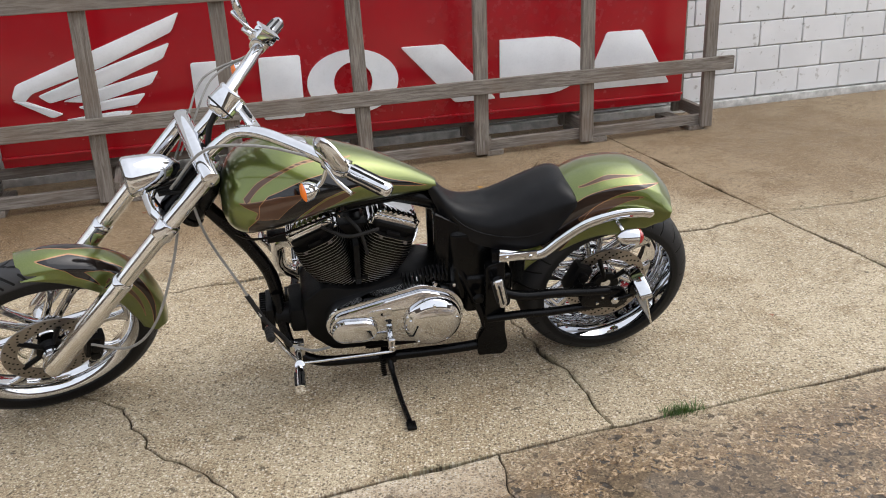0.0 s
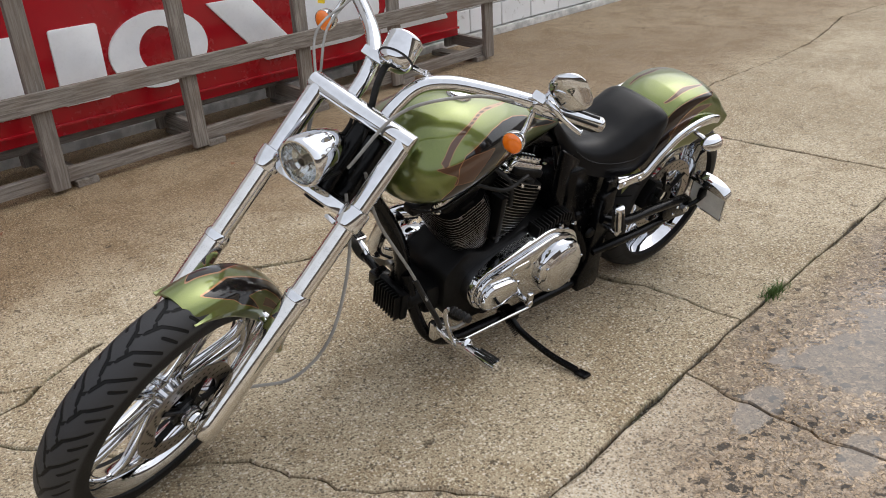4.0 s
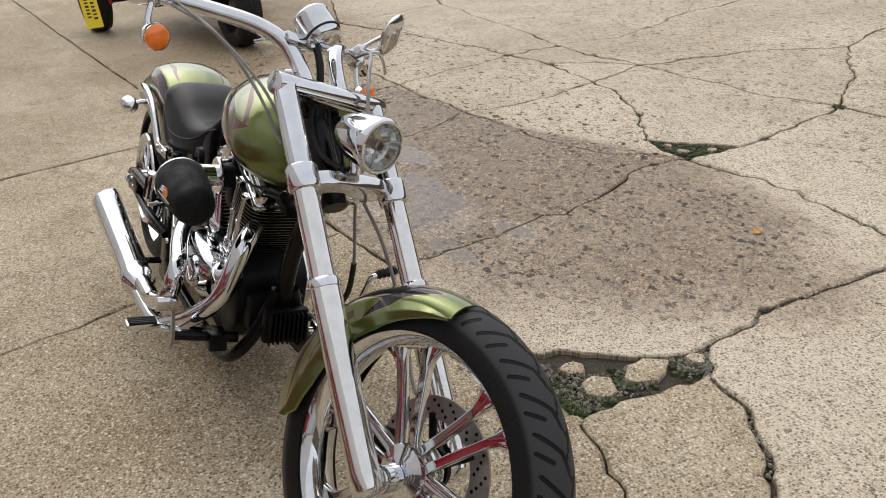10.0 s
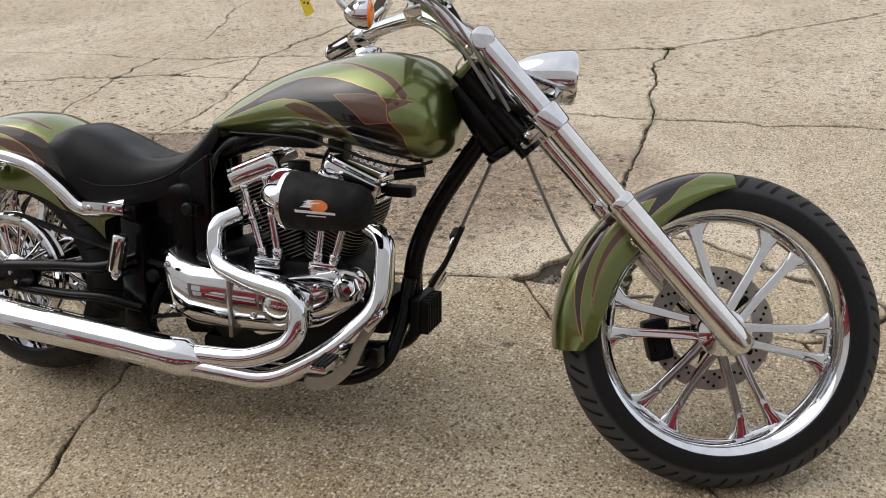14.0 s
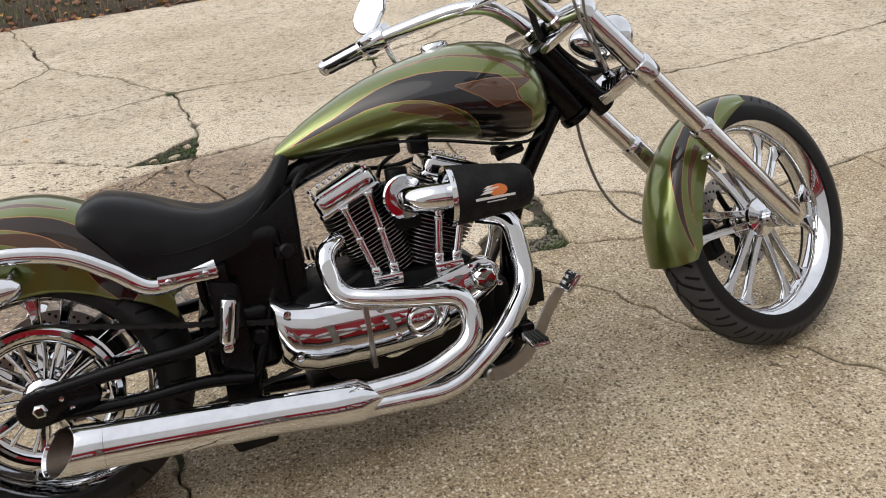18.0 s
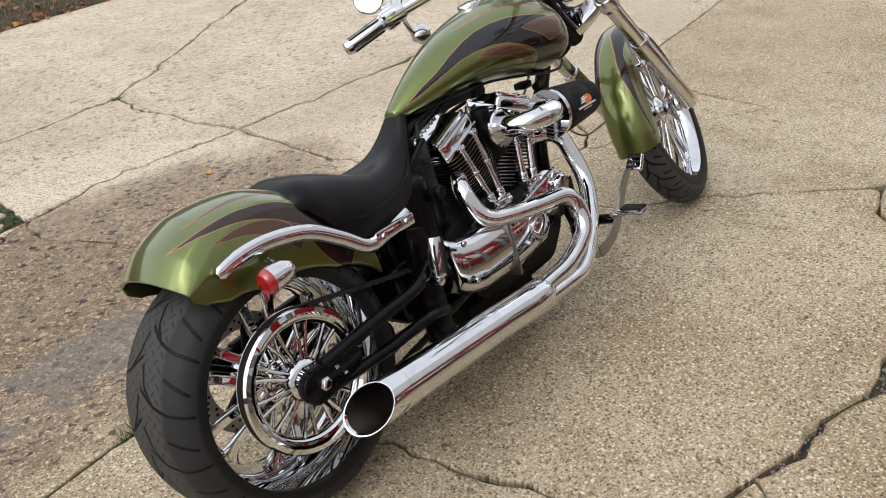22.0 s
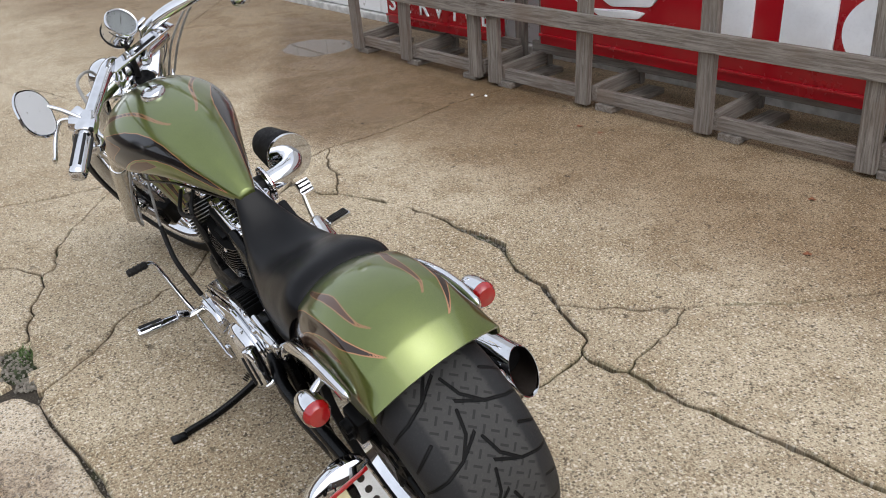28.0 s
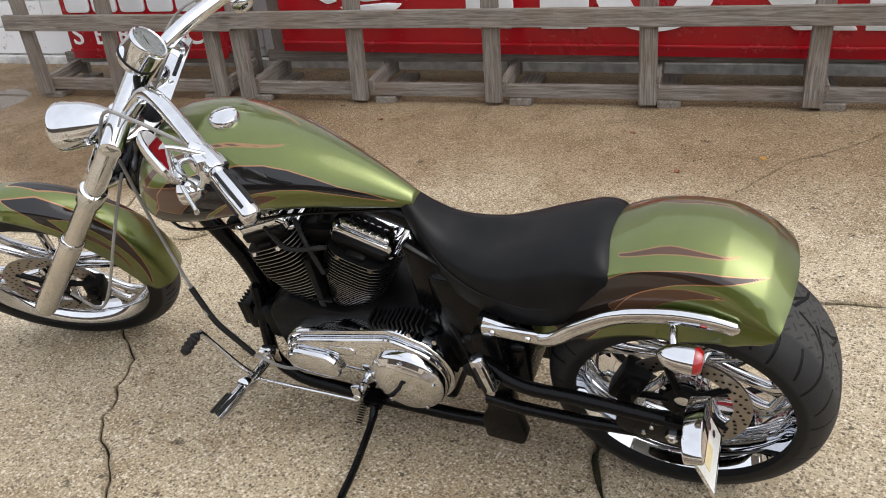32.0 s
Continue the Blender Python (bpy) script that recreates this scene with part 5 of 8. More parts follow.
TANK_DARK = [[(0.63, 0.437), (0.69, 0.468), (0.742, 0.49), (0.795, 0.517), (0.849, 0.54), (0.9, 0.555), (0.954, 0.562), (1.01, 0.561), (1.057, 0.553), (1.127, 0.535), (1.155, 0.51), (1.16, 0.475),
              (1.195, 0.44), (1.2, 0.39), (1.175, 0.35), (1.1, 0.35), (1.085, 0.39), (1.06, 0.436), (1.035, 0.462), (1.0, 0.482), (0.96, 0.499), (0.915, 0.507), (0.864, 0.507), (0.814, 0.498), (0.737, 0.472), (0.68, 0.452)]]
TANK_LICK = [[(1.015, 0.526), (1.1, 0.53), (1.217, 0.515), (1.16, 0.492), (1.172, 0.47), (1.105, 0.463), (1.075, 0.49)],
             [(0.862, 0.492), (0.901, 0.502), (0.95, 0.496), (0.988, 0.482), (1.025, 0.457), (1.05, 0.428), (1.025, 0.425), (0.995, 0.447), (0.959, 0.463), (0.91, 0.478)],
             tongue([(1.195, 0.522), (1.15, 0.56), (1.08, 0.584), (1.0, 0.592), (0.87, 0.572)], [0.015, 0.013, 0.006, 0.004, 0.0005])]
tank = painted(part("fuel_tank", tank_geo(), PAINT, bike, "green metallic teardrop fuel tank with black and brown flames", sharp=60), TANK_DARK, TANK_LICK, lambda p: (p.x, p.z), 1.08, 1.2)
part("fuel_cap", moved(lathe([(0.0001, 0.016), (0.018, 0.0155), (0.031, 0.012), (0.035, 0.006), (0.035, -0.006)], 36), aim((1.03, 0.012, 0.612), (-0.1, 0.06, 1))), CHROME, tank, "chrome fuel cap")
part("tank_seam", tube([(x, table(TANK_X, TANK_W, x) * 0.72, table(TANK_X, TANK_LOW, x) + 0.004) for x in np.linspace(0.66, 1.24, 24)], 0.004, 8), FRAME_BLACK, tank)
part("tank_seam", tube([(x, -table(TANK_X, TANK_W, x) * 0.72, table(TANK_X, TANK_LOW, x) + 0.004) for x in np.linspace(0.66, 1.24, 24)], 0.004, 8), FRAME_BLACK, tank)

# seat
SEAT_X = (0.625, 0.605, 0.57, 0.53, 0.48, 0.42, 0.36, 0.30, 0.24, 0.195, 0.16, 0.133)
SEAT_TOP = (0.442, 0.43, 0.388, 0.356, 0.34, 0.338, 0.354, 0.379, 0.4, 0.408, 0.398, 0.372)
SEAT_W = (0.03, 0.042, 0.066, 0.088, 0.108, 0.125, 0.136, 0.141, 0.142, 0.138, 0.128, 0.11)
SEAT_LOW = (0.405, 0.36, 0.305, 0.262, 0.235, 0.22, 0.214, 0.216, 0.24, 0.3, 0.34, 0.352)


def seat_geo(nx=64, na=40):
    tabs = [smooth_table(SEAT_X[::-1], t[::-1]) for t in (SEAT_TOP, SEAT_W, SEAT_LOW)]
    rows = []
    for i in range(nx + 1):
        x = 0.118 + (0.625 - 0.118) * i / nx
        top, w, low = (float(np.interp(x, *t)) for t in tabs)
        row = []
        for k in range(na + 1):
            a = math.pi * k / na
            c, s = math.cos(a), math.sin(a)
            y = w * math.copysign(abs(c) ** 0.62, c)
            z = low + (top - low) * abs(s) ** 0.72
            z -= 0.012 * max(0, 1 - abs(y) / max(w * 0.6, 1e-3)) * max(0, 1 - abs(x - 0.42) / 0.13)
            row.append((x, y, z))
        for k in range(1, 9):
            t = k / 9
            row.append((x, -w + 2 * w * t, low + 0.02 * math.sin(math.pi * t)))
        rows.append(row)
    return skin(rows, True, True)


seat = part("seat", seat_geo(), VINYL, bike, "black vinyl solo seat with stitched seams", sharp=70)
seam = []
for s in (-1, 1):
    seam.append(tube([(x, s * (curve_at(SEAT_X[::-1], SEAT_W[::-1], x) * 0.985), curve_at(SEAT_X[::-1], SEAT_LOW[::-1], x) + 0.05) for x in np.linspace(0.26, 0.55, 24)], 0.0018, 6))
part("seam", join(*seam), VINYL, seat)

# rear fender


def fender_geo(na=170, nw=110):
    rows = []
    for i in range(na + 1):
        deg = 28 + 93 * i / na
        r = float(np.interp(deg, (28, 60, 80, 100, 112, 121), (0.402, 0.42, 0.434, 0.434, 0.42, 0.398)))
        a = radians(deg)
        skirt = float(np.interp(deg, (28, 40, 60, 90, 105, 115, 121), (0.10, 0.13, 0.18, 0.2, 0.165, 0.11, 0.062)))
        w = float(np.interp(deg, (28, 60, 100, 121), (0.125, 0.136, 0.146, 0.15)))
        row = []
        for k in range(nw + 1):
            t = 2 * k / nw - 1
            u = abs(t)
            if u < 0.55:
                y, drop = w * 0.80 * (u / 0.55), 0.028 * (u / 0.55) ** 2.2
            else:
                v = (u - 0.55) / 0.45
                y = w * (0.80 + 0.2 * math.sin(min(1, v * 1.7) * math.pi / 2))
                drop = 0.028 + (skirt - 0.028) * v ** 1.1
            rr = r - min(drop, 0.05)
            z = rr * math.sin(a) - max(0, drop - 0.05)
            row.append((rr * math.cos(a), y * (1 if t > 0 else -1), z))
        rows.append(row)
    inner = [[(p[0] * 0.985, p[1] * 0.97, p[2] * 0.985) for p in row] for row in rows]
    ring = [row + inn[::-1] for row, inn in zip(rows, inner)]
    return skin(ring, True, True)


def fender_where(p):
    return p.x, p.z + 0.25 * max(0.0, 0.115 - abs(p.y))


FEND_DARK = [tongue([(0.25, 0.2), (0.2, 0.25), (0.155, 0.315), (0.1, 0.365), (0.02, 0.392), (-0.06, 0.398), (-0.155, 0.39)], [0.1, 0.085, 0.06, 0.042, 0.026, 0.016, 0.001])]
FEND_LICK = [tongue([(0.125, 0.29), (0.06, 0.343), (-0.01, 0.366), (-0.09, 0.368)], [0.055, 0.036, 0.02, 0.001]), tongue([(0.13, 0.405), (0.03, 0.432), (-0.1, 0.425)], [0.004, 0.011, 0.001])]
fender = painted(part("rear_fender", fender_geo(), PAINT, bike, "wide green metallic rear fender with dark flames", sharp=60), FEND_DARK, FEND_LICK, fender_where, 0.3, 0.05)

# fender struts: chrome S shaped bars along both sides
for s in (-1, 1):
    line = spline([(0.415, 0.158 * s, 0.222), (0.33, 0.161 * s, 0.205), (0.265, 0.163 * s, 0.205), (0.2, 0.163 * s, 0.255), (0.12, 0.162 * s, 0.305), (0.02, 0.161 * s, 0.328), (-0.06, 0.16 * s, 0.326), (-0.112, 0.158 * s, 0.312)], 6)
    strut = part("fender_strut", tube(line, [0.017] * 6 + [0.0185] * (len(line) - 12) + [0.0165] * 5 + [0.008], 16, flat=0.62), CHROME, bike, "curved chrome fender strut")
    part("bracket", box((0.13, 0.014, 0.03), 0.006, (0.352, 0.169 * s, 0.212)), CHROME, strut)
    for x in (0.31, 0.39):
        part("bolt", moved(lathe([(0.0001, 0.006), (0.006, 0.005), (0.008, 0)], 12), aim((x, 0.176 * s, 0.213 if x > 0.35 else 0.21), (0, s, 0))), CHROME, strut)
    part("strut_mount", box((0.05, 0.03, 0.12), 0.008, (0.41, 0.135 * s, 0.16)), FRAME_BLACK, bike)
    # tail lamps
    lamp = part("tail_lamp", moved(lathe([(0.0001, 0.062), (0.010, 0.058), (0.02, 0.046), (0.0265, 0.03), (0.029, 0.012), (0.030, 0.0), (0.030, -0.01)], 32), aim((-0.028, 0.21 * s, 0.268), (1, 0, 0.06))), CHROME, bike, "bullet tail lamp with red lens")
    part("lens", moved(lathe([(0.029, -0.009), (0.0285, -0.018), (0.022, -0.026), (0.0001, -0.03)], 32), aim((-0.028, 0.21 * s, 0.268), (1, 0, 0.06))), RED_LENS, lamp, "red glass lens")
    part("stem", tube([(-0.0, 0.205 * s, 0.275), (0.005, 0.18 * s, 0.285), (0.01, 0.152 * s, 0.292)], 0.009, 10), CHROME, lamp)

# rear foot pegs
for s in (-1, 1):
    peg = part("rear_peg", rod((0.428, 0.205 * s, 0.155), (0.405, 0.21 * s, 0.055), 0.019, 20, 0.006), CHROME, bike, "folded chrome rear foot peg")
    for piece in [rod((0.428 + 0.0195 * math.cos(a), 0.207 * s + 0.0195 * math.sin(a), 0.14), (0.409 + 0.0195 * math.cos(a), 0.211 * s + 0.0195 * math.sin(a), 0.065), 0.0035, 6) for a in (0.5, 1.6, 2.6, 3.7, 4.7, 5.8)]:
        part("rubber", piece, RUBBER, peg)
    part("hinge", join(rod((0.405, 0.15 * s, 0.045), (0.405, 0.215 * s, 0.045), 0.012, 14, 0.003)), CHROME, peg)

# ---- engine ----
CRANK = Vector((0.877, 0.0, -0.015))
part("crankcase", join(prism(round_outline([(0.56, 0.09), (0.62, -0.13), (0.75, -0.175), (0.98, -0.165), (1.06, -0.08), (1.07, 0.06), (0.99, 0.125), (0.92, 0.1), (0.83, 0.1), (0.76, 0.13), (0.66, 0.12)], 0.03), -0.1, 0.1, 0.014),
                       box((0.09, 0.16, 0.1), 0.02, (1.07, 0, -0.03)), box((0.3, 0.18, 0.06), 0.02, (0.72, 0, -0.165))), CASE_BLACK, bike, "black crankcase")


def rounded_plate(a, b, r, low, high):
    return prism(round_outline([(-a, -b), (a, -b), (a, b), (-a, b)], r, 4), low, high, 0.0, "xy")


for tilt, name in ((-22.5, "rear"), (22.5, "front")):
    CY = Matrix.Translation(CRANK) @ pose(0, 0, 0, 0, tilt, 0)
    cyl = part("cylinder", lathe([(0.0001, 0.1), (0.058, 0.1), (0.058, 0.32), (0.0001, 0.32)], 32), CASE_BLACK, bike, "black finned cylinder with bright fin edges", CY)
    for i in range(21):
        h = 0.118 + i * 0.0102
        big = min(1.0, 0.74 + 0.022 * i) - 0.012 * max(0, i - 16)
        fx, fy = 0.078 * big + 0.008, 0.092 * big + 0.008
        fin = part("fin", rounded_plate(fx, fy, 0.06, h, h + 0.0019), CASE_BLACK, cyl, "", CY, sharp=30)
        fin.data.materials.append(BRUSHED)
        fin.data.polygons.foreach_set("material_index", [0 if len(p.vertices) > 4 else 1 for p in fin.data.polygons])
    part("head", join(rounded_plate(0.062, 0.07, 0.03, 0.29, 0.34), box((0.05, 0.17, 0.03), 0.01, (0, 0, 0.322))), CASE_BLACK, cyl, "", CY)
    part("rocker_base", prism(round_outline([(-0.074, -0.04), (0.074, -0.04), (0.074, 0.07), (-0.074, 0.07)], 0.02, 4), 0.336, 0.36, 0.005, "xy"), CASE_BLACK, cyl, "", CY)
    rocker = part("rocker_box", join(prism(round_outline([(-0.086, -0.084), (0.086, -0.084), (0.086, 0.05), (-0.086, 0.05)], 0.018, 4), 0.328, 0.342, 0.004, "xy"),
                                    prism(round_outline([(-0.081, -0.08), (0.081, -0.08), (0.081, 0.058), (-0.081, 0.058)], 0.022, 5), 0.338, 0.376, 0.006, "xy"),
                                    prism(round_outline([(-0.07, -0.072), (0.07, -0.072), (0.07, 0.05), (-0.07, 0.05)], 0.02, 5), 0.37, 0.39, 0.012, "xy")), CHROME, bike, "solid chrome rocker box", CY)
    for k in range(6):
        part("cover_rib", box((0.011, 0.034, 0.01), 0.004, (-0.045 + 0.018 * k, 0.034, 0.39)), CHROME, rocker, "", CY)
    for sx in (-0.07, 0.07):
        for sy in (-0.062, 0.055):
            part("bolt", moved(lathe([(0.0001, 0.008), (0.006, 0.007), (0.007, 0)], 8), CY @ Matrix.Translation((sx, sy, 0.38))), CHROME, rocker)
    # head bolts and spark plug on the left
    for sx in (-0.045, 0.04):
        part("head_bolt", moved(lathe([(0.0001, 0.014), (0.007, 0.014), (0.009, 0.01), (0.009, 0)], 6), CY @ Matrix.Translation((sx, 0.08, 0.31)) @ pose(0, 0, 0, -60, 0, 0)), CHROME, cyl)
    # pushrod tubes on the right
    base = Vector((0.80 if tilt < 0 else 0.955, -0.098, 0.105))
    for k in (-1, 1):
        top = CY @ Vector((0.035 * k + (0.01 if tilt < 0 else -0.01), -0.088, 0.335))
        low = base + Vector((0.022 * k, 0, 0))
        rodgeo = join(rod(low, top, 0.0105, 16), rod(low, low + (top - low) * 0.12, 0.0145, 16, 0.003), rod(low + (top - low) * 0.5, low + (top - low) * 0.56, 0.0135, 16, 0.003), rod(top + (low - top) * 0.06, top, 0.014, 16, 0.003))
        part("pushrod_tube", rodgeo, CHROME, bike, "chrome pushrod tube")
    part("tappet_block", join(box((0.075, 0.035, 0.03), 0.006, tuple(base + Vector((0, -0.004, -0.012)))), *[moved(lathe([(0.0001, 0.006), (0.005, 0.005), (0.006, 0)], 8), aim(base + Vector((0.03 * k, -0.022, -0.012)), (0, -1, 0.2))) for k in (-1, 1)]), CHROME, bike)

# right side covers
cover = part("cam_cover", prism(circles_hull([(0.86, 0.0, 0.062), (0.93, 0.0, 0.06), (1.03, 0.055, 0.046), (0.8, 0.0, 0.05), (0.78, -0.06, 0.04)]), -0.09, -0.135, 0.008), CHROME, bike, "polished cam cover")
part("timer_cover", moved(lathe([(0.0001, 0.03), (0.024, 0.029), (0.032, 0.022), (0.036, 0.008), (0.04, 0)], 7), aim((1.03, -0.133, 0.055), (0, -1, 0))), CHROME, cover)
for bx_, bz in ((0.79, 0.035), (0.8, -0.045), (0.92, -0.052), (0.945, 0.05), (1.07, 0.03), (1.0, 0.09)):
    part("bolt", moved(lathe([(0.0001, 0.006), (0.005, 0.006), (0.007, 0.004), (0.007, 0)], 12), aim((bx_, -0.135, bz), (0, -1, 0))), CHROME, cover)
def barrel_cover():
    """A long rounded cover that bulges outward and flares at its rear mouth."""
    rows = []
    for x, top, low, deep in ((0.513, 0.108, -0.05, 0.05), (0.52, 0.105, -0.055, 0.062), (0.55, 0.088, -0.075, 0.07), (0.6, 0.08, -0.088, 0.078), (0.72, 0.08, -0.092, 0.08), (0.728, 0.079, -0.091, 0.08), (0.8, 0.075, -0.088, 0.078), (0.9, 0.06, -0.078, 0.068), (0.93, 0.045, -0.06, 0.05)):
        row = []
        for k in range(25):
            a = math.pi * k / 24
            row.append((x, -0.1 - deep * math.sin(a) ** 0.55, (top + low) / 2 + (top - low) / 2 * math.copysign(abs(math.cos(a)) ** 0.8, math.cos(a))))
        rows.append(row + [(x, -0.095, low), (x, -0.095, top)])
    return skin(rows, True, True)


sprocket = part("sprocket_cover", barrel_cover(), CHROME, bike, "smooth chrome sprocket cover with a flared mouth", sharp=50)
part("round_cap", moved(lathe([(0.0001, 0.016), (0.03, 0.0155), (0.036, 0.012), (0.039, 0.006), (0.044, 0.006), (0.047, 0.0), (0.047, -0.01)], 40), aim((0.857, -0.171, -0.004), (0, -1, 0))), CHROME, sprocket, "round polished cap")
for bx_, bz in ((0.555, -0.03), (0.76, 0.045), (0.79, -0.03), (0.545, 0.08)):
    part("bolt", moved(lathe([(0.0001, 0.008), (0.007, 0.007), (0.009, 0.003), (0.009, 0)], 14), aim((bx_, -0.178, bz), (0, -1, 0))), CHROME, sprocket)
part("clamp_band", box((0.014, 0.088, 0.18), 0.006, (0.724, -0.14, -0.006)), STEEL, sprocket)

# carburettor, intake elbow, cone filter
part("carburettor", join(rod((0.87, 0.0, 0.285), (0.87, -0.12, 0.287), 0.035, 24, 0.006), box((0.07, 0.07, 0.1), 0.012, (0.875, -0.06, 0.25)), rod((0.87, -0.06, 0.29), (0.87, -0.06, 0.35), 0.028, 20, 0.005), box((0.14, 0.05, 0.05), 0.01, (0.877, 0.0, 0.285))), CASE_BLACK, bike, "black carburettor between the cylinders")
part("backing_plate", moved(lathe([(0.02, 0.004), (0.05, 0.004), (0.054, 0), (0.054, -0.006), (0.02, -0.006)], 40, True), aim((0.87, -0.128, 0.287), (0, -1, 0))), CHROME, bike)
part("intake_elbow", tube(spline([(0.87, -0.12, 0.287), (0.87, -0.17, 0.288), (0.882, -0.212, 0.29), (0.915, -0.235, 0.292), (0.955, -0.24, 0.29)], 6), 0.031, 24), CHROME, bike, "chrome intake elbow")
FILT = aim((0.945, -0.242, 0.290), (1, -0.02, -0.04))
filt = part("air_filter", moved(lathe([(0.03, -0.004), (0.066, -0.002), (0.0685, 0.008), (0.067, 0.03), (0.06, 0.1), (0.053, 0.165), (0.047, 0.183), (0.034, 0.194), (0.0001, 0.198)], 40), FILT), SOCK, bike, "black cone air filter in a cloth cover")
part("clamp_ring", moved(lathe([(0.033, -0.006), (0.068, -0.006), (0.0695, 0.0), (0.069, 0.006), (0.064, 0.007)], 40), FILT), CHROME, filt)


def on_cone(u0, u1, a0, a1, lift=0.0009):
    """A small printed patch on the filter's cloth, from u0 to u1 along and a0 to a1 degrees round."""
    rows = []
    for i in range(7):
        h = u0 + (u1 - u0) * i / 6
        r = 0.067 - (h - 0.03) / 0.135 * 0.0135 + lift
        rows.append([FILT @ Vector((r * math.cos(radians(a)), r * math.sin(radians(a)), h)) for a in np.linspace(a0, a1, 7)])
    return skin(rows)


PRINT_AT = 0.0
for k in range(24):
    q = FILT @ Vector((math.cos(radians(15 * k)), math.sin(radians(15 * k)), 0)) - FILT.translation
    if q.y < -0.985:
        PRINT_AT = 15 * k
WHITE_PRINT = paint_mat("white_print", (0.7, 0.7, 0.68), 0.7, 0.1, 30.0)
ORANGE_PRINT = paint_mat("orange_print", (0.7, 0.2, 0.05), 0.7, 0.2, 30.0)
def cone_shape(outline):
    """A printed shape on the cloth: (metres along, degrees round) pairs."""
    pts = [(0.067 - (h - 0.03) / 0.135 * 0.0135 + 0.0009, h, a + PRINT_AT) for h, a in outline]
    mid = (0.0, sum(p[1] for p in pts) / len(pts), sum(p[2] for p in pts) / len(pts))
    pts.append((0.067 - (mid[1] - 0.03) / 0.135 * 0.0135 + 0.0012, mid[1], mid[2]))
    n = len(outline)
    return [FILT @ Vector((r * math.cos(radians(a)), r * math.sin(radians(a)), h)) for r, h, a in pts], [(n, k, (k + 1) % n) for k in range(n)]


part("orange_print", cone_shape([(0.1 + 0.022 * math.cos(2 * math.pi * k / 20), -8 - 13 * math.sin(2 * math.pi * k / 20)) for k in range(20)]), ORANGE_PRINT, filt, "orange oval print")
for h0, h1, a0, a1 in ((0.062, 0.105, 8, 15), (0.056, 0.1, 2, 9), (0.064, 0.09, 13, 19)):
    part("white_print", cone_shape([(h0, -a0), (h1 * 0.6 + h0 * 0.4, -a0 - 1), (h1, -a1), (h0 + 0.012, -(a0 + a1) / 2 - 2)]), WHITE_PRINT, filt)
part("white_print", on_cone(0.045, 0.14, PRINT_AT + 3.5, PRINT_AT + 9), WHITE_PRINT, filt, "white bar print")
part("white_print", on_cone(0.072, 0.118, PRINT_AT + 13, PRINT_AT + 15.5), WHITE_PRINT, filt)

# exhaust
def pipe(name, pts, r, label, radius=0.06):
    return part(name, tube(bent(pts, radius, 8), r, 24), CHROME, bike, label)


rear_pipe = pipe("exhaust_pipe", [(0.70, -0.075, 0.205), (0.655, -0.118, 0.185), (0.668, -0.15, 0.088), (0.79, -0.2, 0.07), (0.955, -0.235, 0.055), (0.955, -0.262, -0.05), (0.83, -0.272, -0.108), (0.66, -0.275, -0.112)], 0.025, "chrome exhaust pipe with an S bend")
front_pipe = pipe("exhaust_pipe", [(1.055, -0.07, 0.2), (1.125, -0.115, 0.185), (1.135, -0.165, 0.03), (1.03, -0.225, -0.075), (0.885, -0.268, -0.158), (0.66, -0.285, -0.14)], 0.025, "chrome front exhaust pipe")
MUF = [(0.72, -0.28, -0.126), (0.66, -0.28, -0.122), (0.6, -0.281, -0.118), (0.5, -0.282, -0.108), (0.3, -0.284, -0.092), (0.18, -0.285, -0.0824), (0.125, -0.2858, -0.078)]
muffler = part("muffler", tube(MUF, [0.012, 0.05, 0.046, 0.0445, 0.047, 0.0485, 0.0495], 36, False), CHROME, bike, "long chrome slash-cut muffler")


def slash_end(rings):
    """Rings of the muffler's cut mouth: radius, way back, share of the slant."""
    c = Vector((0.125, -0.2858, -0.078))
    m = aim(c, (-1, 0, 0.08))
    rows = []
    for r, deep, k in rings:
        row = []
        for i in range(40):
            a = 2 * math.pi * i / 40
            v = m @ Vector((r * math.cos(a), r * math.sin(a), 0))
            cut = deep - k * ((v.z - c.z) * 0.6 - (v.y - c.y) * 0.6)
            row.append(v + Vector((-cut, 0, cut * 0.08)))
        rows.append(row)
    return skin(rows, True, False)


part("muffler_tip", slash_end(((0.0495, 0.0, 0.0), (0.051, 0.093, 1.0), (0.0505, 0.096, 1.0), (0.0488, 0.0955, 1.0), (0.0484, 0.089, 0.97))), CHROME, muffler)
# inside of the mouth in dark brown metal, the throat in black
part("liner", slash_end(((0.0483, 0.0892, 0.97), (0.0475, 0.07, 0.8), (0.0455, 0.01, 0.2), (0.044, -0.03, 0.0))), DARK_STEEL, muffler, "dull brown-black liner")
part("throat", moved(lathe([(0.0435, 0.028), (0.04, 0.012), (0.034, 0.006), (0.03, 0.0), (0.03, -0.05), (0.0001, -0.05)], 32), aim((0.13, -0.2858, -0.0785), (-1, 0, 0.08))), CASE_BLACK, muffler, "black throat")
part("seam_band", tube([(0.482, -0.282, -0.1065), (0.47, -0.282, -0.1055)], 0.0452, 36), CHROME, muffler)
part("bracket", box((0.03, 0.1, 0.012), 0.003, (0.44, -0.22, -0.145)), FRAME_BLACK, muffler)
part("bolt", moved(lathe([(0.0001, 0.008), (0.007, 0.007), (0.008, 0)], 10), aim((0.44, -0.275, -0.148), (0, -0.3, -1))), CHROME, muffler)

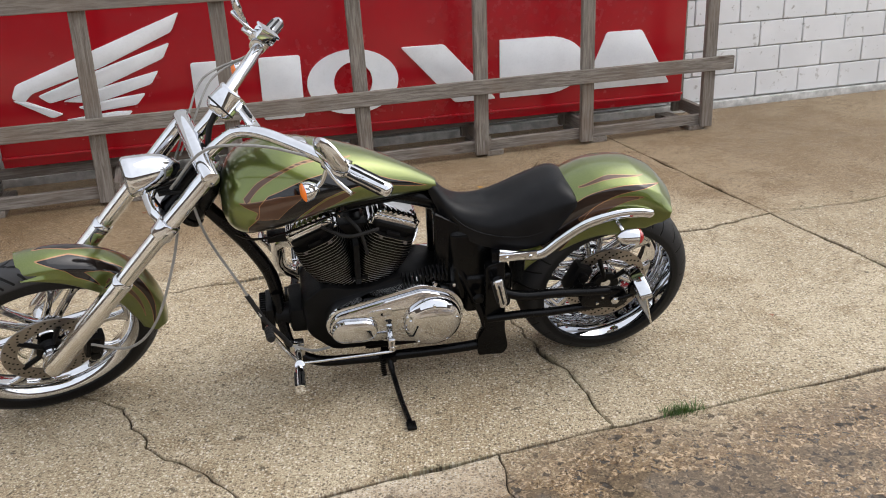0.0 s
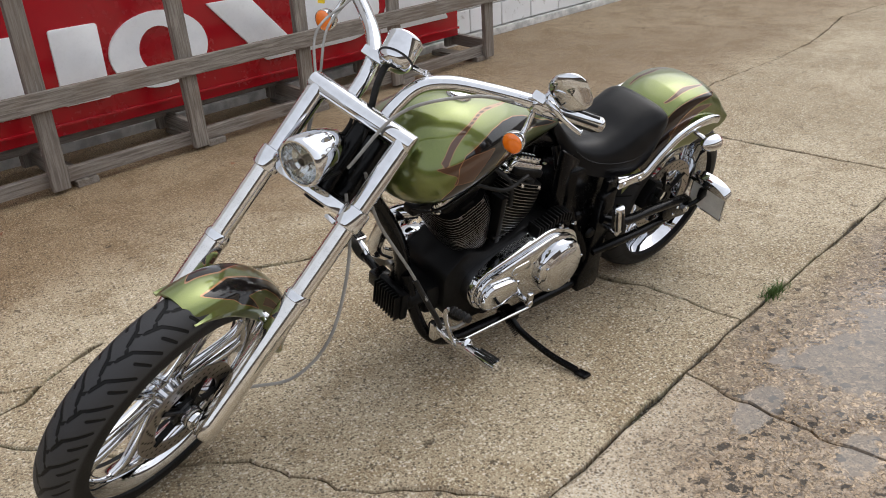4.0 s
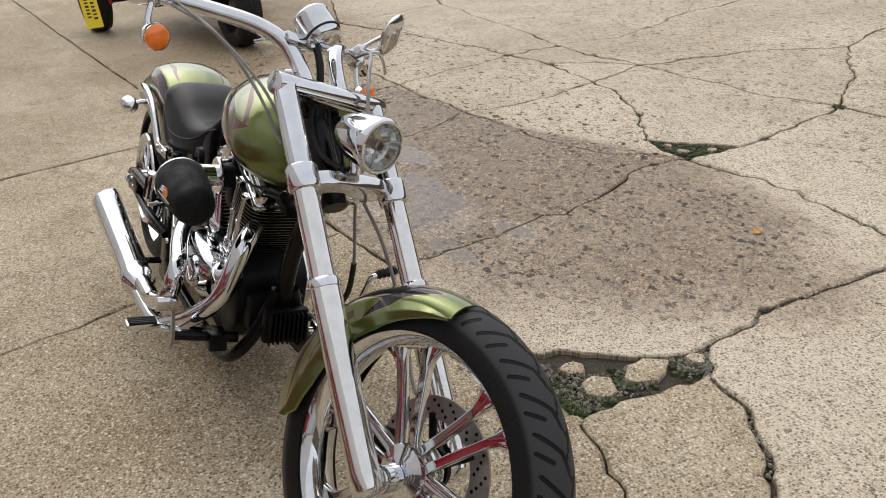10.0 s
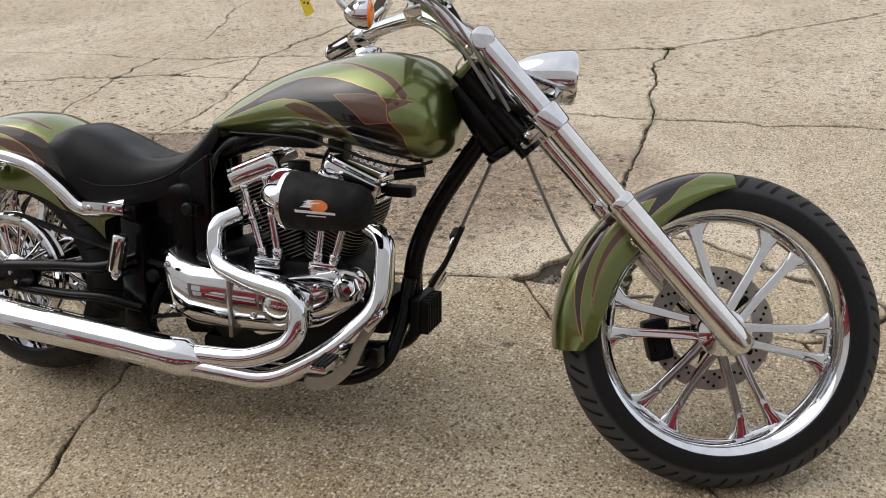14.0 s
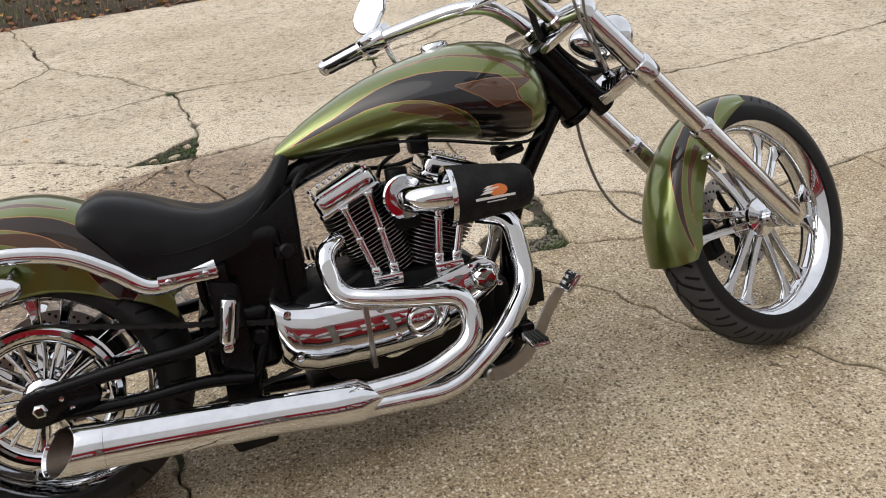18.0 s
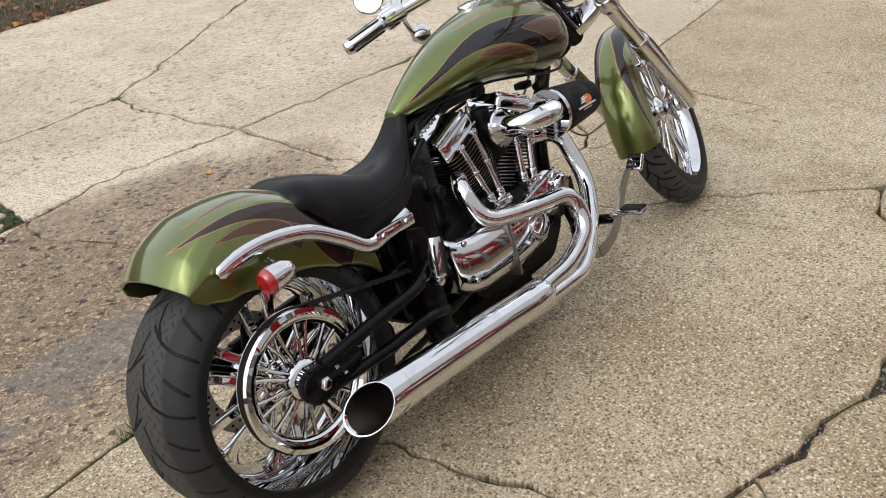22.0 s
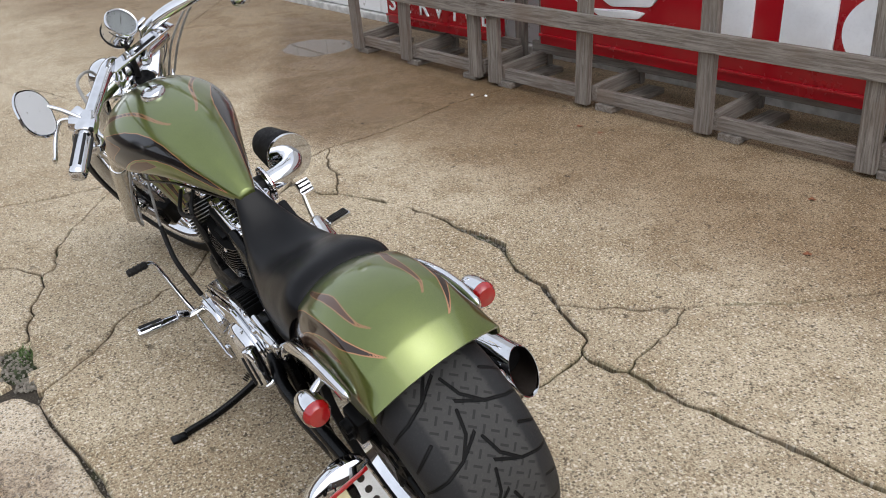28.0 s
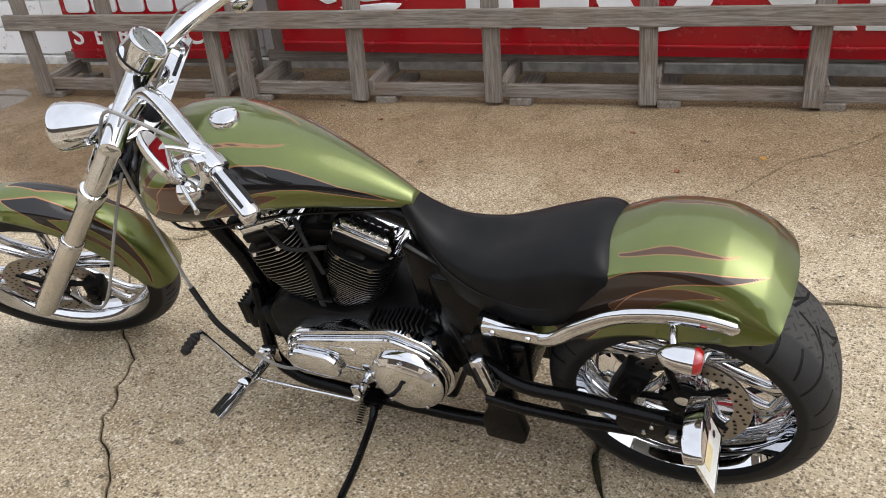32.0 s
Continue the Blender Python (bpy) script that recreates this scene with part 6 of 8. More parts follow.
# left side: primary cover
OUT = circles_hull([(0.642, -0.01, 0.118), (0.675, 0.035, 0.088), (0.925, -0.008, 0.073)])
primary = part("primary_cover", join(prism(OUT, 0.09, 0.152, 0.006), prism(circles_hull([(0.642, -0.012, 0.106), (0.675, 0.03, 0.078), (0.925, -0.01, 0.062)]), 0.15, 0.17, 0.012)), CHROME, bike, "polished chrome primary cover")
part("derby_cover", moved(lathe([(0.0001, 0.043), (0.03, 0.042), (0.055, 0.039), (0.074, 0.034), (0.084, 0.029), (0.09, 0.022), (0.094, 0.02), (0.098, 0.012), (0.099, -0.01)], 56), aim((0.64, 0.17, -0.016), (0, 1, 0))), CHROME, primary, "round polished derby cover")
part("front_lobe", prism(circles_hull([(0.875, -0.02, 0.047), (0.935, -0.016, 0.047)]), 0.165, 0.194, 0.016), CHROME, primary)
part("recess_plate", prism(circles_hull([(0.79, 0.042, 0.016), (0.84, 0.038, 0.016)]), 0.166, 0.173, 0.003), CHROME, primary)
for k in range(14):
    x = 0.56 + 0.032 * k
    z = 0.10 + 0.03 * math.sin(k * 0.35) - 0.0042 * k
    if k % 2 == 0:
        part("bolt", moved(lathe([(0.0001, 0.013), (0.006, 0.012), (0.008, 0.006), (0.008, 0)], 12), aim((x, 0.135, min(z, 0.125)), (0, 1, 0.3))), CHROME, primary)
for k in range(5):
    a = radians(72 * k + 20)
    part("bolt", moved(lathe([(0.0001, 0.003), (0.004, 0.003), (0.006, 0.001), (0.006, -0.002)], 10), aim((0.64 + 0.083 * math.cos(a), 0.2, -0.016 + 0.083 * math.sin(a)), (0, 1, 0))), CHROME, primary)
for k in range(12):
    part("case_rib", box((0.006, 0.05, 0.03), 0.002, (0.585 + 0.013 * k, 0.118, 0.135 + 0.012 * math.sin(k * 0.5))), CASE_BLACK, primary)
part("shift_shaft", join(rod((0.785, 0.17, -0.09), (0.785, 0.215, -0.09), 0.012, 14, 0.003), box((0.022, 0.014, 0.05), 0.004, (0.785, 0.205, -0.075))), CHROME, bike)
part("shift_rod", rod((0.785, 0.212, -0.1), (1.1, 0.205, -0.105), 0.005, 10), CHROME, bike, "thin chrome shift rod")

# oil filter, regulator and horn at the front of the engine
part("oil_filter", moved(lathe([(0.0001, 0.09), (0.03, 0.09), (0.038, 0.08), (0.038, 0.0), (0.0001, 0)], 28), aim((1.075, 0.03, -0.02), (1, 0, -0.1))), CASE_BLACK, bike)
reg = part("regulator", box((0.025, 0.12, 0.095), 0.006, (1.178, 0, -0.03)), CASE_BLACK, bike, "black finned voltage regulator")
for k in range(9):
    part("fin", box((0.028, 0.004, 0.085), 0.001, (1.198, -0.05 + 0.0125 * k, -0.03)), CASE_BLACK, reg)
part("engine_mount", join(box((0.07, 0.045, 0.028), 0.008, (1.12, 0, 0.28)), box((0.04, 0.045, 0.022), 0.006, (1.16, 0.0, 0.335)), rod((1.13, -0.07, 0.33), (1.2, -0.05, 0.34), 0.012, 12)), CASE_BLACK, bike)
hoses = [[(0.72, 0.02, 0.40), (0.64, -0.04, 0.37), (0.6, -0.06, 0.3)], [(0.9, 0.06, 0.37), (0.86, 0.1, 0.33), (0.84, 0.1, 0.24)], [(0.98, 0.08, 0.35), (0.9, 0.12, 0.33), (0.8, 0.11, 0.34)], [(0.65, -0.08, 0.05), (0.68, -0.13, 0.1), (0.74, -0.1, 0.12)]]
for h in hoses:
    part("hose", tube(spline(h, 6), 0.006, 10), RUBBER, bike)
part("coil_cover", join(box((0.16, 0.05, 0.05), 0.012, (0.82, 0.0, 0.4)), box((0.05, 0.05, 0.05), 0.012, (0.95, 0.01, 0.39))), PLASTIC, bike)
part("engine_plate", join(box((0.02, 0.05, 0.16), 0.005, (0.875, 0.08, 0.2)), box((0.055, 0.012, 0.008), 0.002, (0.87, 0.1, 0.145))), CASE_BLACK, bike)
part("ignition_switch", join(moved(lathe([(0.0001, 0.012), (0.012, 0.012), (0.018, 0.006), (0.018, -0.01)], 20), aim((0.575, -0.12, 0.215), (0, -1, 0.1))), box((0.05, 0.02, 0.03), 0.006, (0.575, -0.105, 0.21))), CASE_BLACK, bike)

# ---- front end ----
def f_part(name, geo, mat, label="", parent=None):
    return part(name, geo, mat, parent or bike, label, STEER)


HALF = 0.134
for s in (-1, 1):
    leg = f_part("fork_leg", lathe([(0.014, -0.028), (0.026, -0.022), (0.031, -0.012), (0.0315, 0.02), (0.0315, 0.385), (0.0275, 0.402), (0.0265, 0.41), (0.0265, 0.62)], 28), POLISHED, "satin polished fork leg")
    leg.data.transform(STEER @ Matrix.Translation((0, HALF * s, 0)) @ STEER.inverted())
    up = f_part("fork_tube", tube([(0, HALF * s, 0.6), (0, HALF * s, 0.83), (0, HALF * s * 0.985, 0.842), (0, HALF * s * 0.93, 0.85), (0, HALF * s * 0.9, 0.851)], [0.0265, 0.0265, 0.0262, 0.0255, 0.0245], 24), CHROME)
    f_part("clamp", lathe([(0.027, 0.598), (0.033, 0.6), (0.035, 0.605), (0.035, 0.648), (0.033, 0.653), (0.027, 0.655)], 28), CHROME, "chrome fork clamp", leg).data.transform(STEER @ Matrix.Translation((0, HALF * s, 0)) @ STEER.inverted())
    f_part("step_collar", lathe([(0.03, 0.382), (0.033, 0.385), (0.033, 0.398), (0.029, 0.405)], 28), CHROME, "", leg).data.transform(STEER @ Matrix.Translation((0, HALF * s, 0)) @ STEER.inverted())
    f_part("fender_bracket", join(rod((-0.005, (HALF - 0.02) * s, 0.29), (-0.02, 0.078 * s, 0.3), 0.011, 12, 0.003), moved(lathe([(0.0001, 0.01), (0.01, 0.009), (0.014, 0.004), (0.014, -0.02)], 16), aim((-0.02, 0.09 * s, 0.30), (0, s, 0))), rod((-0.02, 0.085 * s, 0.25), (-0.02, 0.085 * s, 0.31), 0.01, 12, 0.003)), CHROME)
f_part("top_bar", rod((0, -HALF - 0.026, 0.851), (0, HALF + 0.026, 0.851), 0.0265, 28, 0.005), CHROME, "chrome top bar joining the fork tubes")
f_part("lower_tree", join(prism(round_outline([(0.0, -HALF), (0.03, -0.08), (0.034, 0.0), (0.03, 0.08), (0.0, HALF), (-0.06, 0.06), (-0.085, 0.0), (-0.06, -0.06)], 0.02), 0.612, 0.645, 0.006, "xy")), CHROME, "chrome lower triple tree")
f_part("top_tree", prism(round_outline([(0.02, -HALF), (0.02, HALF), (-0.03, HALF * 0.8), (-0.085, 0.03), (-0.085, -0.03), (-0.03, -HALF * 0.8)], 0.02), 0.828, 0.848, 0.005, "xy"), CHROME, "chrome top triple tree")
f_part("steering_stem", rod((-0.06, 0, 0.6), (-0.06, 0, 0.85), 0.03, 20), FRAME_BLACK)
f_part("axle", join(rod((0, -0.128, 0), (0, 0.128, 0), 0.016, 20), rod((0, 0.055, 0), (0, 0.105, 0), 0.028, 24, 0.004), rod((0, -0.055, 0), (0, -0.105, 0), 0.028, 24, 0.004)), CHROME)
# headlamp
HEAD = Matrix.Translation((0.118, -0.004, 0.668)) @ Vector((0.73, 0.0, -0.683)).to_track_quat("Z", "Y").to_matrix().to_4x4()
head = part("headlamp", lathe([(0.0001, -0.05), (0.045, -0.05), (0.0535, -0.002), (0.0535, 0.006), (0.0585, 0.006), (0.0625, 0.0), (0.0625, -0.012), (0.0605, -0.03), (0.055, -0.07), (0.045, -0.105), (0.03, -0.135), (0.014, -0.152), (0.0001, -0.158)], 44), CHROME, bike, "chrome bullet headlamp", STEER @ HEAD)
part("reflector", lathe([(0.0001, -0.0465), (0.012, -0.0455), (0.031, -0.037), (0.0453, -0.02), (0.0532, 0.0), (0.052, 0.0), (0.044, -0.02), (0.03, -0.036), (0.012, -0.044), (0.0001, -0.045)], 22), REFLECTOR, head, "faceted metal reflector", STEER @ HEAD, sharp=6)
part("bulb_shield", join(lathe([(0.0001, -0.02), (0.0085, -0.019), (0.0095, -0.004), (0.0125, -0.005), (0.0125, -0.034), (0.0001, -0.034)], 20), *[rod((0.012 * math.cos(a), 0.012 * math.sin(a), -0.012), (0.05 * math.cos(a), 0.05 * math.sin(a), -0.004), 0.002, 6) for a in (0.4, 2.5, 4.6)]), STEEL, head, "", STEER @ HEAD)
lens = part("lens", lathe([(0.0001, 0.012), (0.02, 0.011), (0.04, 0.008), (0.0525, 0.003), (0.0525, 0.0), (0.04, 0.0045), (0.02, 0.0075), (0.0001, 0.0085)], 40), GLASS, head, "clear glass lens", STEER @ HEAD)
lens.visible_shadow = False
f_part("headlamp_mount", join(rod((0.02, 0.0, 0.645), (0.05, 0.0, 0.72), 0.014, 14, 0.003), box((0.03, 0.05, 0.03), 0.006, (0.045, 0, 0.71))), CHROME, "", head)
# handlebars
BAR = {}
for s in (-1, 1):
    line = spline([(-0.01, 0.052 * s, 0.85), (-0.018, 0.056 * s, 0.92), (-0.028, 0.075 * s, 0.985), (-0.055, 0.125 * s, 1.035), (-0.105, 0.205 * s, 1.08), (-0.155, 0.285 * s, 1.118), (-0.185, 0.335 * s, 1.138), (-0.258, 0.435 * s, 1.178)], 7)
    BAR[s] = line
    bar = f_part("handlebar", tube(line, 0.0192, 18), CHROME, "chrome handlebar")
    f_part("riser_clamp", lathe([(0.02, 0.85), (0.026, 0.853), (0.026, 0.87), (0.022, 0.875)], 24), CHROME, "", bar).data.transform(STEER @ Matrix.Translation((-0.011, 0.052 * s, 0)) @ STEER.inverted())
    g0, g1 = Vector((-0.195, 0.349 * s, 1.1435)), Vector((-0.268, 0.449 * s, 1.1835))
    way = (g1 - g0).normalized()
    grip = f_part("grip", rod(g0, g1, 0.0212, 24, 0.004), CHROME, "chrome grip with black rubber bands", bar)
    side_a = way.cross(Vector((0, 0, 1))).normalized()
    side_b = way.cross(side_a)
    for a in (0.3, 1.35, 2.4, 3.45, 4.5, 5.55):
        f_part("rubber_band", tube([g0 + way * 0.012 + (side_a * math.cos(a) + side_b * math.sin(a)) * 0.0212, g1 - way * 0.012 + (side_a * math.cos(a) + side_b * math.sin(a)) * 0.0212], 0.004, 8), RUBBER, "", grip)
    f_part("grip_end", moved(lathe([(0.0001, 0.014), (0.014, 0.012), (0.021, 0.005), (0.022, -0.003), (0.019, -0.006)], 24), aim(g1, way)), CHROME, "", grip)
    # control housing, reservoir, lever
    hc = g0 - way * 0.022
    house = f_part("switch_housing", join(moved(box((0.05, 0.05, 0.048), 0.012), aim(hc, way)), moved(box((0.034, 0.03, 0.04), 0.008), aim(hc + Vector((0.03, 0, 0.004)), way)), rod(hc - way * 0.05, hc + way * 0.024, 0.028, 20, 0.006)), CHROME, "chrome switch housing", bar)
    f_part("switches", join(moved(box((0.012, 0.012, 0.01), 0.003), aim(hc + Vector((-0.02, 0, 0.024)), way)), moved(box((0.012, 0.012, 0.01), 0.003), aim(hc + Vector((-0.024, 0.01 * s, 0.006)), way))), PLASTIC, "", house)
    l0 = hc + Vector((0.042, -0.005 * s, 0.0))
    lever = f_part("lever", tube(spline([l0, l0 + way * 0.035 + Vector((0.042, 0, -0.014)), l0 + way * 0.085 + Vector((0.05, 0, -0.04)), l0 + way * 0.135 + Vector((0.045, 0, -0.056)), l0 + way * 0.15 + Vector((0.046, 0, -0.058))], 6), [0.008] * 10 + [0.0065] * 12 + [0.0085, 0.0085, 0.004], 12, flat=0.7), CHROME, "polished hand lever", bar)
    if s < 0:
        f_part("reservoir", moved(join(box((0.07, 0.045, 0.034), 0.008), box((0.074, 0.05, 0.01), 0.003, (0, 0, 0.02))), Matrix.Translation(hc + Vector((0.026, 0.03, 0.03)))), CHROME, "chrome brake reservoir", bar)
    else:
        f_part("clutch_perch", moved(box((0.05, 0.04, 0.026), 0.008), Matrix.Translation(hc + Vector((0.034, -0.02, 0.0)))), CHROME, "", bar)
    # turn signal: amber lens facing forward
    ic = Vector((-0.163, 0.316 * s - 0.002, 1.01))
    fw = Vector((0.73, 0, -0.683))
    sig = f_part("turn_signal", moved(lathe([(0.03, 0.006), (0.0305, 0.0), (0.028, -0.016), (0.02, -0.032), (0.008, -0.042), (0.0001, -0.044)], 32), aim(ic, fw)), CHROME, "round turn signal with amber lens")
    f_part("lens", moved(lathe([(0.0001, 0.016), (0.012, 0.015), (0.022, 0.0115), (0.028, 0.007), (0.0295, 0.002)], 32), aim(ic, fw)), AMBER, "ribbed amber lens", sig)
    f_part("stalk", tube(spline([ic - fw * 0.02, ic - fw * 0.03 + Vector((0, 0, 0.03)), hc - way * 0.03 + Vector((0, 0, -0.015))], 5), 0.0075, 10), CHROME, "", sig)

# mirror on the left grip, its glass towards the rider
TO_FORK = STEER.to_3x3().inverted()
mir_c = Vector((-0.085, 0.383, 1.180))
face = (TO_FORK @ Vector((-0.715, -0.596, 0.358))).normalized()
MIR = aim(mir_c, face) @ pose(0, 0, 0, 0, 0, -72)
shape = round_outline([(-0.05, -0.026), (-0.028, -0.042), (0.035, -0.04), (0.058, -0.012), (0.05, 0.03), (0.02, 0.044), (-0.035, 0.036), (-0.055, 0.01)], 0.02, 5)
shape = [(-1.15 * y, 1.15 * x) for x, y in shape]
back = [(x * 0.55, y * 0.55) for x, y in shape]
n_sh = len(shape)
shell = ([(x, y, 0.0) for x, y in shape] + [(x * 1.03, y * 1.03, -0.006) for x, y in shape] + [(x * 0.9, y * 0.9, -0.016) for x, y in shape] + [(x, y, -0.024) for x, y in back],
         [(j * n_sh + k, j * n_sh + (k + 1) % n_sh, (j + 1) * n_sh + (k + 1) % n_sh, (j + 1) * n_sh + k) for j in range(3) for k in range(n_sh)] + [tuple(3 * n_sh + k for k in range(n_sh))])
mirror = f_part("mirror", moved(shell, MIR), CHROME, "chrome teardrop mirror")
f_part("mirror_glass", moved(([(x * 0.94, y * 0.94, 0.0012) for x, y in shape], [tuple(range(n_sh))]), MIR), MIRROR, "mirror glass", mirror)
f_part("mirror_stem", tube(spline([mir_c - face * 0.02, mir_c + Vector((0.03, -0.02, -0.02)), Vector((-0.1, 0.335, 1.155)), Vector((-0.158, 0.318, 1.15))], 6), 0.006, 10), CHROME, "", mirror)
# a second mirror folded down on the right
mir_r = Vector((-0.085, -0.383, 1.180))
face_r = (TO_FORK @ Vector((-0.95, -0.1, 0.28))).normalized()
MIR2 = aim(mir_r, face_r)
mirror2 = f_part("mirror", moved(shell, MIR2), CHROME, "chrome teardrop mirror")
f_part("mirror_glass", moved(([(x * 0.94, y * 0.94, 0.0012) for x, y in shape], [tuple(range(n_sh))]), MIR2), MIRROR, "mirror glass", mirror2)
f_part("mirror_stem", tube(spline([mir_r - face_r * 0.02, mir_r + Vector((0.03, 0.02, -0.02)), Vector((-0.1, -0.335, 1.155)), Vector((-0.158, -0.318, 1.15))], 6), 0.006, 10), CHROME, "", mirror2)

# speedometer on its bracket
SPD = Matrix.Translation((0.012, -0.004, 1.025)) @ (TO_FORK @ Vector((-0.74, -0.33, 0.58))).to_track_quat("Z", "Y").to_matrix().to_4x4()
speedo = part("speedometer", lathe([(0.0001, 0.023), (0.0395, 0.023), (0.0395, 0.034), (0.043, 0.036), (0.046, 0.032), (0.046, 0.026), (0.0445, 0.024), (0.0445, -0.021), (0.0001, -0.021)], 44), CHROME, bike, "chrome speedometer with a pale dial", STEER @ SPD)
part("back_cup", lathe([(0.0435, -0.0265), (0.041, -0.036), (0.033, -0.045), (0.02, -0.049), (0.0001, -0.05)], 40), CHROME, speedo, "chrome rounded back", STEER @ SPD)
part("gasket", lathe([(0.0001, -0.0215), (0.0462, -0.0215), (0.0468, -0.023), (0.0462, -0.0262), (0.0001, -0.0262)], 44), RUBBER, speedo, "", STEER @ SPD)
part("dial", lathe([(0.0001, 0.026), (0.04, 0.026)], 40), DIAL, speedo, "grey dial", STEER @ SPD)
part("needle", join(box((0.026, 0.002, 0.001), 0, (0.01, 0, 0.0284)), *[moved(box((0.005, 0.0015, 0.0008), 0, (0.033, 0, 0.0276)), pose(0, 0, 0, 0, 0, 30 * k)) for k in range(11)]), DARK_INK, speedo, "", STEER @ SPD)
glass = part("glass", lathe([(0.0001, 0.0345), (0.0395, 0.0345), (0.0395, 0.033), (0.0001, 0.033)], 40), GLASS, speedo, "", STEER @ SPD)
glass.visible_shadow = False
f_part("speedometer_bracket", join(moved(box((0.012, 0.09, 0.024), 0.004), Matrix.Translation((0.0, -0.05, 0.985)) @ pose(0, 0, 0, 0, 0, 0)), box((0.008, 0.03, 0.1), 0.003, (-0.02, -0.062, 0.955)), rod((0.0, -0.018, 0.97), (0.006, -0.018, 1.0), 0.012, 12)), CHROME, "", speedo)
# polished strap between the two bars, with a strip of dark lamps and two bolts
up_f = (TO_FORK @ Vector((-0.35, 0.0, 1.0))).normalized()
along_f = Vector((0, 1, 0))
along_f = (along_f - up_f * along_f.dot(up_f)).normalized()
across_f = up_f.cross(along_f)
STRAP = Matrix.Translation((-0.066, 0.0, 1.018)) @ Matrix((along_f, across_f, up_f)).transposed().to_4x4()
f_part("gauge_strap", moved(prism(round_outline([(-0.118, -0.022), (0.118, -0.022), (0.118, 0.018), (-0.118, 0.018)], 0.004, 3), -0.003, 0.003, 0.001, "xy"), STRAP), CHROME, "polished chrome strap", speedo)
f_part("lamp_strip", moved(join(box((0.078, 0.009, 0.002), 0.0008, (-0.012, 0.006, 0.0042)), *[box((0.008, 0.006, 0.002), 0.0008, (-0.04 + 0.014 * k, 0.006, 0.0056)) for k in range(5)]), STRAP), PLASTIC, "dark strip of indicator lamps", speedo)
for at in (-0.07, 0.05):
    f_part("bolt", moved(lathe([(0.0001, 0.009), (0.005, 0.008), (0.0065, 0.005), (0.0065, 0.003)], 12), STRAP @ Matrix.Translation((at, 0.004, 0.0))), CHROME, "", speedo)
f_part("speedometer_cable", tube(spline([(0.01, -0.02, 1.0), (0.0, -0.01, 0.93), (-0.03, 0.0, 0.87), (-0.05, 0.01, 0.8)], 6), 0.009, 10), RUBBER, "", speedo)


# front fender
def front_fender_geo(na=150, nw=80):
    rows = []
    for i in range(na + 1):
        deg = 47 + 98 * i / na
        a = radians(deg)
        r = float(np.interp(deg, (47, 60, 100, 130, 145), (0.368, 0.374, 0.381, 0.386, 0.388)))
        skirt = float(np.interp(deg, (47, 60, 80, 100, 125, 140, 145), (0.028, 0.055, 0.085, 0.1, 0.105, 0.09, 0.06)))
        w = float(np.interp(deg, (47, 70, 110, 145), (0.066, 0.072, 0.078, 0.08)))
        row = []
        for k in range(nw + 1):
            t = 2 * k / nw - 1
            u = abs(t)
            if u < 0.5:
                y, drop = w * 0.86 * math.sin(u / 0.5 * math.pi / 2 * 0.95), 0.03 * (1 - math.cos(u / 0.5 * math.pi / 2))
            else:
                v = (u - 0.5) / 0.5
                y, drop = w * (0.86 + 0.14 * min(1, v * 1.8)), 0.03 + (skirt - 0.03) * v if skirt > 0.03 else skirt
            row.append(((r - drop) * math.cos(a), y * (1 if t > 0 else -1), (r - drop) * math.sin(a)))
        rows.append(row)
    ring = [row + [(p[0] * 0.985, p[1] * 0.955, p[2] * 0.985) for p in row[::-1]] for row in rows]
    return skin(ring, True, True)


INV = STEER.inverted()


def front_where(p):
    q = INV @ p
    return math.degrees(math.atan2(q.z, q.x)) / 100, math.hypot(q.x, q.z) + 0.35 * max(0.0, 0.066 - abs(q.y)) * 0.5


FF_DARK = [[(0.55, 0.376), (0.68, 0.35), (0.73, 0.332), (0.88, 0.315), (0.77, 0.35), (0.84, 0.36), (1.05, 0.372), (0.9, 0.381), (0.7, 0.385)], tongue([(1.42, 0.325), (1.22, 0.35), (1.05, 0.366), (0.9, 0.372)], [0.003, 0.018, 0.026, 0.02])]
FF_LICK = [tongue([(1.3, 0.31), (1.08, 0.33), (0.9, 0.335)], [0.002, 0.012, 0.02])]
painted(f_part("front_fender", front_fender_geo(), PAINT, "green metallic front fender with dark flames"), FF_DARK, FF_LICK, front_where, 0.6, 1.3)

# cables
CAB = [
    ("cable", [(-0.14, 0.27, 1.1), (-0.02, 0.2, 1.03), (0.04, 0.1, 0.9), (0.02, 0.06, 0.72)], 0.0045, CABLE),
    ("cable", [(-0.14, -0.28, 1.09), (-0.06, -0.24, 0.98), (-0.05, -0.17, 0.86), (-0.06, -0.12, 0.74)], 0.0036, CABLE),
    ("cable", [(-0.13, -0.27, 1.09), (-0.04, -0.25, 0.96), (-0.03, -0.16, 0.84), (-0.05, -0.1, 0.7)], 0.0036, CABLE),
]
for nm, pts, r, mat in CAB:
    f_part(nm, tube(spline(pts, 8), r, 8), mat)
f_part("wiring", join(*[tube(spline([(0.01, -0.03 + 0.012 * k, 0.66), (-0.035 - 0.006 * k, -0.035 + 0.014 * k, 0.72), (-0.045, -0.03 + 0.013 * k, 0.8), (-0.03, -0.03 + 0.012 * k, 0.835)], 5), 0.005, 8) for k in range(5)]), RUBBER, "black wiring behind the headlamp")
part("clutch_cable", join(tube(spline([(1.36, 0.06, 0.5), (1.33, 0.085, 0.36), (1.25, 0.14, 0.2), (1.2, 0.17, 0.09)], 8), 0.0045, 8), tube(spline([(1.12, 0.16, -0.06), (1.05, 0.155, -0.1), (0.99, 0.15, -0.1)], 6), 0.0045, 8)), CABLE, bike)
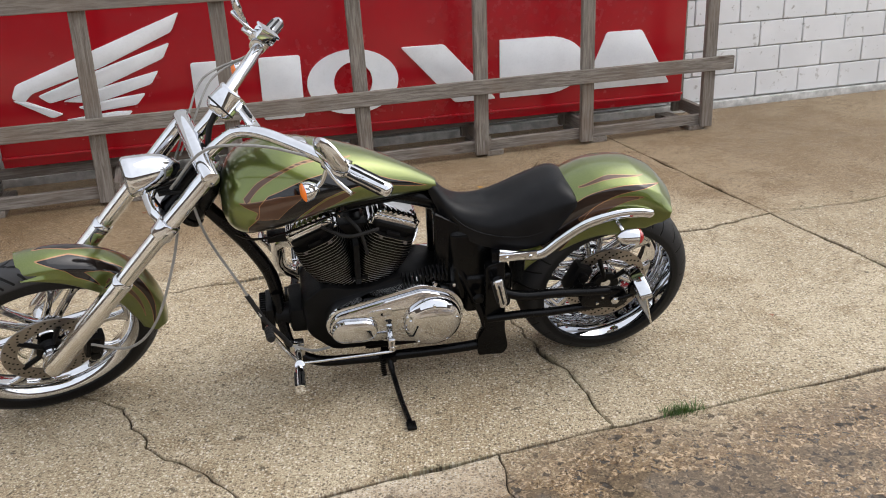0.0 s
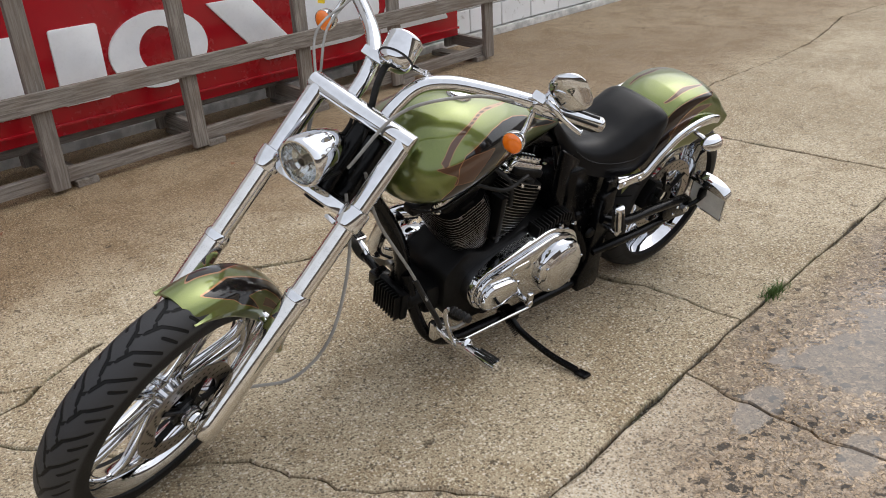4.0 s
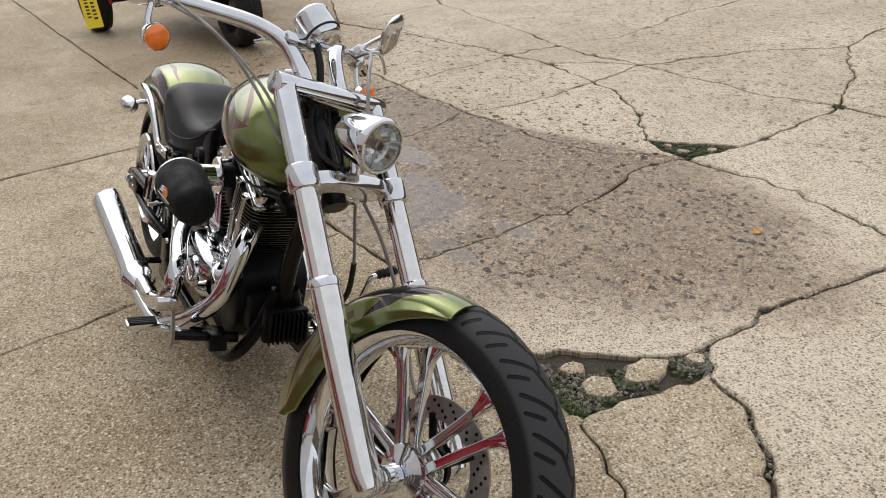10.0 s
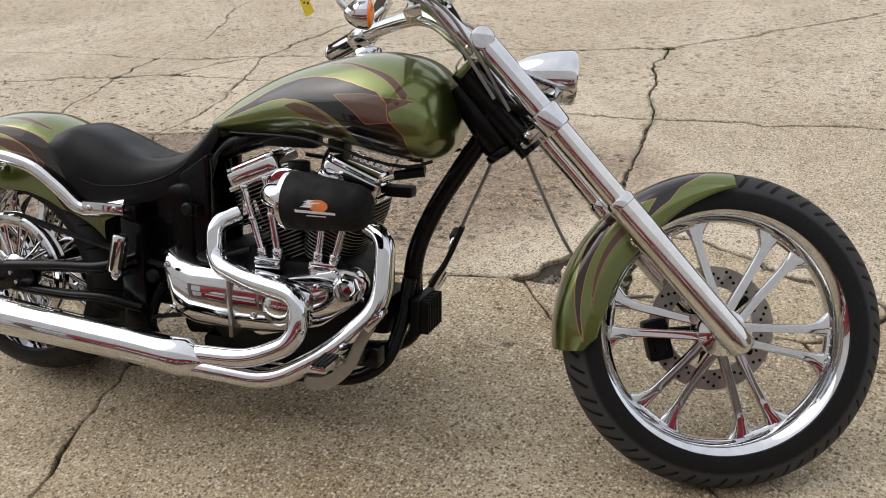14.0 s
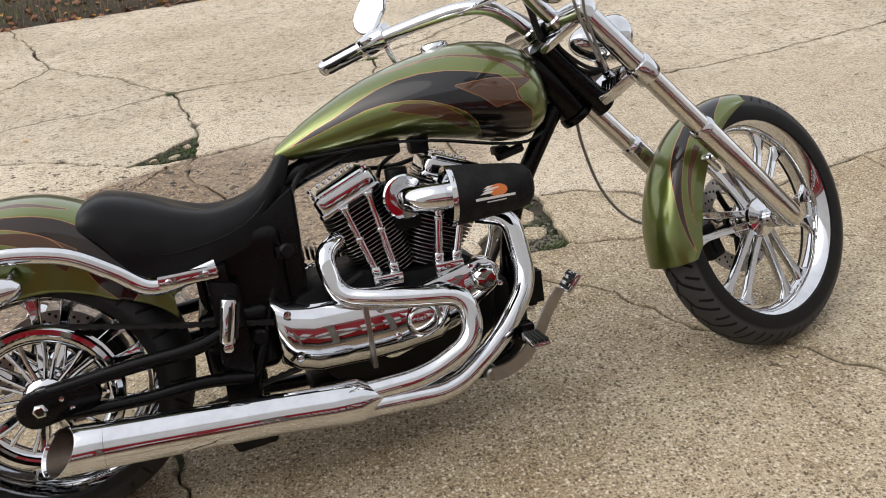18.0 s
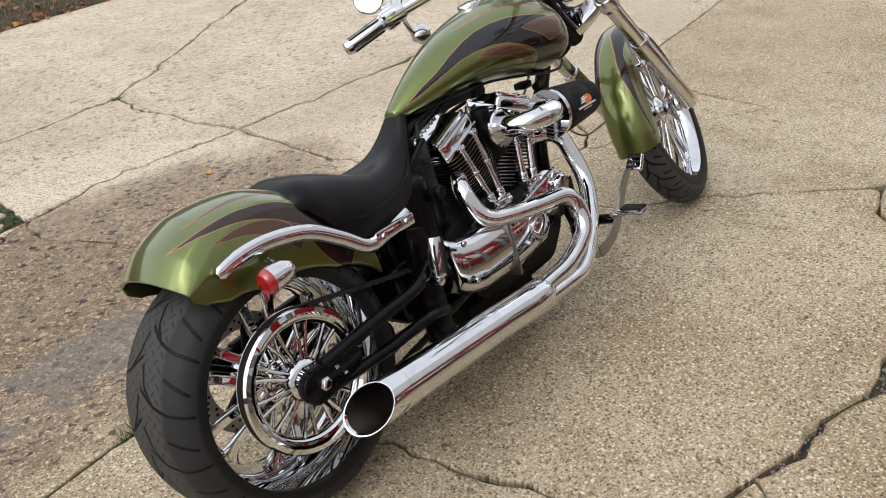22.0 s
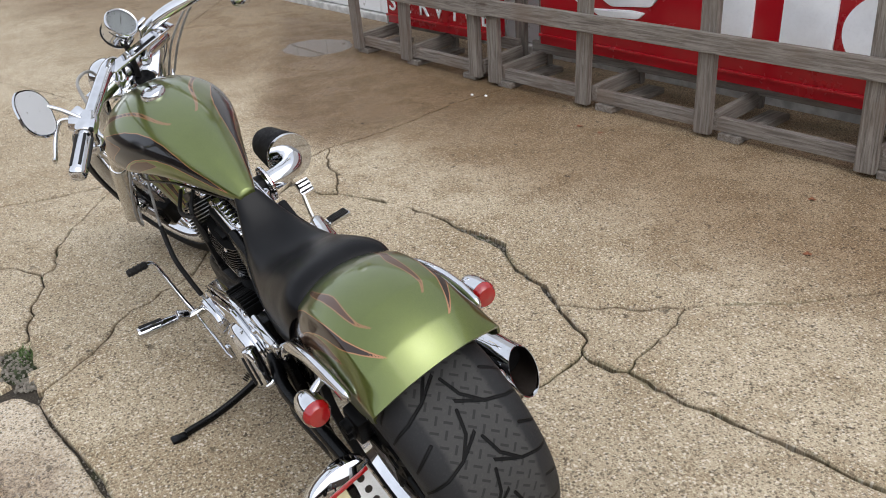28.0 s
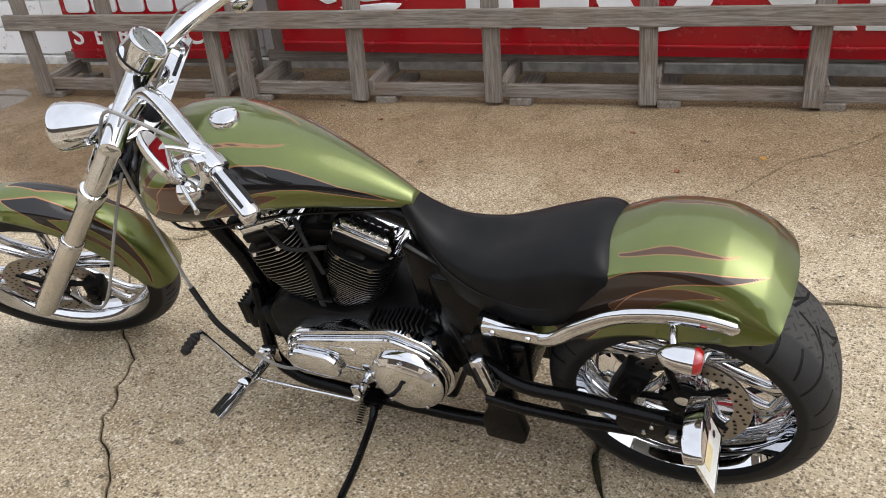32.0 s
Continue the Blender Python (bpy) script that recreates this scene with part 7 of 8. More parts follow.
part("cable_sleeve", tube(spline([(1.235, 0.15, 0.165), (1.19, 0.168, 0.07), (1.15, 0.166, 0.0), (1.12, 0.16, -0.06)], 6), 0.008, 10), RUBBER, bike)
part("brake_hose", tube(spline([(1.40, 0.04, 0.44), (1.44, 0.12, 0.3), (1.52, 0.17, 0.12), (1.62, 0.16, 0.02), (1.74, 0.135, 0.03)], 8), 0.0045, 8), CABLE, bike, "braided front brake hose")

# ---- foot controls ----
left = part("foot_control", join(rod((1.1, 0.1, -0.1), (1.1, 0.25, -0.09), 0.014, 14, 0.003), box((0.05, 0.03, 0.06), 0.008, (1.1, 0.13, -0.1))), POLISHED, bike, "polished left forward foot control")
part("foot_peg", join(tube([(1.1, 0.25, -0.075), (1.1, 0.3, -0.066), (1.1, 0.35, -0.056), (1.1, 0.385, -0.048)], [0.013, 0.018, 0.02, 0.018], 18), rod((1.1, 0.23, -0.085), (1.096, 0.262, -0.06), 0.018, 16, 0.004)), CHROME, left, "chrome foot peg")
for piece in [tube([(1.1 + dx, 0.305, -0.048 + dz), (1.1 + dx, 0.375, -0.033 + dz)], 0.0045, 8) for dx, dz in ((-0.012, -0.002), (0.0, 0.0), (0.012, -0.002))]:
    part("rubber", piece, RUBBER, left)
part("shift_lever", tube(spline([(1.1, 0.205, -0.095), (1.13, 0.215, -0.04), (1.17, 0.225, 0.05), (1.18, 0.235, 0.095), (1.178, 0.26, 0.105)], 6), 0.0075, 12), CHROME, left, "chrome shift lever")
part("shift_peg", join(rod((1.178, 0.25, 0.104), (1.17, 0.315, 0.112), 0.0115, 16, 0.003), *[moved(lathe([(0.012, -0.003), (0.0145, 0.0), (0.012, 0.003)], 16), aim(Vector((1.178, 0.25, 0.104)).lerp(Vector((1.17, 0.315, 0.112)), t), (-0.1, 1, 0.12))) for t in (0.15, 0.37, 0.6, 0.82)]), RUBBER, left, "black rubber shift peg")
right = part("foot_control", join(rod((1.1, -0.1, -0.1), (1.085, -0.27, -0.085), 0.015, 14, 0.003), box((0.06, 0.05, 0.05), 0.008, (1.1, -0.16, -0.1)), rod((1.05, -0.14, -0.105), (1.0, -0.2, -0.12), 0.016, 14, 0.003)), FRAME_BLACK, bike, "right forward foot control")
part("foot_peg", join(box((0.04, 0.085, 0.016), 0.005, (1.072, -0.345, -0.055)), rod((1.083, -0.25, -0.08), (1.076, -0.31, -0.062), 0.012, 14, 0.003)), CHROME, right, "chrome foot peg with rubber inlays")
for piece in [box((0.007, 0.07, 0.006), 0.002, (1.058 + 0.0095 * k, -0.347, -0.0445)) for k in range(4)]:
    part("rubber", piece, RUBBER, right)
strap = spline([(0.985, -0.262, -0.15), (1.04, -0.268, -0.135), (1.095, -0.275, -0.085), (1.13, -0.283, -0.02), (1.165, -0.295, 0.035)], 6)
strap_rows = []
for i, q in enumerate(strap):
    d = (strap[min(i + 1, len(strap) - 1)] - strap[max(i - 1, 0)]).normalized()
    up = Vector((-d.z, 0, d.x)).normalized() * (0.017 - 0.006 * i / len(strap))
    strap_rows.append([q + up + Vector((0, 0.004, 0)), q + up - Vector((0, 0.004, 0)), q - up - Vector((0, 0.004, 0)), q - up + Vector((0, 0.004, 0))])
pedal = part("brake_pedal", skin(strap_rows, True), BRUSHED, right, "flat brushed steel brake pedal arm")
part("pedal_pivot", moved(lathe([(0.0001, 0.012), (0.012, 0.012), (0.017, 0.008), (0.018, -0.02)], 20), aim((0.985, -0.25, -0.15), (0, -1, 0))), BRUSHED, right)
part("pedal_pad", moved(join(box((0.016, 0.05, 0.05), 0.005)), Matrix.Translation((1.183, -0.315, 0.052)) @ pose(0, 0, 0, 0, 35, 0)), CHROME, right)
for k in range(3):
    part("pad_rubber", moved(box((0.004, 0.044, 0.007), 0.001, (-0.009, 0, -0.015 + 0.015 * k)), Matrix.Translation((1.183, -0.315, 0.052)) @ pose(0, 0, 0, 0, 35, 0)), RUBBER, right)

# side stand
GROUND_Z = lambda x, y: (-0.328 + 0.2588 * y) / 0.9659
stand = part("side_stand", join(tube(spline([(0.79, 0.14, -0.185), (0.785, 0.19, -0.215), (0.775, 0.32, -0.225), (0.765, 0.43, -0.212)], 6), [0.016] * 6 + [0.013] * 13, 14, flat=0.7), box((0.05, 0.06, 0.03), 0.006, (0.79, 0.135, -0.185))), FRAME_BLACK, bike, "black side stand")
part("stand_foot", moved(box((0.032, 0.045, 0.01), 0.004), Matrix.Translation((0.762, 0.452, GROUND_Z(0, 0.452) + 0.008)) @ pose(0, 0, 0, 15, 0, 0)), FRAME_BLACK, stand)
part("stand_spring", join(*[moved(lathe([(0.008, -0.0015), (0.0105, 0), (0.008, 0.0015)], 12), aim((0.815, 0.13 + 0.006 * k, -0.17 - 0.003 * k), (0, 1, -0.5))) for k in range(14)]), CASE_BLACK, stand)

# number plate on a side mount
PL = Matrix.Translation((-0.08, 0.238, 0.02)) @ pose(0, 0, 0, -5, 18, 0)
plate = part("number_plate", moved(prism(round_outline([(-0.068, -0.05), (0.068, -0.05), (0.068, 0.085), (-0.068, 0.085)], 0.008), -0.0015, 0.0015, 0.0, "yz"), PL @ pose(0, 0, 0, 0, 0, 0)), PLATE_WHITE, bike, "white number plate with sticker")
part("plate_frame", moved(join(prism([(-0.078, 0.078)] + [(-0.078 * math.cos(math.pi * k / 14), 0.082 + 0.036 * math.sin(math.pi * k / 14)) for k in range(15)] + [(0.078, 0.078)], -0.022, 0.02, 0.005, "yz"), *[rod(a, b, 0.0035, 8) for a, b in (((0, -0.071, 0.085), (0, -0.071, -0.053)), ((0, -0.071, -0.053), (0, 0.071, -0.053)), ((0, 0.071, -0.053), (0, 0.071, 0.085)))]), PL), CHROME, plate, "chrome plate lamp hood")
part("plate_lamp", moved(box((0.016, 0.135, 0.012), 0.004, (-0.011, 0, 0.073)), PL), RED_LENS, plate, "red strip lamp")
part("sticker", moved(box((0.001, 0.055, 0.07), 0.0, (-0.0026, 0.015, 0.025)), PL), PAPER, plate)
part("marks", moved(join(*[moved(lathe([(0.006, 0.0), (0.0085, 0.0)], 16), Matrix.Translation((-0.0028, -0.045, 0.055 - 0.03 * k)) @ pose(0, 0, 0, 0, -90, 0)) for k in range(3)]), PL), DARK_INK, plate)
part("plate_arm", join(tube(spline([(-0.0, 0.2, 0.0), (-0.03, 0.215, 0.015), (-0.065, 0.225, 0.04)], 5), 0.009, 10), box((0.04, 0.02, 0.04), 0.005, (-0.055, 0.225, 0.06))), FRAME_BLACK, plate)

# price tag on the right lever
TAG_M = LEAN_TURN.inverted() @ Matrix(((-0.2, 0.97, 0.25, -0.594), (0.98, 0.2, 0.07, 2.933), (0.0, 0.0, 0.966, 1.199), (0, 0, 0, 1)))
tag = part("tag", join(prism(round_outline([(-0.017, 0.004), (0.017, 0.004), (0.017, -0.076), (-0.017, -0.076)], 0.003, 2), -0.0006, 0.0006, 0.0)), YELLOW, bike, "yellow paper tag with dark writing", TAG_M)
for k, (x, low, high) in enumerate(((-0.006, -0.06, -0.012), (0.006, -0.056, -0.012))):
    for q in range(6):
        z = high + (low - high) * (q + 0.5) / 6
        part("writing_bar", box((0.0075, 0.0003, 0.0034 + 0.0012 * ((q + k) % 2)), 0, (x + 0.0008 * (q % 3 - 1), 0.0009, z)), DARK_INK, tag, "", TAG_M)
        part("writing_bar", box((0.0075, 0.0003, 0.0034 + 0.0012 * ((q + k) % 2)), 0, (x, -0.0009, z)), DARK_INK, tag, "", TAG_M)


# ---- the parked three-wheeler at the east end of the yard ----
def road_wheel(name, parent, m, r, w, label):
    wheel = part(name, lathe([(r * 0.62, -w * 0.42), (r * 0.66, -w * 0.45), (r * 0.64, -w * 0.2), (r * 0.6, 0), (r * 0.64, w * 0.2), (r * 0.66, w * 0.45), (r * 0.62, w * 0.42), (r * 0.55, w * 0.1), (r * 0.55, -w * 0.1)], 48, True), CASE_BLACK, parent, label, m)
    rows = []
    for k in range(96):
        a = 2 * math.pi * k / 96
        cut = 0.006 if k % 4 == 0 else 0.0
        row = []
        for h, rr in ((-0.44, 0.64), (-0.5, 0.74), (-0.5, 0.86), (-0.44, 0.955), (-0.3, 0.99), (-0.12, 1.0), (-0.1, 0.985), (-0.08, 1.0), (0.08, 1.0), (0.1, 0.985), (0.12, 1.0), (0.3, 0.99), (0.44, 0.955), (0.5, 0.86), (0.5, 0.74), (0.44, 0.64)):
            q = r * rr - (cut if abs(h) > 0.2 and rr > 0.9 else 0)
            row.append((q * math.cos(a), q * math.sin(a), w * h))
        rows.append(row)
    part("tyre", skin(rows + rows[:1]), RUBBER, wheel, "black car-like tyre", m)
    like = None
    for k in range(5):
        g = tube([(r * 0.1, 0, 0), (r * 0.35, 0, w * 0.12), (r * 0.6, 0, w * 0.1)], [0.03, 0.022, 0.03], 8)
        if like is None:
            like = part("spoke", g, CASE_BLACK, wheel)
            like.matrix_basis = m
        else:
            again("spoke", like, wheel, m @ pose(0, 0, 0, 0, 0, 72 * k))
    part("hub", lathe([(0.0001, w * 0.2), (0.05, w * 0.2), (0.06, w * 0.1), (0.06, -w * 0.2), (0.0001, -w * 0.2)], 20), BRUSHED, wheel, "", m)
    return wheel


TRIKE = Matrix.Translation((4.22, 2.28, 0)) @ pose(0, 0, 0, 0, 0, 16.5)
trike = empty("trike", TRIKE, label="black three-wheeled motorcycle with red lamps, parked on the concrete", category="trike")
road_wheel("rear_wheel", trike, Matrix.Translation((0, 0, 0.31)) @ SIDE, 0.31, 0.19, "wide rear wheel")
for s in (-1, 1):
    road_wheel("front_wheel", trike, Matrix.Translation((1.62, 0.68 * s, 0.3)) @ SIDE, 0.3, 0.17, "front wheel with a red stripe")
    part("mudguard", prism([(1.62 + 0.36 * math.cos(radians(a)), 0.3 + 0.36 * math.sin(radians(a))) for a in range(20, 171, 10)] + [(1.62 + 0.335 * math.cos(radians(a)), 0.3 + 0.335 * math.sin(radians(a))) for a in range(170, 19, -10)], 0.68 * s - 0.09, 0.68 * s + 0.09, 0.004), TEAL_BODY, trike)
    part("reflector", box((0.014, 0.03, 0.2), 0.003, (1.29, 0.62 * s, 0.36)), RED_LENS, trike, "red reflector strip")
    part("lower_arm", rod((1.55, 0.2 * s, 0.24), (1.6, 0.6 * s, 0.24), 0.018, 10), CASE_BLACK, trike)
    part("upper_arm", rod((1.5, 0.2 * s, 0.4), (1.6, 0.58 * s, 0.4), 0.016, 10), CASE_BLACK, trike)
    part("damper", tube([(1.56, 0.52 * s, 0.26), (1.5, 0.22 * s, 0.56)], 0.028, 12), RED_LENS, trike)
    part("tail_lamp", box((0.03, 0.09, 0.07), 0.01, (-0.07, 0.12 * s, 0.66)), RED_LENS, trike, "red tail lamp")
    part("foot_board", box((0.3, 0.12, 0.03), 0.01, (0.95, 0.34 * s, 0.27)), CASE_BLACK, trike)
    part("side_panel", prism(round_outline([(0.35, 0.3), (1.15, 0.24), (1.4, 0.5), (1.2, 0.72), (0.5, 0.62)], 0.06), 0.2 * s, 0.27 * s, 0.02), TEAL_BODY, trike)
part("body", join(prism(round_outline([(0.3, 0.25), (1.2, 0.2), (1.75, 0.3), (1.95, 0.55), (1.5, 0.85), (1.1, 0.78), (0.6, 0.66), (0.25, 0.5)], 0.08), -0.2, 0.2, 0.03)), TEAL_BODY, trike, "dark angular body")
part("seat", prism(round_outline([(-0.05, 0.68), (0.3, 0.6), (0.75, 0.66), (0.95, 0.8), (0.7, 0.74), (0.3, 0.7), (0.0, 0.76)], 0.03), -0.14, 0.14, 0.03), VINYL, trike)
part("swing_arm", join(rod((0.0, 0.15, 0.31), (0.55, 0.15, 0.33), 0.03, 12), rod((0.0, -0.15, 0.31), (0.55, -0.15, 0.33), 0.03, 12)), CASE_BLACK, trike)
part("silencer", tube([(0.15, 0.24, 0.36), (0.55, 0.23, 0.3), (0.8, 0.2, 0.28)], [0.05, 0.055, 0.035], 20), BRUSHED, trike, "metal silencer")
part("rear_guard", join(box((0.16, 0.2, 0.04), 0.012, (-0.02, 0, 0.65)), box((0.03, 0.16, 0.16), 0.01, (-0.1, 0, 0.6))), TEAL_BODY, trike)
part("plate_reflector", box((0.012, 0.13, 0.035), 0.004, (-0.118, 0, 0.58)), RED_LENS, trike, "red reflector")

# ---- verge with dry grass and leaves along the south side ----
VERGE = Matrix.Translation((0, -3.55, 0)) @ pose(0, 0, 0, 0, 0, 16.2)


def verge_ground():
    rows = []
    for i in range(81):
        s = -9 + 20 * i / 80
        row = []
        for j in range(13):
            d = -0.02 + 8.5 * (j / 12) ** 2.2
            edge = 0.07 * noise.noise((s * 1.7, 0, 4)) if j == 0 else 0
            z = 0.004 + 0.1 * min(1, d / 0.35) + 0.05 * noise.noise((s * 1.1, d * 1.4, 2)) * min(1, d * 3)
            row.append((s, -d + edge, z if j else -0.01))
        rows.append(row)
    return skin(rows)


verge = tagged(part("verge", verge_ground(), SOIL), "low bank of soil and dry grass beside the concrete", "verge", kind="structure")
verge.matrix_world = VERGE
rng = random.Random(7)


def blades(count, place, tall, wide):
    """Many thin bent blades of grass."""
    pts, faces = [], []
    for _ in range(count):
        x, y, z, size = place()
        a, h = rng.uniform(0, 6.28), rng.uniform(0.5, 1.0) * tall * size
        lean = rng.uniform(0.15, 0.9) * h
        w = wide * rng.uniform(0.6, 1.2)
        dx, dy = math.cos(a), math.sin(a)
        k = len(pts)
        for t, ww in ((0, 1.0), (0.5, 0.8), (1.0, 0.08)):
            px, py, pz = x + dx * lean * t * t, y + dy * lean * t * t, z + h * (t - 0.25 * t * t * lean / max(h, 1e-3))
            pts += [(px - dy * w * ww, py + dx * w * ww, pz), (px + dy * w * ww, py - dx * w * ww, pz)]
        faces += [(k, k + 1, k + 3, k + 2), (k + 2, k + 3, k + 5, k + 4)]
    return pts, faces


def on_verge(d0, d1):
    def place():
        s, d = rng.uniform(-3.5, 8.5), d0 + (d1 - d0) * rng.random() ** 1.4
        return s, -d, 0.1 * min(1, d / 0.35), 1.0
    return place


for nm, cnt, d0, d1, mat, lab in (("dry_grass", 9000, 0.02, 1.2, DRY_GRASS, "tangled dry brown grass"), ("grass", 12000, 0.2, 2.6, GRASS, "short green grass behind the dry edge")):
    ob = tagged(part(nm, blades(cnt, on_verge(d0, d1), 0.13 if nm == "dry_grass" else 0.08, 0.0022), mat), lab, "grass", kind="stuff")
    ob.matrix_world = VERGE


def leaf_shape(size, curl):
    """A lobed fallen leaf."""
    out = []
    for k in range(20):
        a = 2 * math.pi * k / 20
        r = size * (0.62 + 0.38 * abs(math.cos(2.5 * a))) * (0.8 + 0.2 * math.cos(a))
        out.append((r * math.cos(a), r * math.sin(a), curl * size * (0.5 * math.cos(2 * a) + 0.5)))
    pts = [(0, 0, 0.002)] + out + [(size * 1.5, 0, 0.0), (size * 1.5, 0.001, 0.001)]
    return pts, [(0, 1 + k, 1 + (k + 1) % 20) for k in range(20)] + [(1, 21, 22)]


def litter(count, mat, name, label, d1):
    geos = []
    for _ in range(count):
        s, d = rng.uniform(-3.5, 8.5), d1 * rng.random() ** 1.5 - 0.04
        m = Matrix.Translation((s, -d, 0.012 + 0.12 * min(1, max(0, d) / 0.35))) @ pose(0, 0, 0, rng.uniform(-35, 35), rng.uniform(-35, 35), rng.uniform(0, 360))
        geos.append(moved(leaf_shape(rng.uniform(0.02, 0.045), rng.uniform(0, 0.4)), m))
    ob = tagged(part(name, join(*geos), mat), label, "leaves", kind="stuff")
    ob.matrix_world = VERGE


litter(900, LEAF_BROWN, "leaf_litter", "brown fallen leaves caught in the dry grass", 1.0)
litter(240, LEAF_GOLD, "gold_leaf_litter", "golden fallen leaves on the verge", 1.2)

# single leaves on the concrete
LEAVES = [(-0.19, 0.8, 0.028, "gold"), (-0.4, 5.0, 0.02, "brown"), (-1.75, 4.72, 0.022, "brown"), (-1.6, 4.75, 0.02, "brown"), (0.25, 4.9, 0.022, "gold"), (-0.05, 4.62, 0.02, "brown"),
          (1.55, 0.1, 0.02, "gold"), (2.6, 1.0, 0.018, "brown"), (3.2, -0.9, 0.02, "brown"), (1.3, 3.0, 0.012, "brown")]
for x, y, size, kind_ in LEAVES:
    leaf = tagged(part("leaf", leaf_shape(size, 0.25), LEAF_GOLD if kind_ == "gold" else LEAF_BROWN), "golden fallen leaf lying on the concrete" if kind_ == "gold" else "brown fallen leaf lying on the concrete", "leaf", "fallen leaves")
    leaf.matrix_world = Matrix.Translation((x, y, 0.004)) @ pose(0, 0, 0, 0, 0, 77 * x + 31 * y)

# grass tufts and moss in the joints
TUFTS = [(0.755, 2.345, 0.055, 260), (0.66, 0.5, 0.018, 160), (-0.88, 1.92, 0.03, 160), (-1.55, 1.7, 0.03, 50), (-0.32, -0.78, 0.04, 90), (-3.85, -0.5, 0.06, 90), (0.9, -0.5, 0.025, 60)]
for x, y, tall, cnt in TUFTS:
    tuft = tagged(part("grass_tuft", blades(cnt, lambda: (rng.gauss(0, 0.035), rng.gauss(0, 0.014), 0, 1.0), tall, 0.0016), GRASS), "small green grass tuft in the joint", "grass", "grass tufts")
    tuft.matrix_world = Matrix.Translation((x, y, -0.015)) @ pose(0, 0, 0, 0, 0, 16)


def pebbles(count, run, spread, size):
    geos = []
    pts = [Vector(CROSSINGS[k]) for k in run.split()]
    for _ in range(count):
        i = rng.randrange(len(pts) - 1)
        q = pts[i].lerp(pts[i + 1], rng.random())
        r = size * rng.uniform(0.4, 1.2)
        ring = [(r * math.cos(1.05 * k) * rng.uniform(0.7, 1.1), r * math.sin(1.05 * k) * rng.uniform(0.7, 1.1), 0) for k in range(6)]
        top = [(x * 0.55, y * 0.55, r * 0.8) for x, y, _ in ring]
        m = Matrix.Translation((q.x + rng.gauss(0, spread), q.y + rng.gauss(0, spread), -0.017 + rng.uniform(0, 0.009)))
        geos.append(moved((ring + top, [(k, (k + 1) % 6, 6 + (k + 1) % 6, 6 + k) for k in range(6)] + [tuple(range(6, 12))]), m))
    return join(*geos)


def rubble_in(count, spots, size):
    """Angular stones heaped in the open hollows: spots are (x, y, spread)."""
    geos = []
    for _ in range(count):
        x, y, spread = spots[rng.randrange(len(spots))]
        r = size * rng.uniform(0.35, 1.3)
        ring = [(r * math.cos(1.05 * k) * rng.uniform(0.6, 1.15), r * math.sin(1.05 * k) * rng.uniform(0.6, 1.15), 0) for k in range(6)]
        top = [(a * 0.6, b * 0.6, r * rng.uniform(0.6, 1.0)) for a, b, _ in ring]
        m = Matrix.Translation((x + rng.uniform(-1, 1) * spread, y + rng.uniform(-1, 1) * spread, -0.0165 + rng.uniform(0, 0.008))) @ pose(0, 0, 0, rng.uniform(-20, 20), rng.uniform(-20, 20), 0)
        geos.append(moved((ring + top, [(k, (k + 1) % 6, 6 + (k + 1) % 6, 6 + k) for k in range(6)] + [tuple(range(6, 12))]), m))
    return join(*geos)


RUBBLE = [(-0.82, 1.5, 0.05), (-0.82, 1.74, 0.07), (-0.86, 1.88, 0.05), (-0.76, 1.88, 0.06), (-0.68, 1.93, 0.04), (-0.69, 1.18, 0.03)]
tagged(part("gravel", join(rubble_in(950, RUBBLE, 0.0065), pebbles(420, "q qw q1 p", 0.013, 0.007), pebbles(260, "q q4 r", 0.012, 0.006), pebbles(200, "f1 f2 g", 0.01, 0.006), pebbles(160, "t u vb", 0.014, 0.006),
                               pebbles(160, "f m n", 0.025, 0.006), pebbles(200, "r r1 r2 r3", 0.01, 0.006), pebbles(260, "a o5 b c", 0.006, 0.004), pebbles(120, "p p1 p2", 0.01, 0.006), pebbles(90, "v v1 v2 r", 0.01, 0.006)), STONE), "loose gravel in the wide cracks", "gravel", kind="stuff")


def moss_lumps(count, at):
    geos = []
    for _ in range(count):
        x, y, r = at()
        h = r * rng.uniform(0.3, 0.7)
        ring = [(x + r * math.cos(0.9 * k) * rng.uniform(0.7, 1.2), y + r * math.sin(0.9 * k) * rng.uniform(0.7, 1.2), -0.022) for k in range(7)]
        top = [(x + (a - x) * 0.55, y + (b - y) * 0.55, -0.019 + h) for a, b, _ in ring]
        geos.append((ring + top, [(k, (k + 1) % 7, 7 + (k + 1) % 7, 7 + k) for k in range(7)] + [tuple(range(7, 14))]))
    return join(*geos)


def moss_spot(spots):
    def at():
        x, y, spread = spots[rng.randrange(len(spots))]
        return x + rng.gauss(0, spread), y + rng.gauss(0, spread), rng.uniform(0.006, 0.02)
    return at


def moss_run(run, spread):
    pts = [Vector(CROSSINGS[k]) for k in run.split()]

    def at():
        i = rng.randrange(len(pts) - 1)
        q = pts[i].lerp(pts[i + 1], rng.random())
        return q.x + rng.gauss(0, spread), q.y + rng.gauss(0, spread), rng.uniform(0.005, 0.014)
    return at


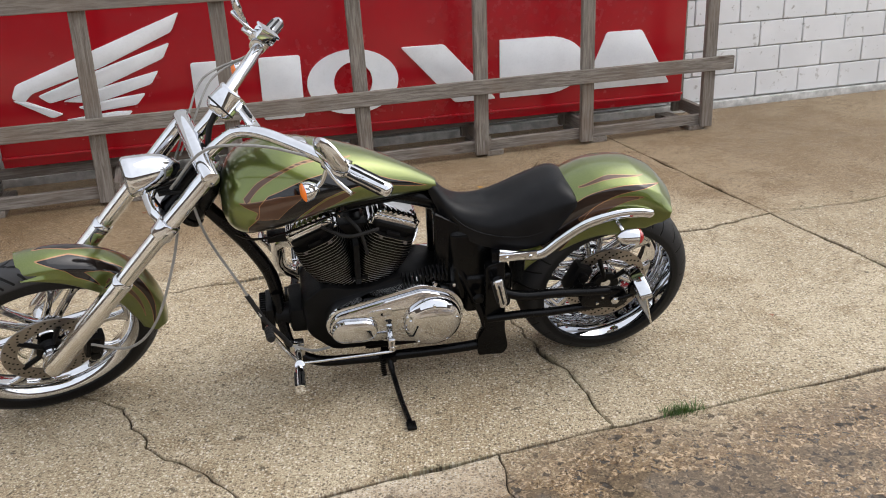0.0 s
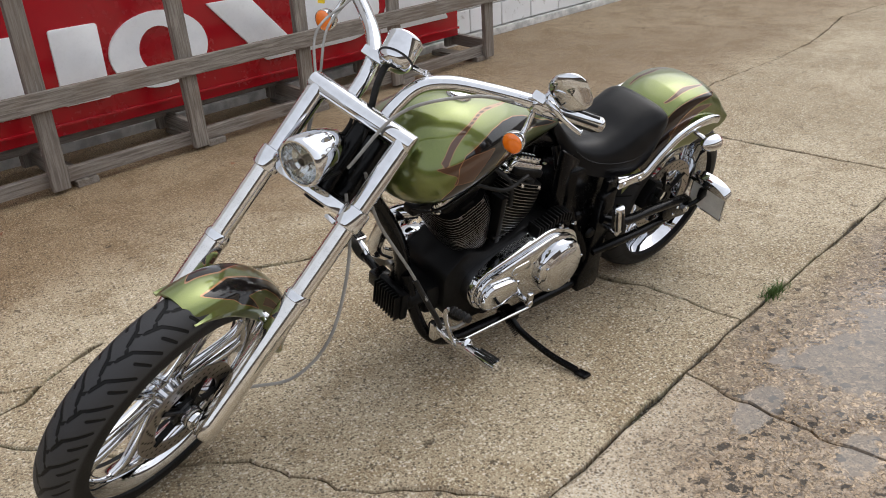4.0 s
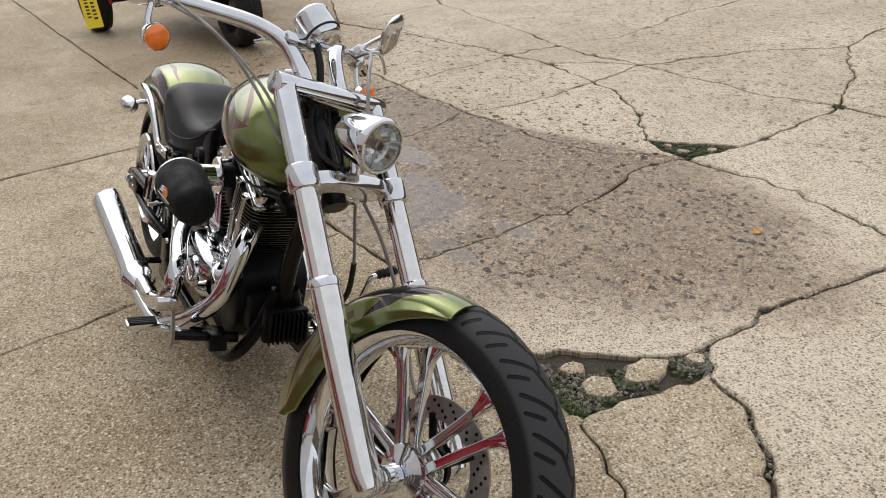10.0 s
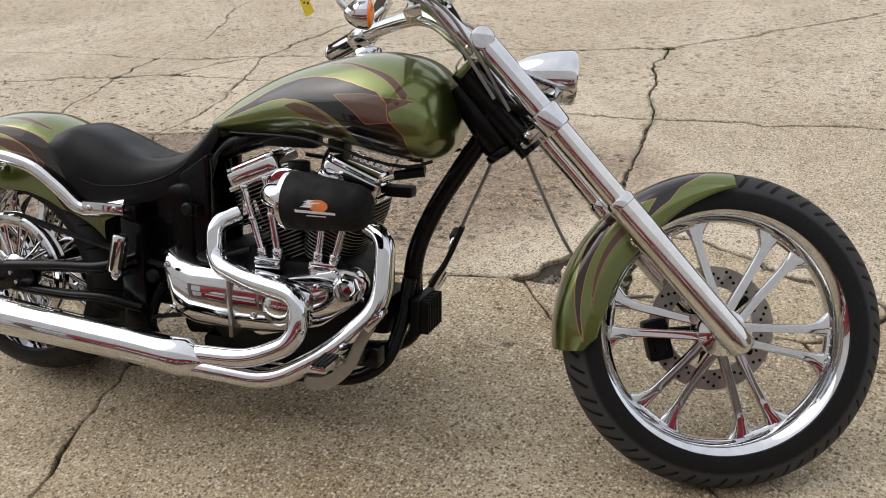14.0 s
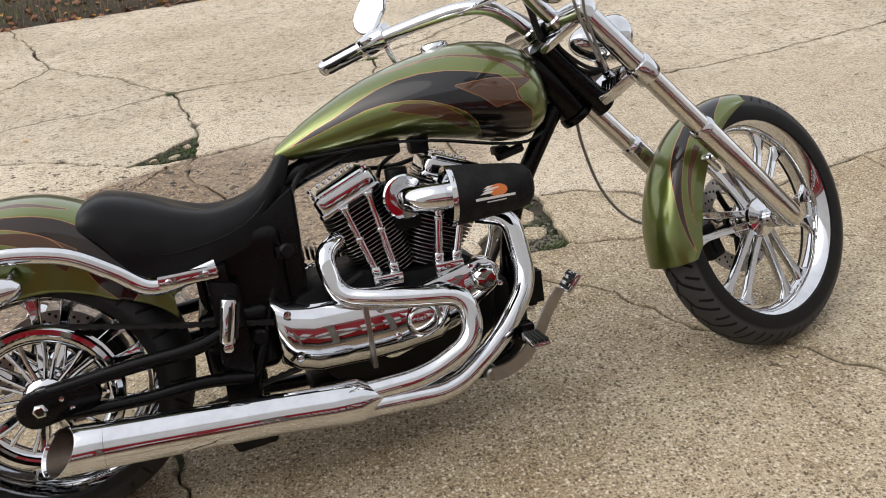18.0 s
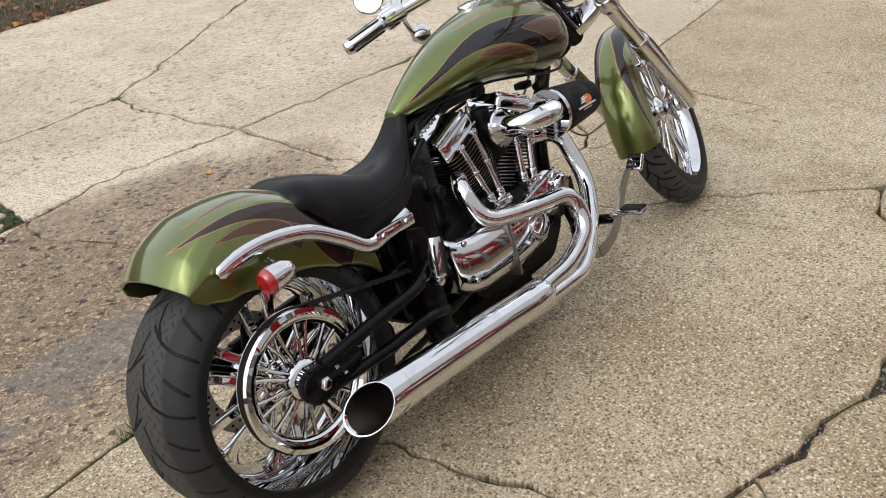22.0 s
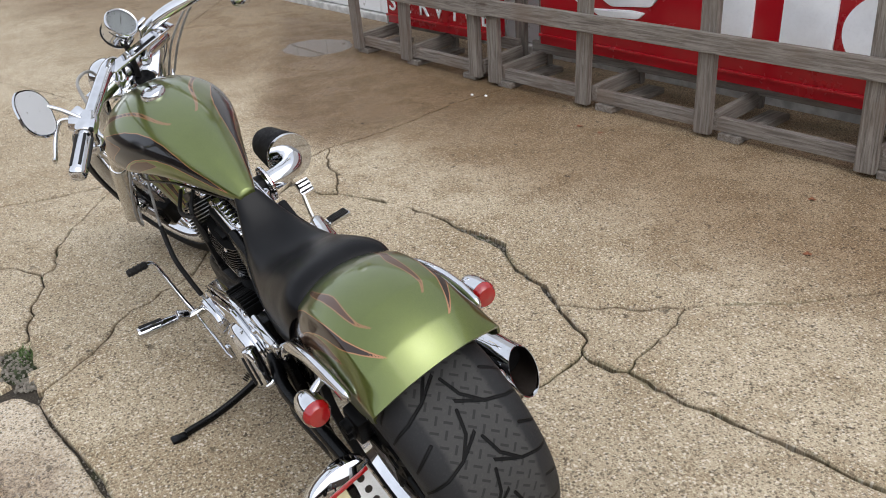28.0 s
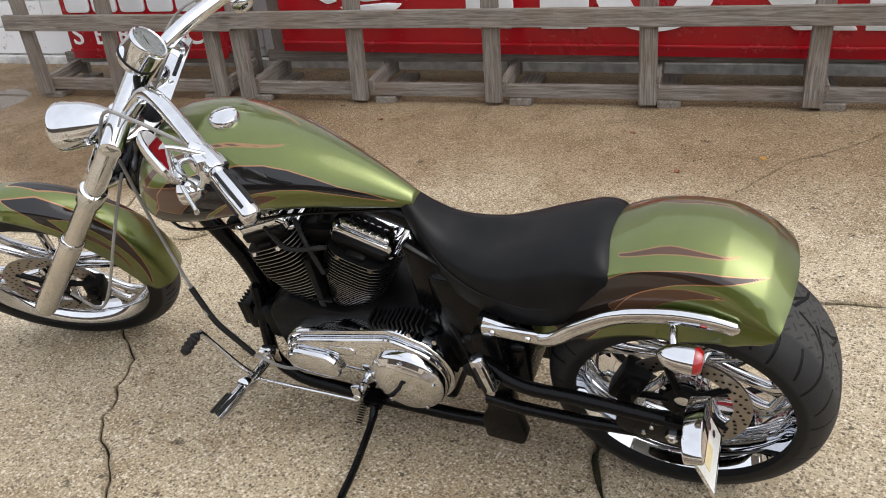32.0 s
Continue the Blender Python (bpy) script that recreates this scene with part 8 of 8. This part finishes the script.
tagged(part("moss", join(moss_lumps(420, moss_spot([(0.65, 0.55, 0.05), (0.75, 0.57, 0.04), (0.64, 0.42, 0.04), (0.85, 0.6, 0.02), (0.62, 0.33, 0.012), (0.7, 0.5, 0.04)])), moss_lumps(90, moss_spot([(0.88, -0.5, 0.035), (1.27, 0.47, 0.03), (1.2, 0.5, 0.02)])),
                             moss_lumps(420, moss_spot([(-0.87, 1.92, 0.04), (-0.78, 1.92, 0.04), (-0.83, 1.5, 0.03), (-0.84, 1.74, 0.04)])), moss_lumps(120, moss_run("va w w1 w2", 0.012)), moss_lumps(140, moss_run("v v1 v2", 0.01)),
                             moss_lumps(120, moss_run("t u vb", 0.012)), moss_lumps(60, moss_run("q q1", 0.01)), moss_lumps(70, moss_run("t x x1 w3", 0.01)), moss_lumps(90, moss_run("r2 r3 r4", 0.012)), moss_lumps(60, moss_run("v v3 v4 f0", 0.008)), moss_lumps(200, moss_spot([(-0.34, -0.78, 0.05), (-0.28, -0.7, 0.04), (-0.4, -0.9, 0.04)])), moss_lumps(60, moss_run("q3 e6 e7", 0.01)), moss_lumps(70, moss_run("s1 s2", 0.012)), moss_lumps(110, moss_run("w1 f6 w2 b3 w3", 0.016))), MOSS),
       "dark green moss filling the cracks", "moss", kind="stuff")
CHUNKS = [(-0.795, 1.645, 0.075, 100), (-0.815, 1.81, 0.06, 20), (-0.71, 1.83, 0.045, 70), (-0.93, 1.94, 0.03, 130), (-0.8, 1.47, 0.03, 60), (-0.72, 1.95, 0.035, 10), (0.7, 0.56, 0.035, 40), (0.66, 0.43, 0.025, 100), (0.8, 0.585, 0.022, 10)]
for x, y, size, turn in CHUNKS:
    ring = [(size * (1 + 0.7 * noise.noise((x * 9 + k * 1.7, y * 7, 2))) * math.cos(0.785 * k), size * 0.75 * (1 + 0.7 * noise.noise((x * 9 + k * 1.7, y * 7, 6))) * math.sin(0.785 * k)) for k in range(8)]
    chunk = tagged(part("concrete_chunk", prism(ring, -0.03, 0.012, 0.008, "xy"), CONCRETE), "broken lump of concrete lying in the wide crack", "rubble", "broken concrete")
    chunk.matrix_world = Matrix.Translation((x, y, -0.013)) @ pose(0, 0, 0, rng.uniform(-5, 5), rng.uniform(-5, 5), turn)

# asphalt patch and a scrap of bark to the west
ASPHALT = paint_mat("asphalt", (0.05, 0.05, 0.052), 0.85, 0.4, 20.0, bump=0.6, bump_scale=250.0, dusty=0.3)
patch = [(0.5 * (1 + 0.25 * noise.noise((k * 0.7, 3, 1))) * math.cos(2 * math.pi * k / 30), 0.3 * (1 + 0.3 * noise.noise((k * 0.7, 8, 1))) * math.sin(2 * math.pi * k / 30)) for k in range(30)]
asphalt = tagged(part("asphalt_patch", prism(patch, -0.01, 0.009, 0.003, "xy"), ASPHALT), "dark asphalt patch let into the concrete", "patch", kind="structure")
asphalt.matrix_world = Matrix.Translation((-4.25, -0.55, 0)) @ pose(0, 0, 0, 0, 0, 20)
bark = tagged(part("bark", prism(round_outline([(-0.09, -0.01), (-0.02, -0.05), (0.08, -0.035), (0.1, 0.02), (0.02, 0.05), (-0.05, 0.035)], 0.02), 0.0, 0.012, 0.004, "xy"), paint_mat("wet_bark", (0.06, 0.045, 0.035), 0.7, 0.4, 40.0, bump=0.6, bump_scale=200.0)), "dark flat scrap of bark on the concrete", "debris")
bark.matrix_world = Matrix.Translation((-2.06, 0.785, 0.003)) @ pose(0, 0, 0, 0, 0, 100)
for x, y in ((-2.55, 4.56), (-2.62, 4.5)):
    stone = tagged(part("stone", moved(lathe([(0.0001, 0.01), (0.007, 0.0085), (0.011, 0.004), (0.01, 0.0)], 7), Matrix.Diagonal((1.2, 0.8, 1, 1))), SIGN_WHITE), "small pale stone beside the pallet", "stone", "pale stones")
    stone.matrix_world = Matrix.Translation((x, y, 0.002))

# ---- unseen plain walls, added to close the yard and darken chrome reflections ----
BROWN_WALL = paint_mat("unseen_wall_brown", (0.13, 0.1, 0.08), 0.9, 0.35, 0.8, bump=0.3, bump_scale=20.0)
for nm, size, at in (("unseen_wall_south", (60, 0.3, 3.5), (0, -15, 1.72)), ("unseen_wall_east", (0.3, 40, 2.4), (19, 0, 1.17)), ("unseen_wall_west", (0.3, 40, 4.0), (-19, 0, 1.97))):
    tagged(part(nm, box(size, 0.0, at), BROWN_WALL), "unseen plain brown wall added for reflections", "wall", kind="structure")
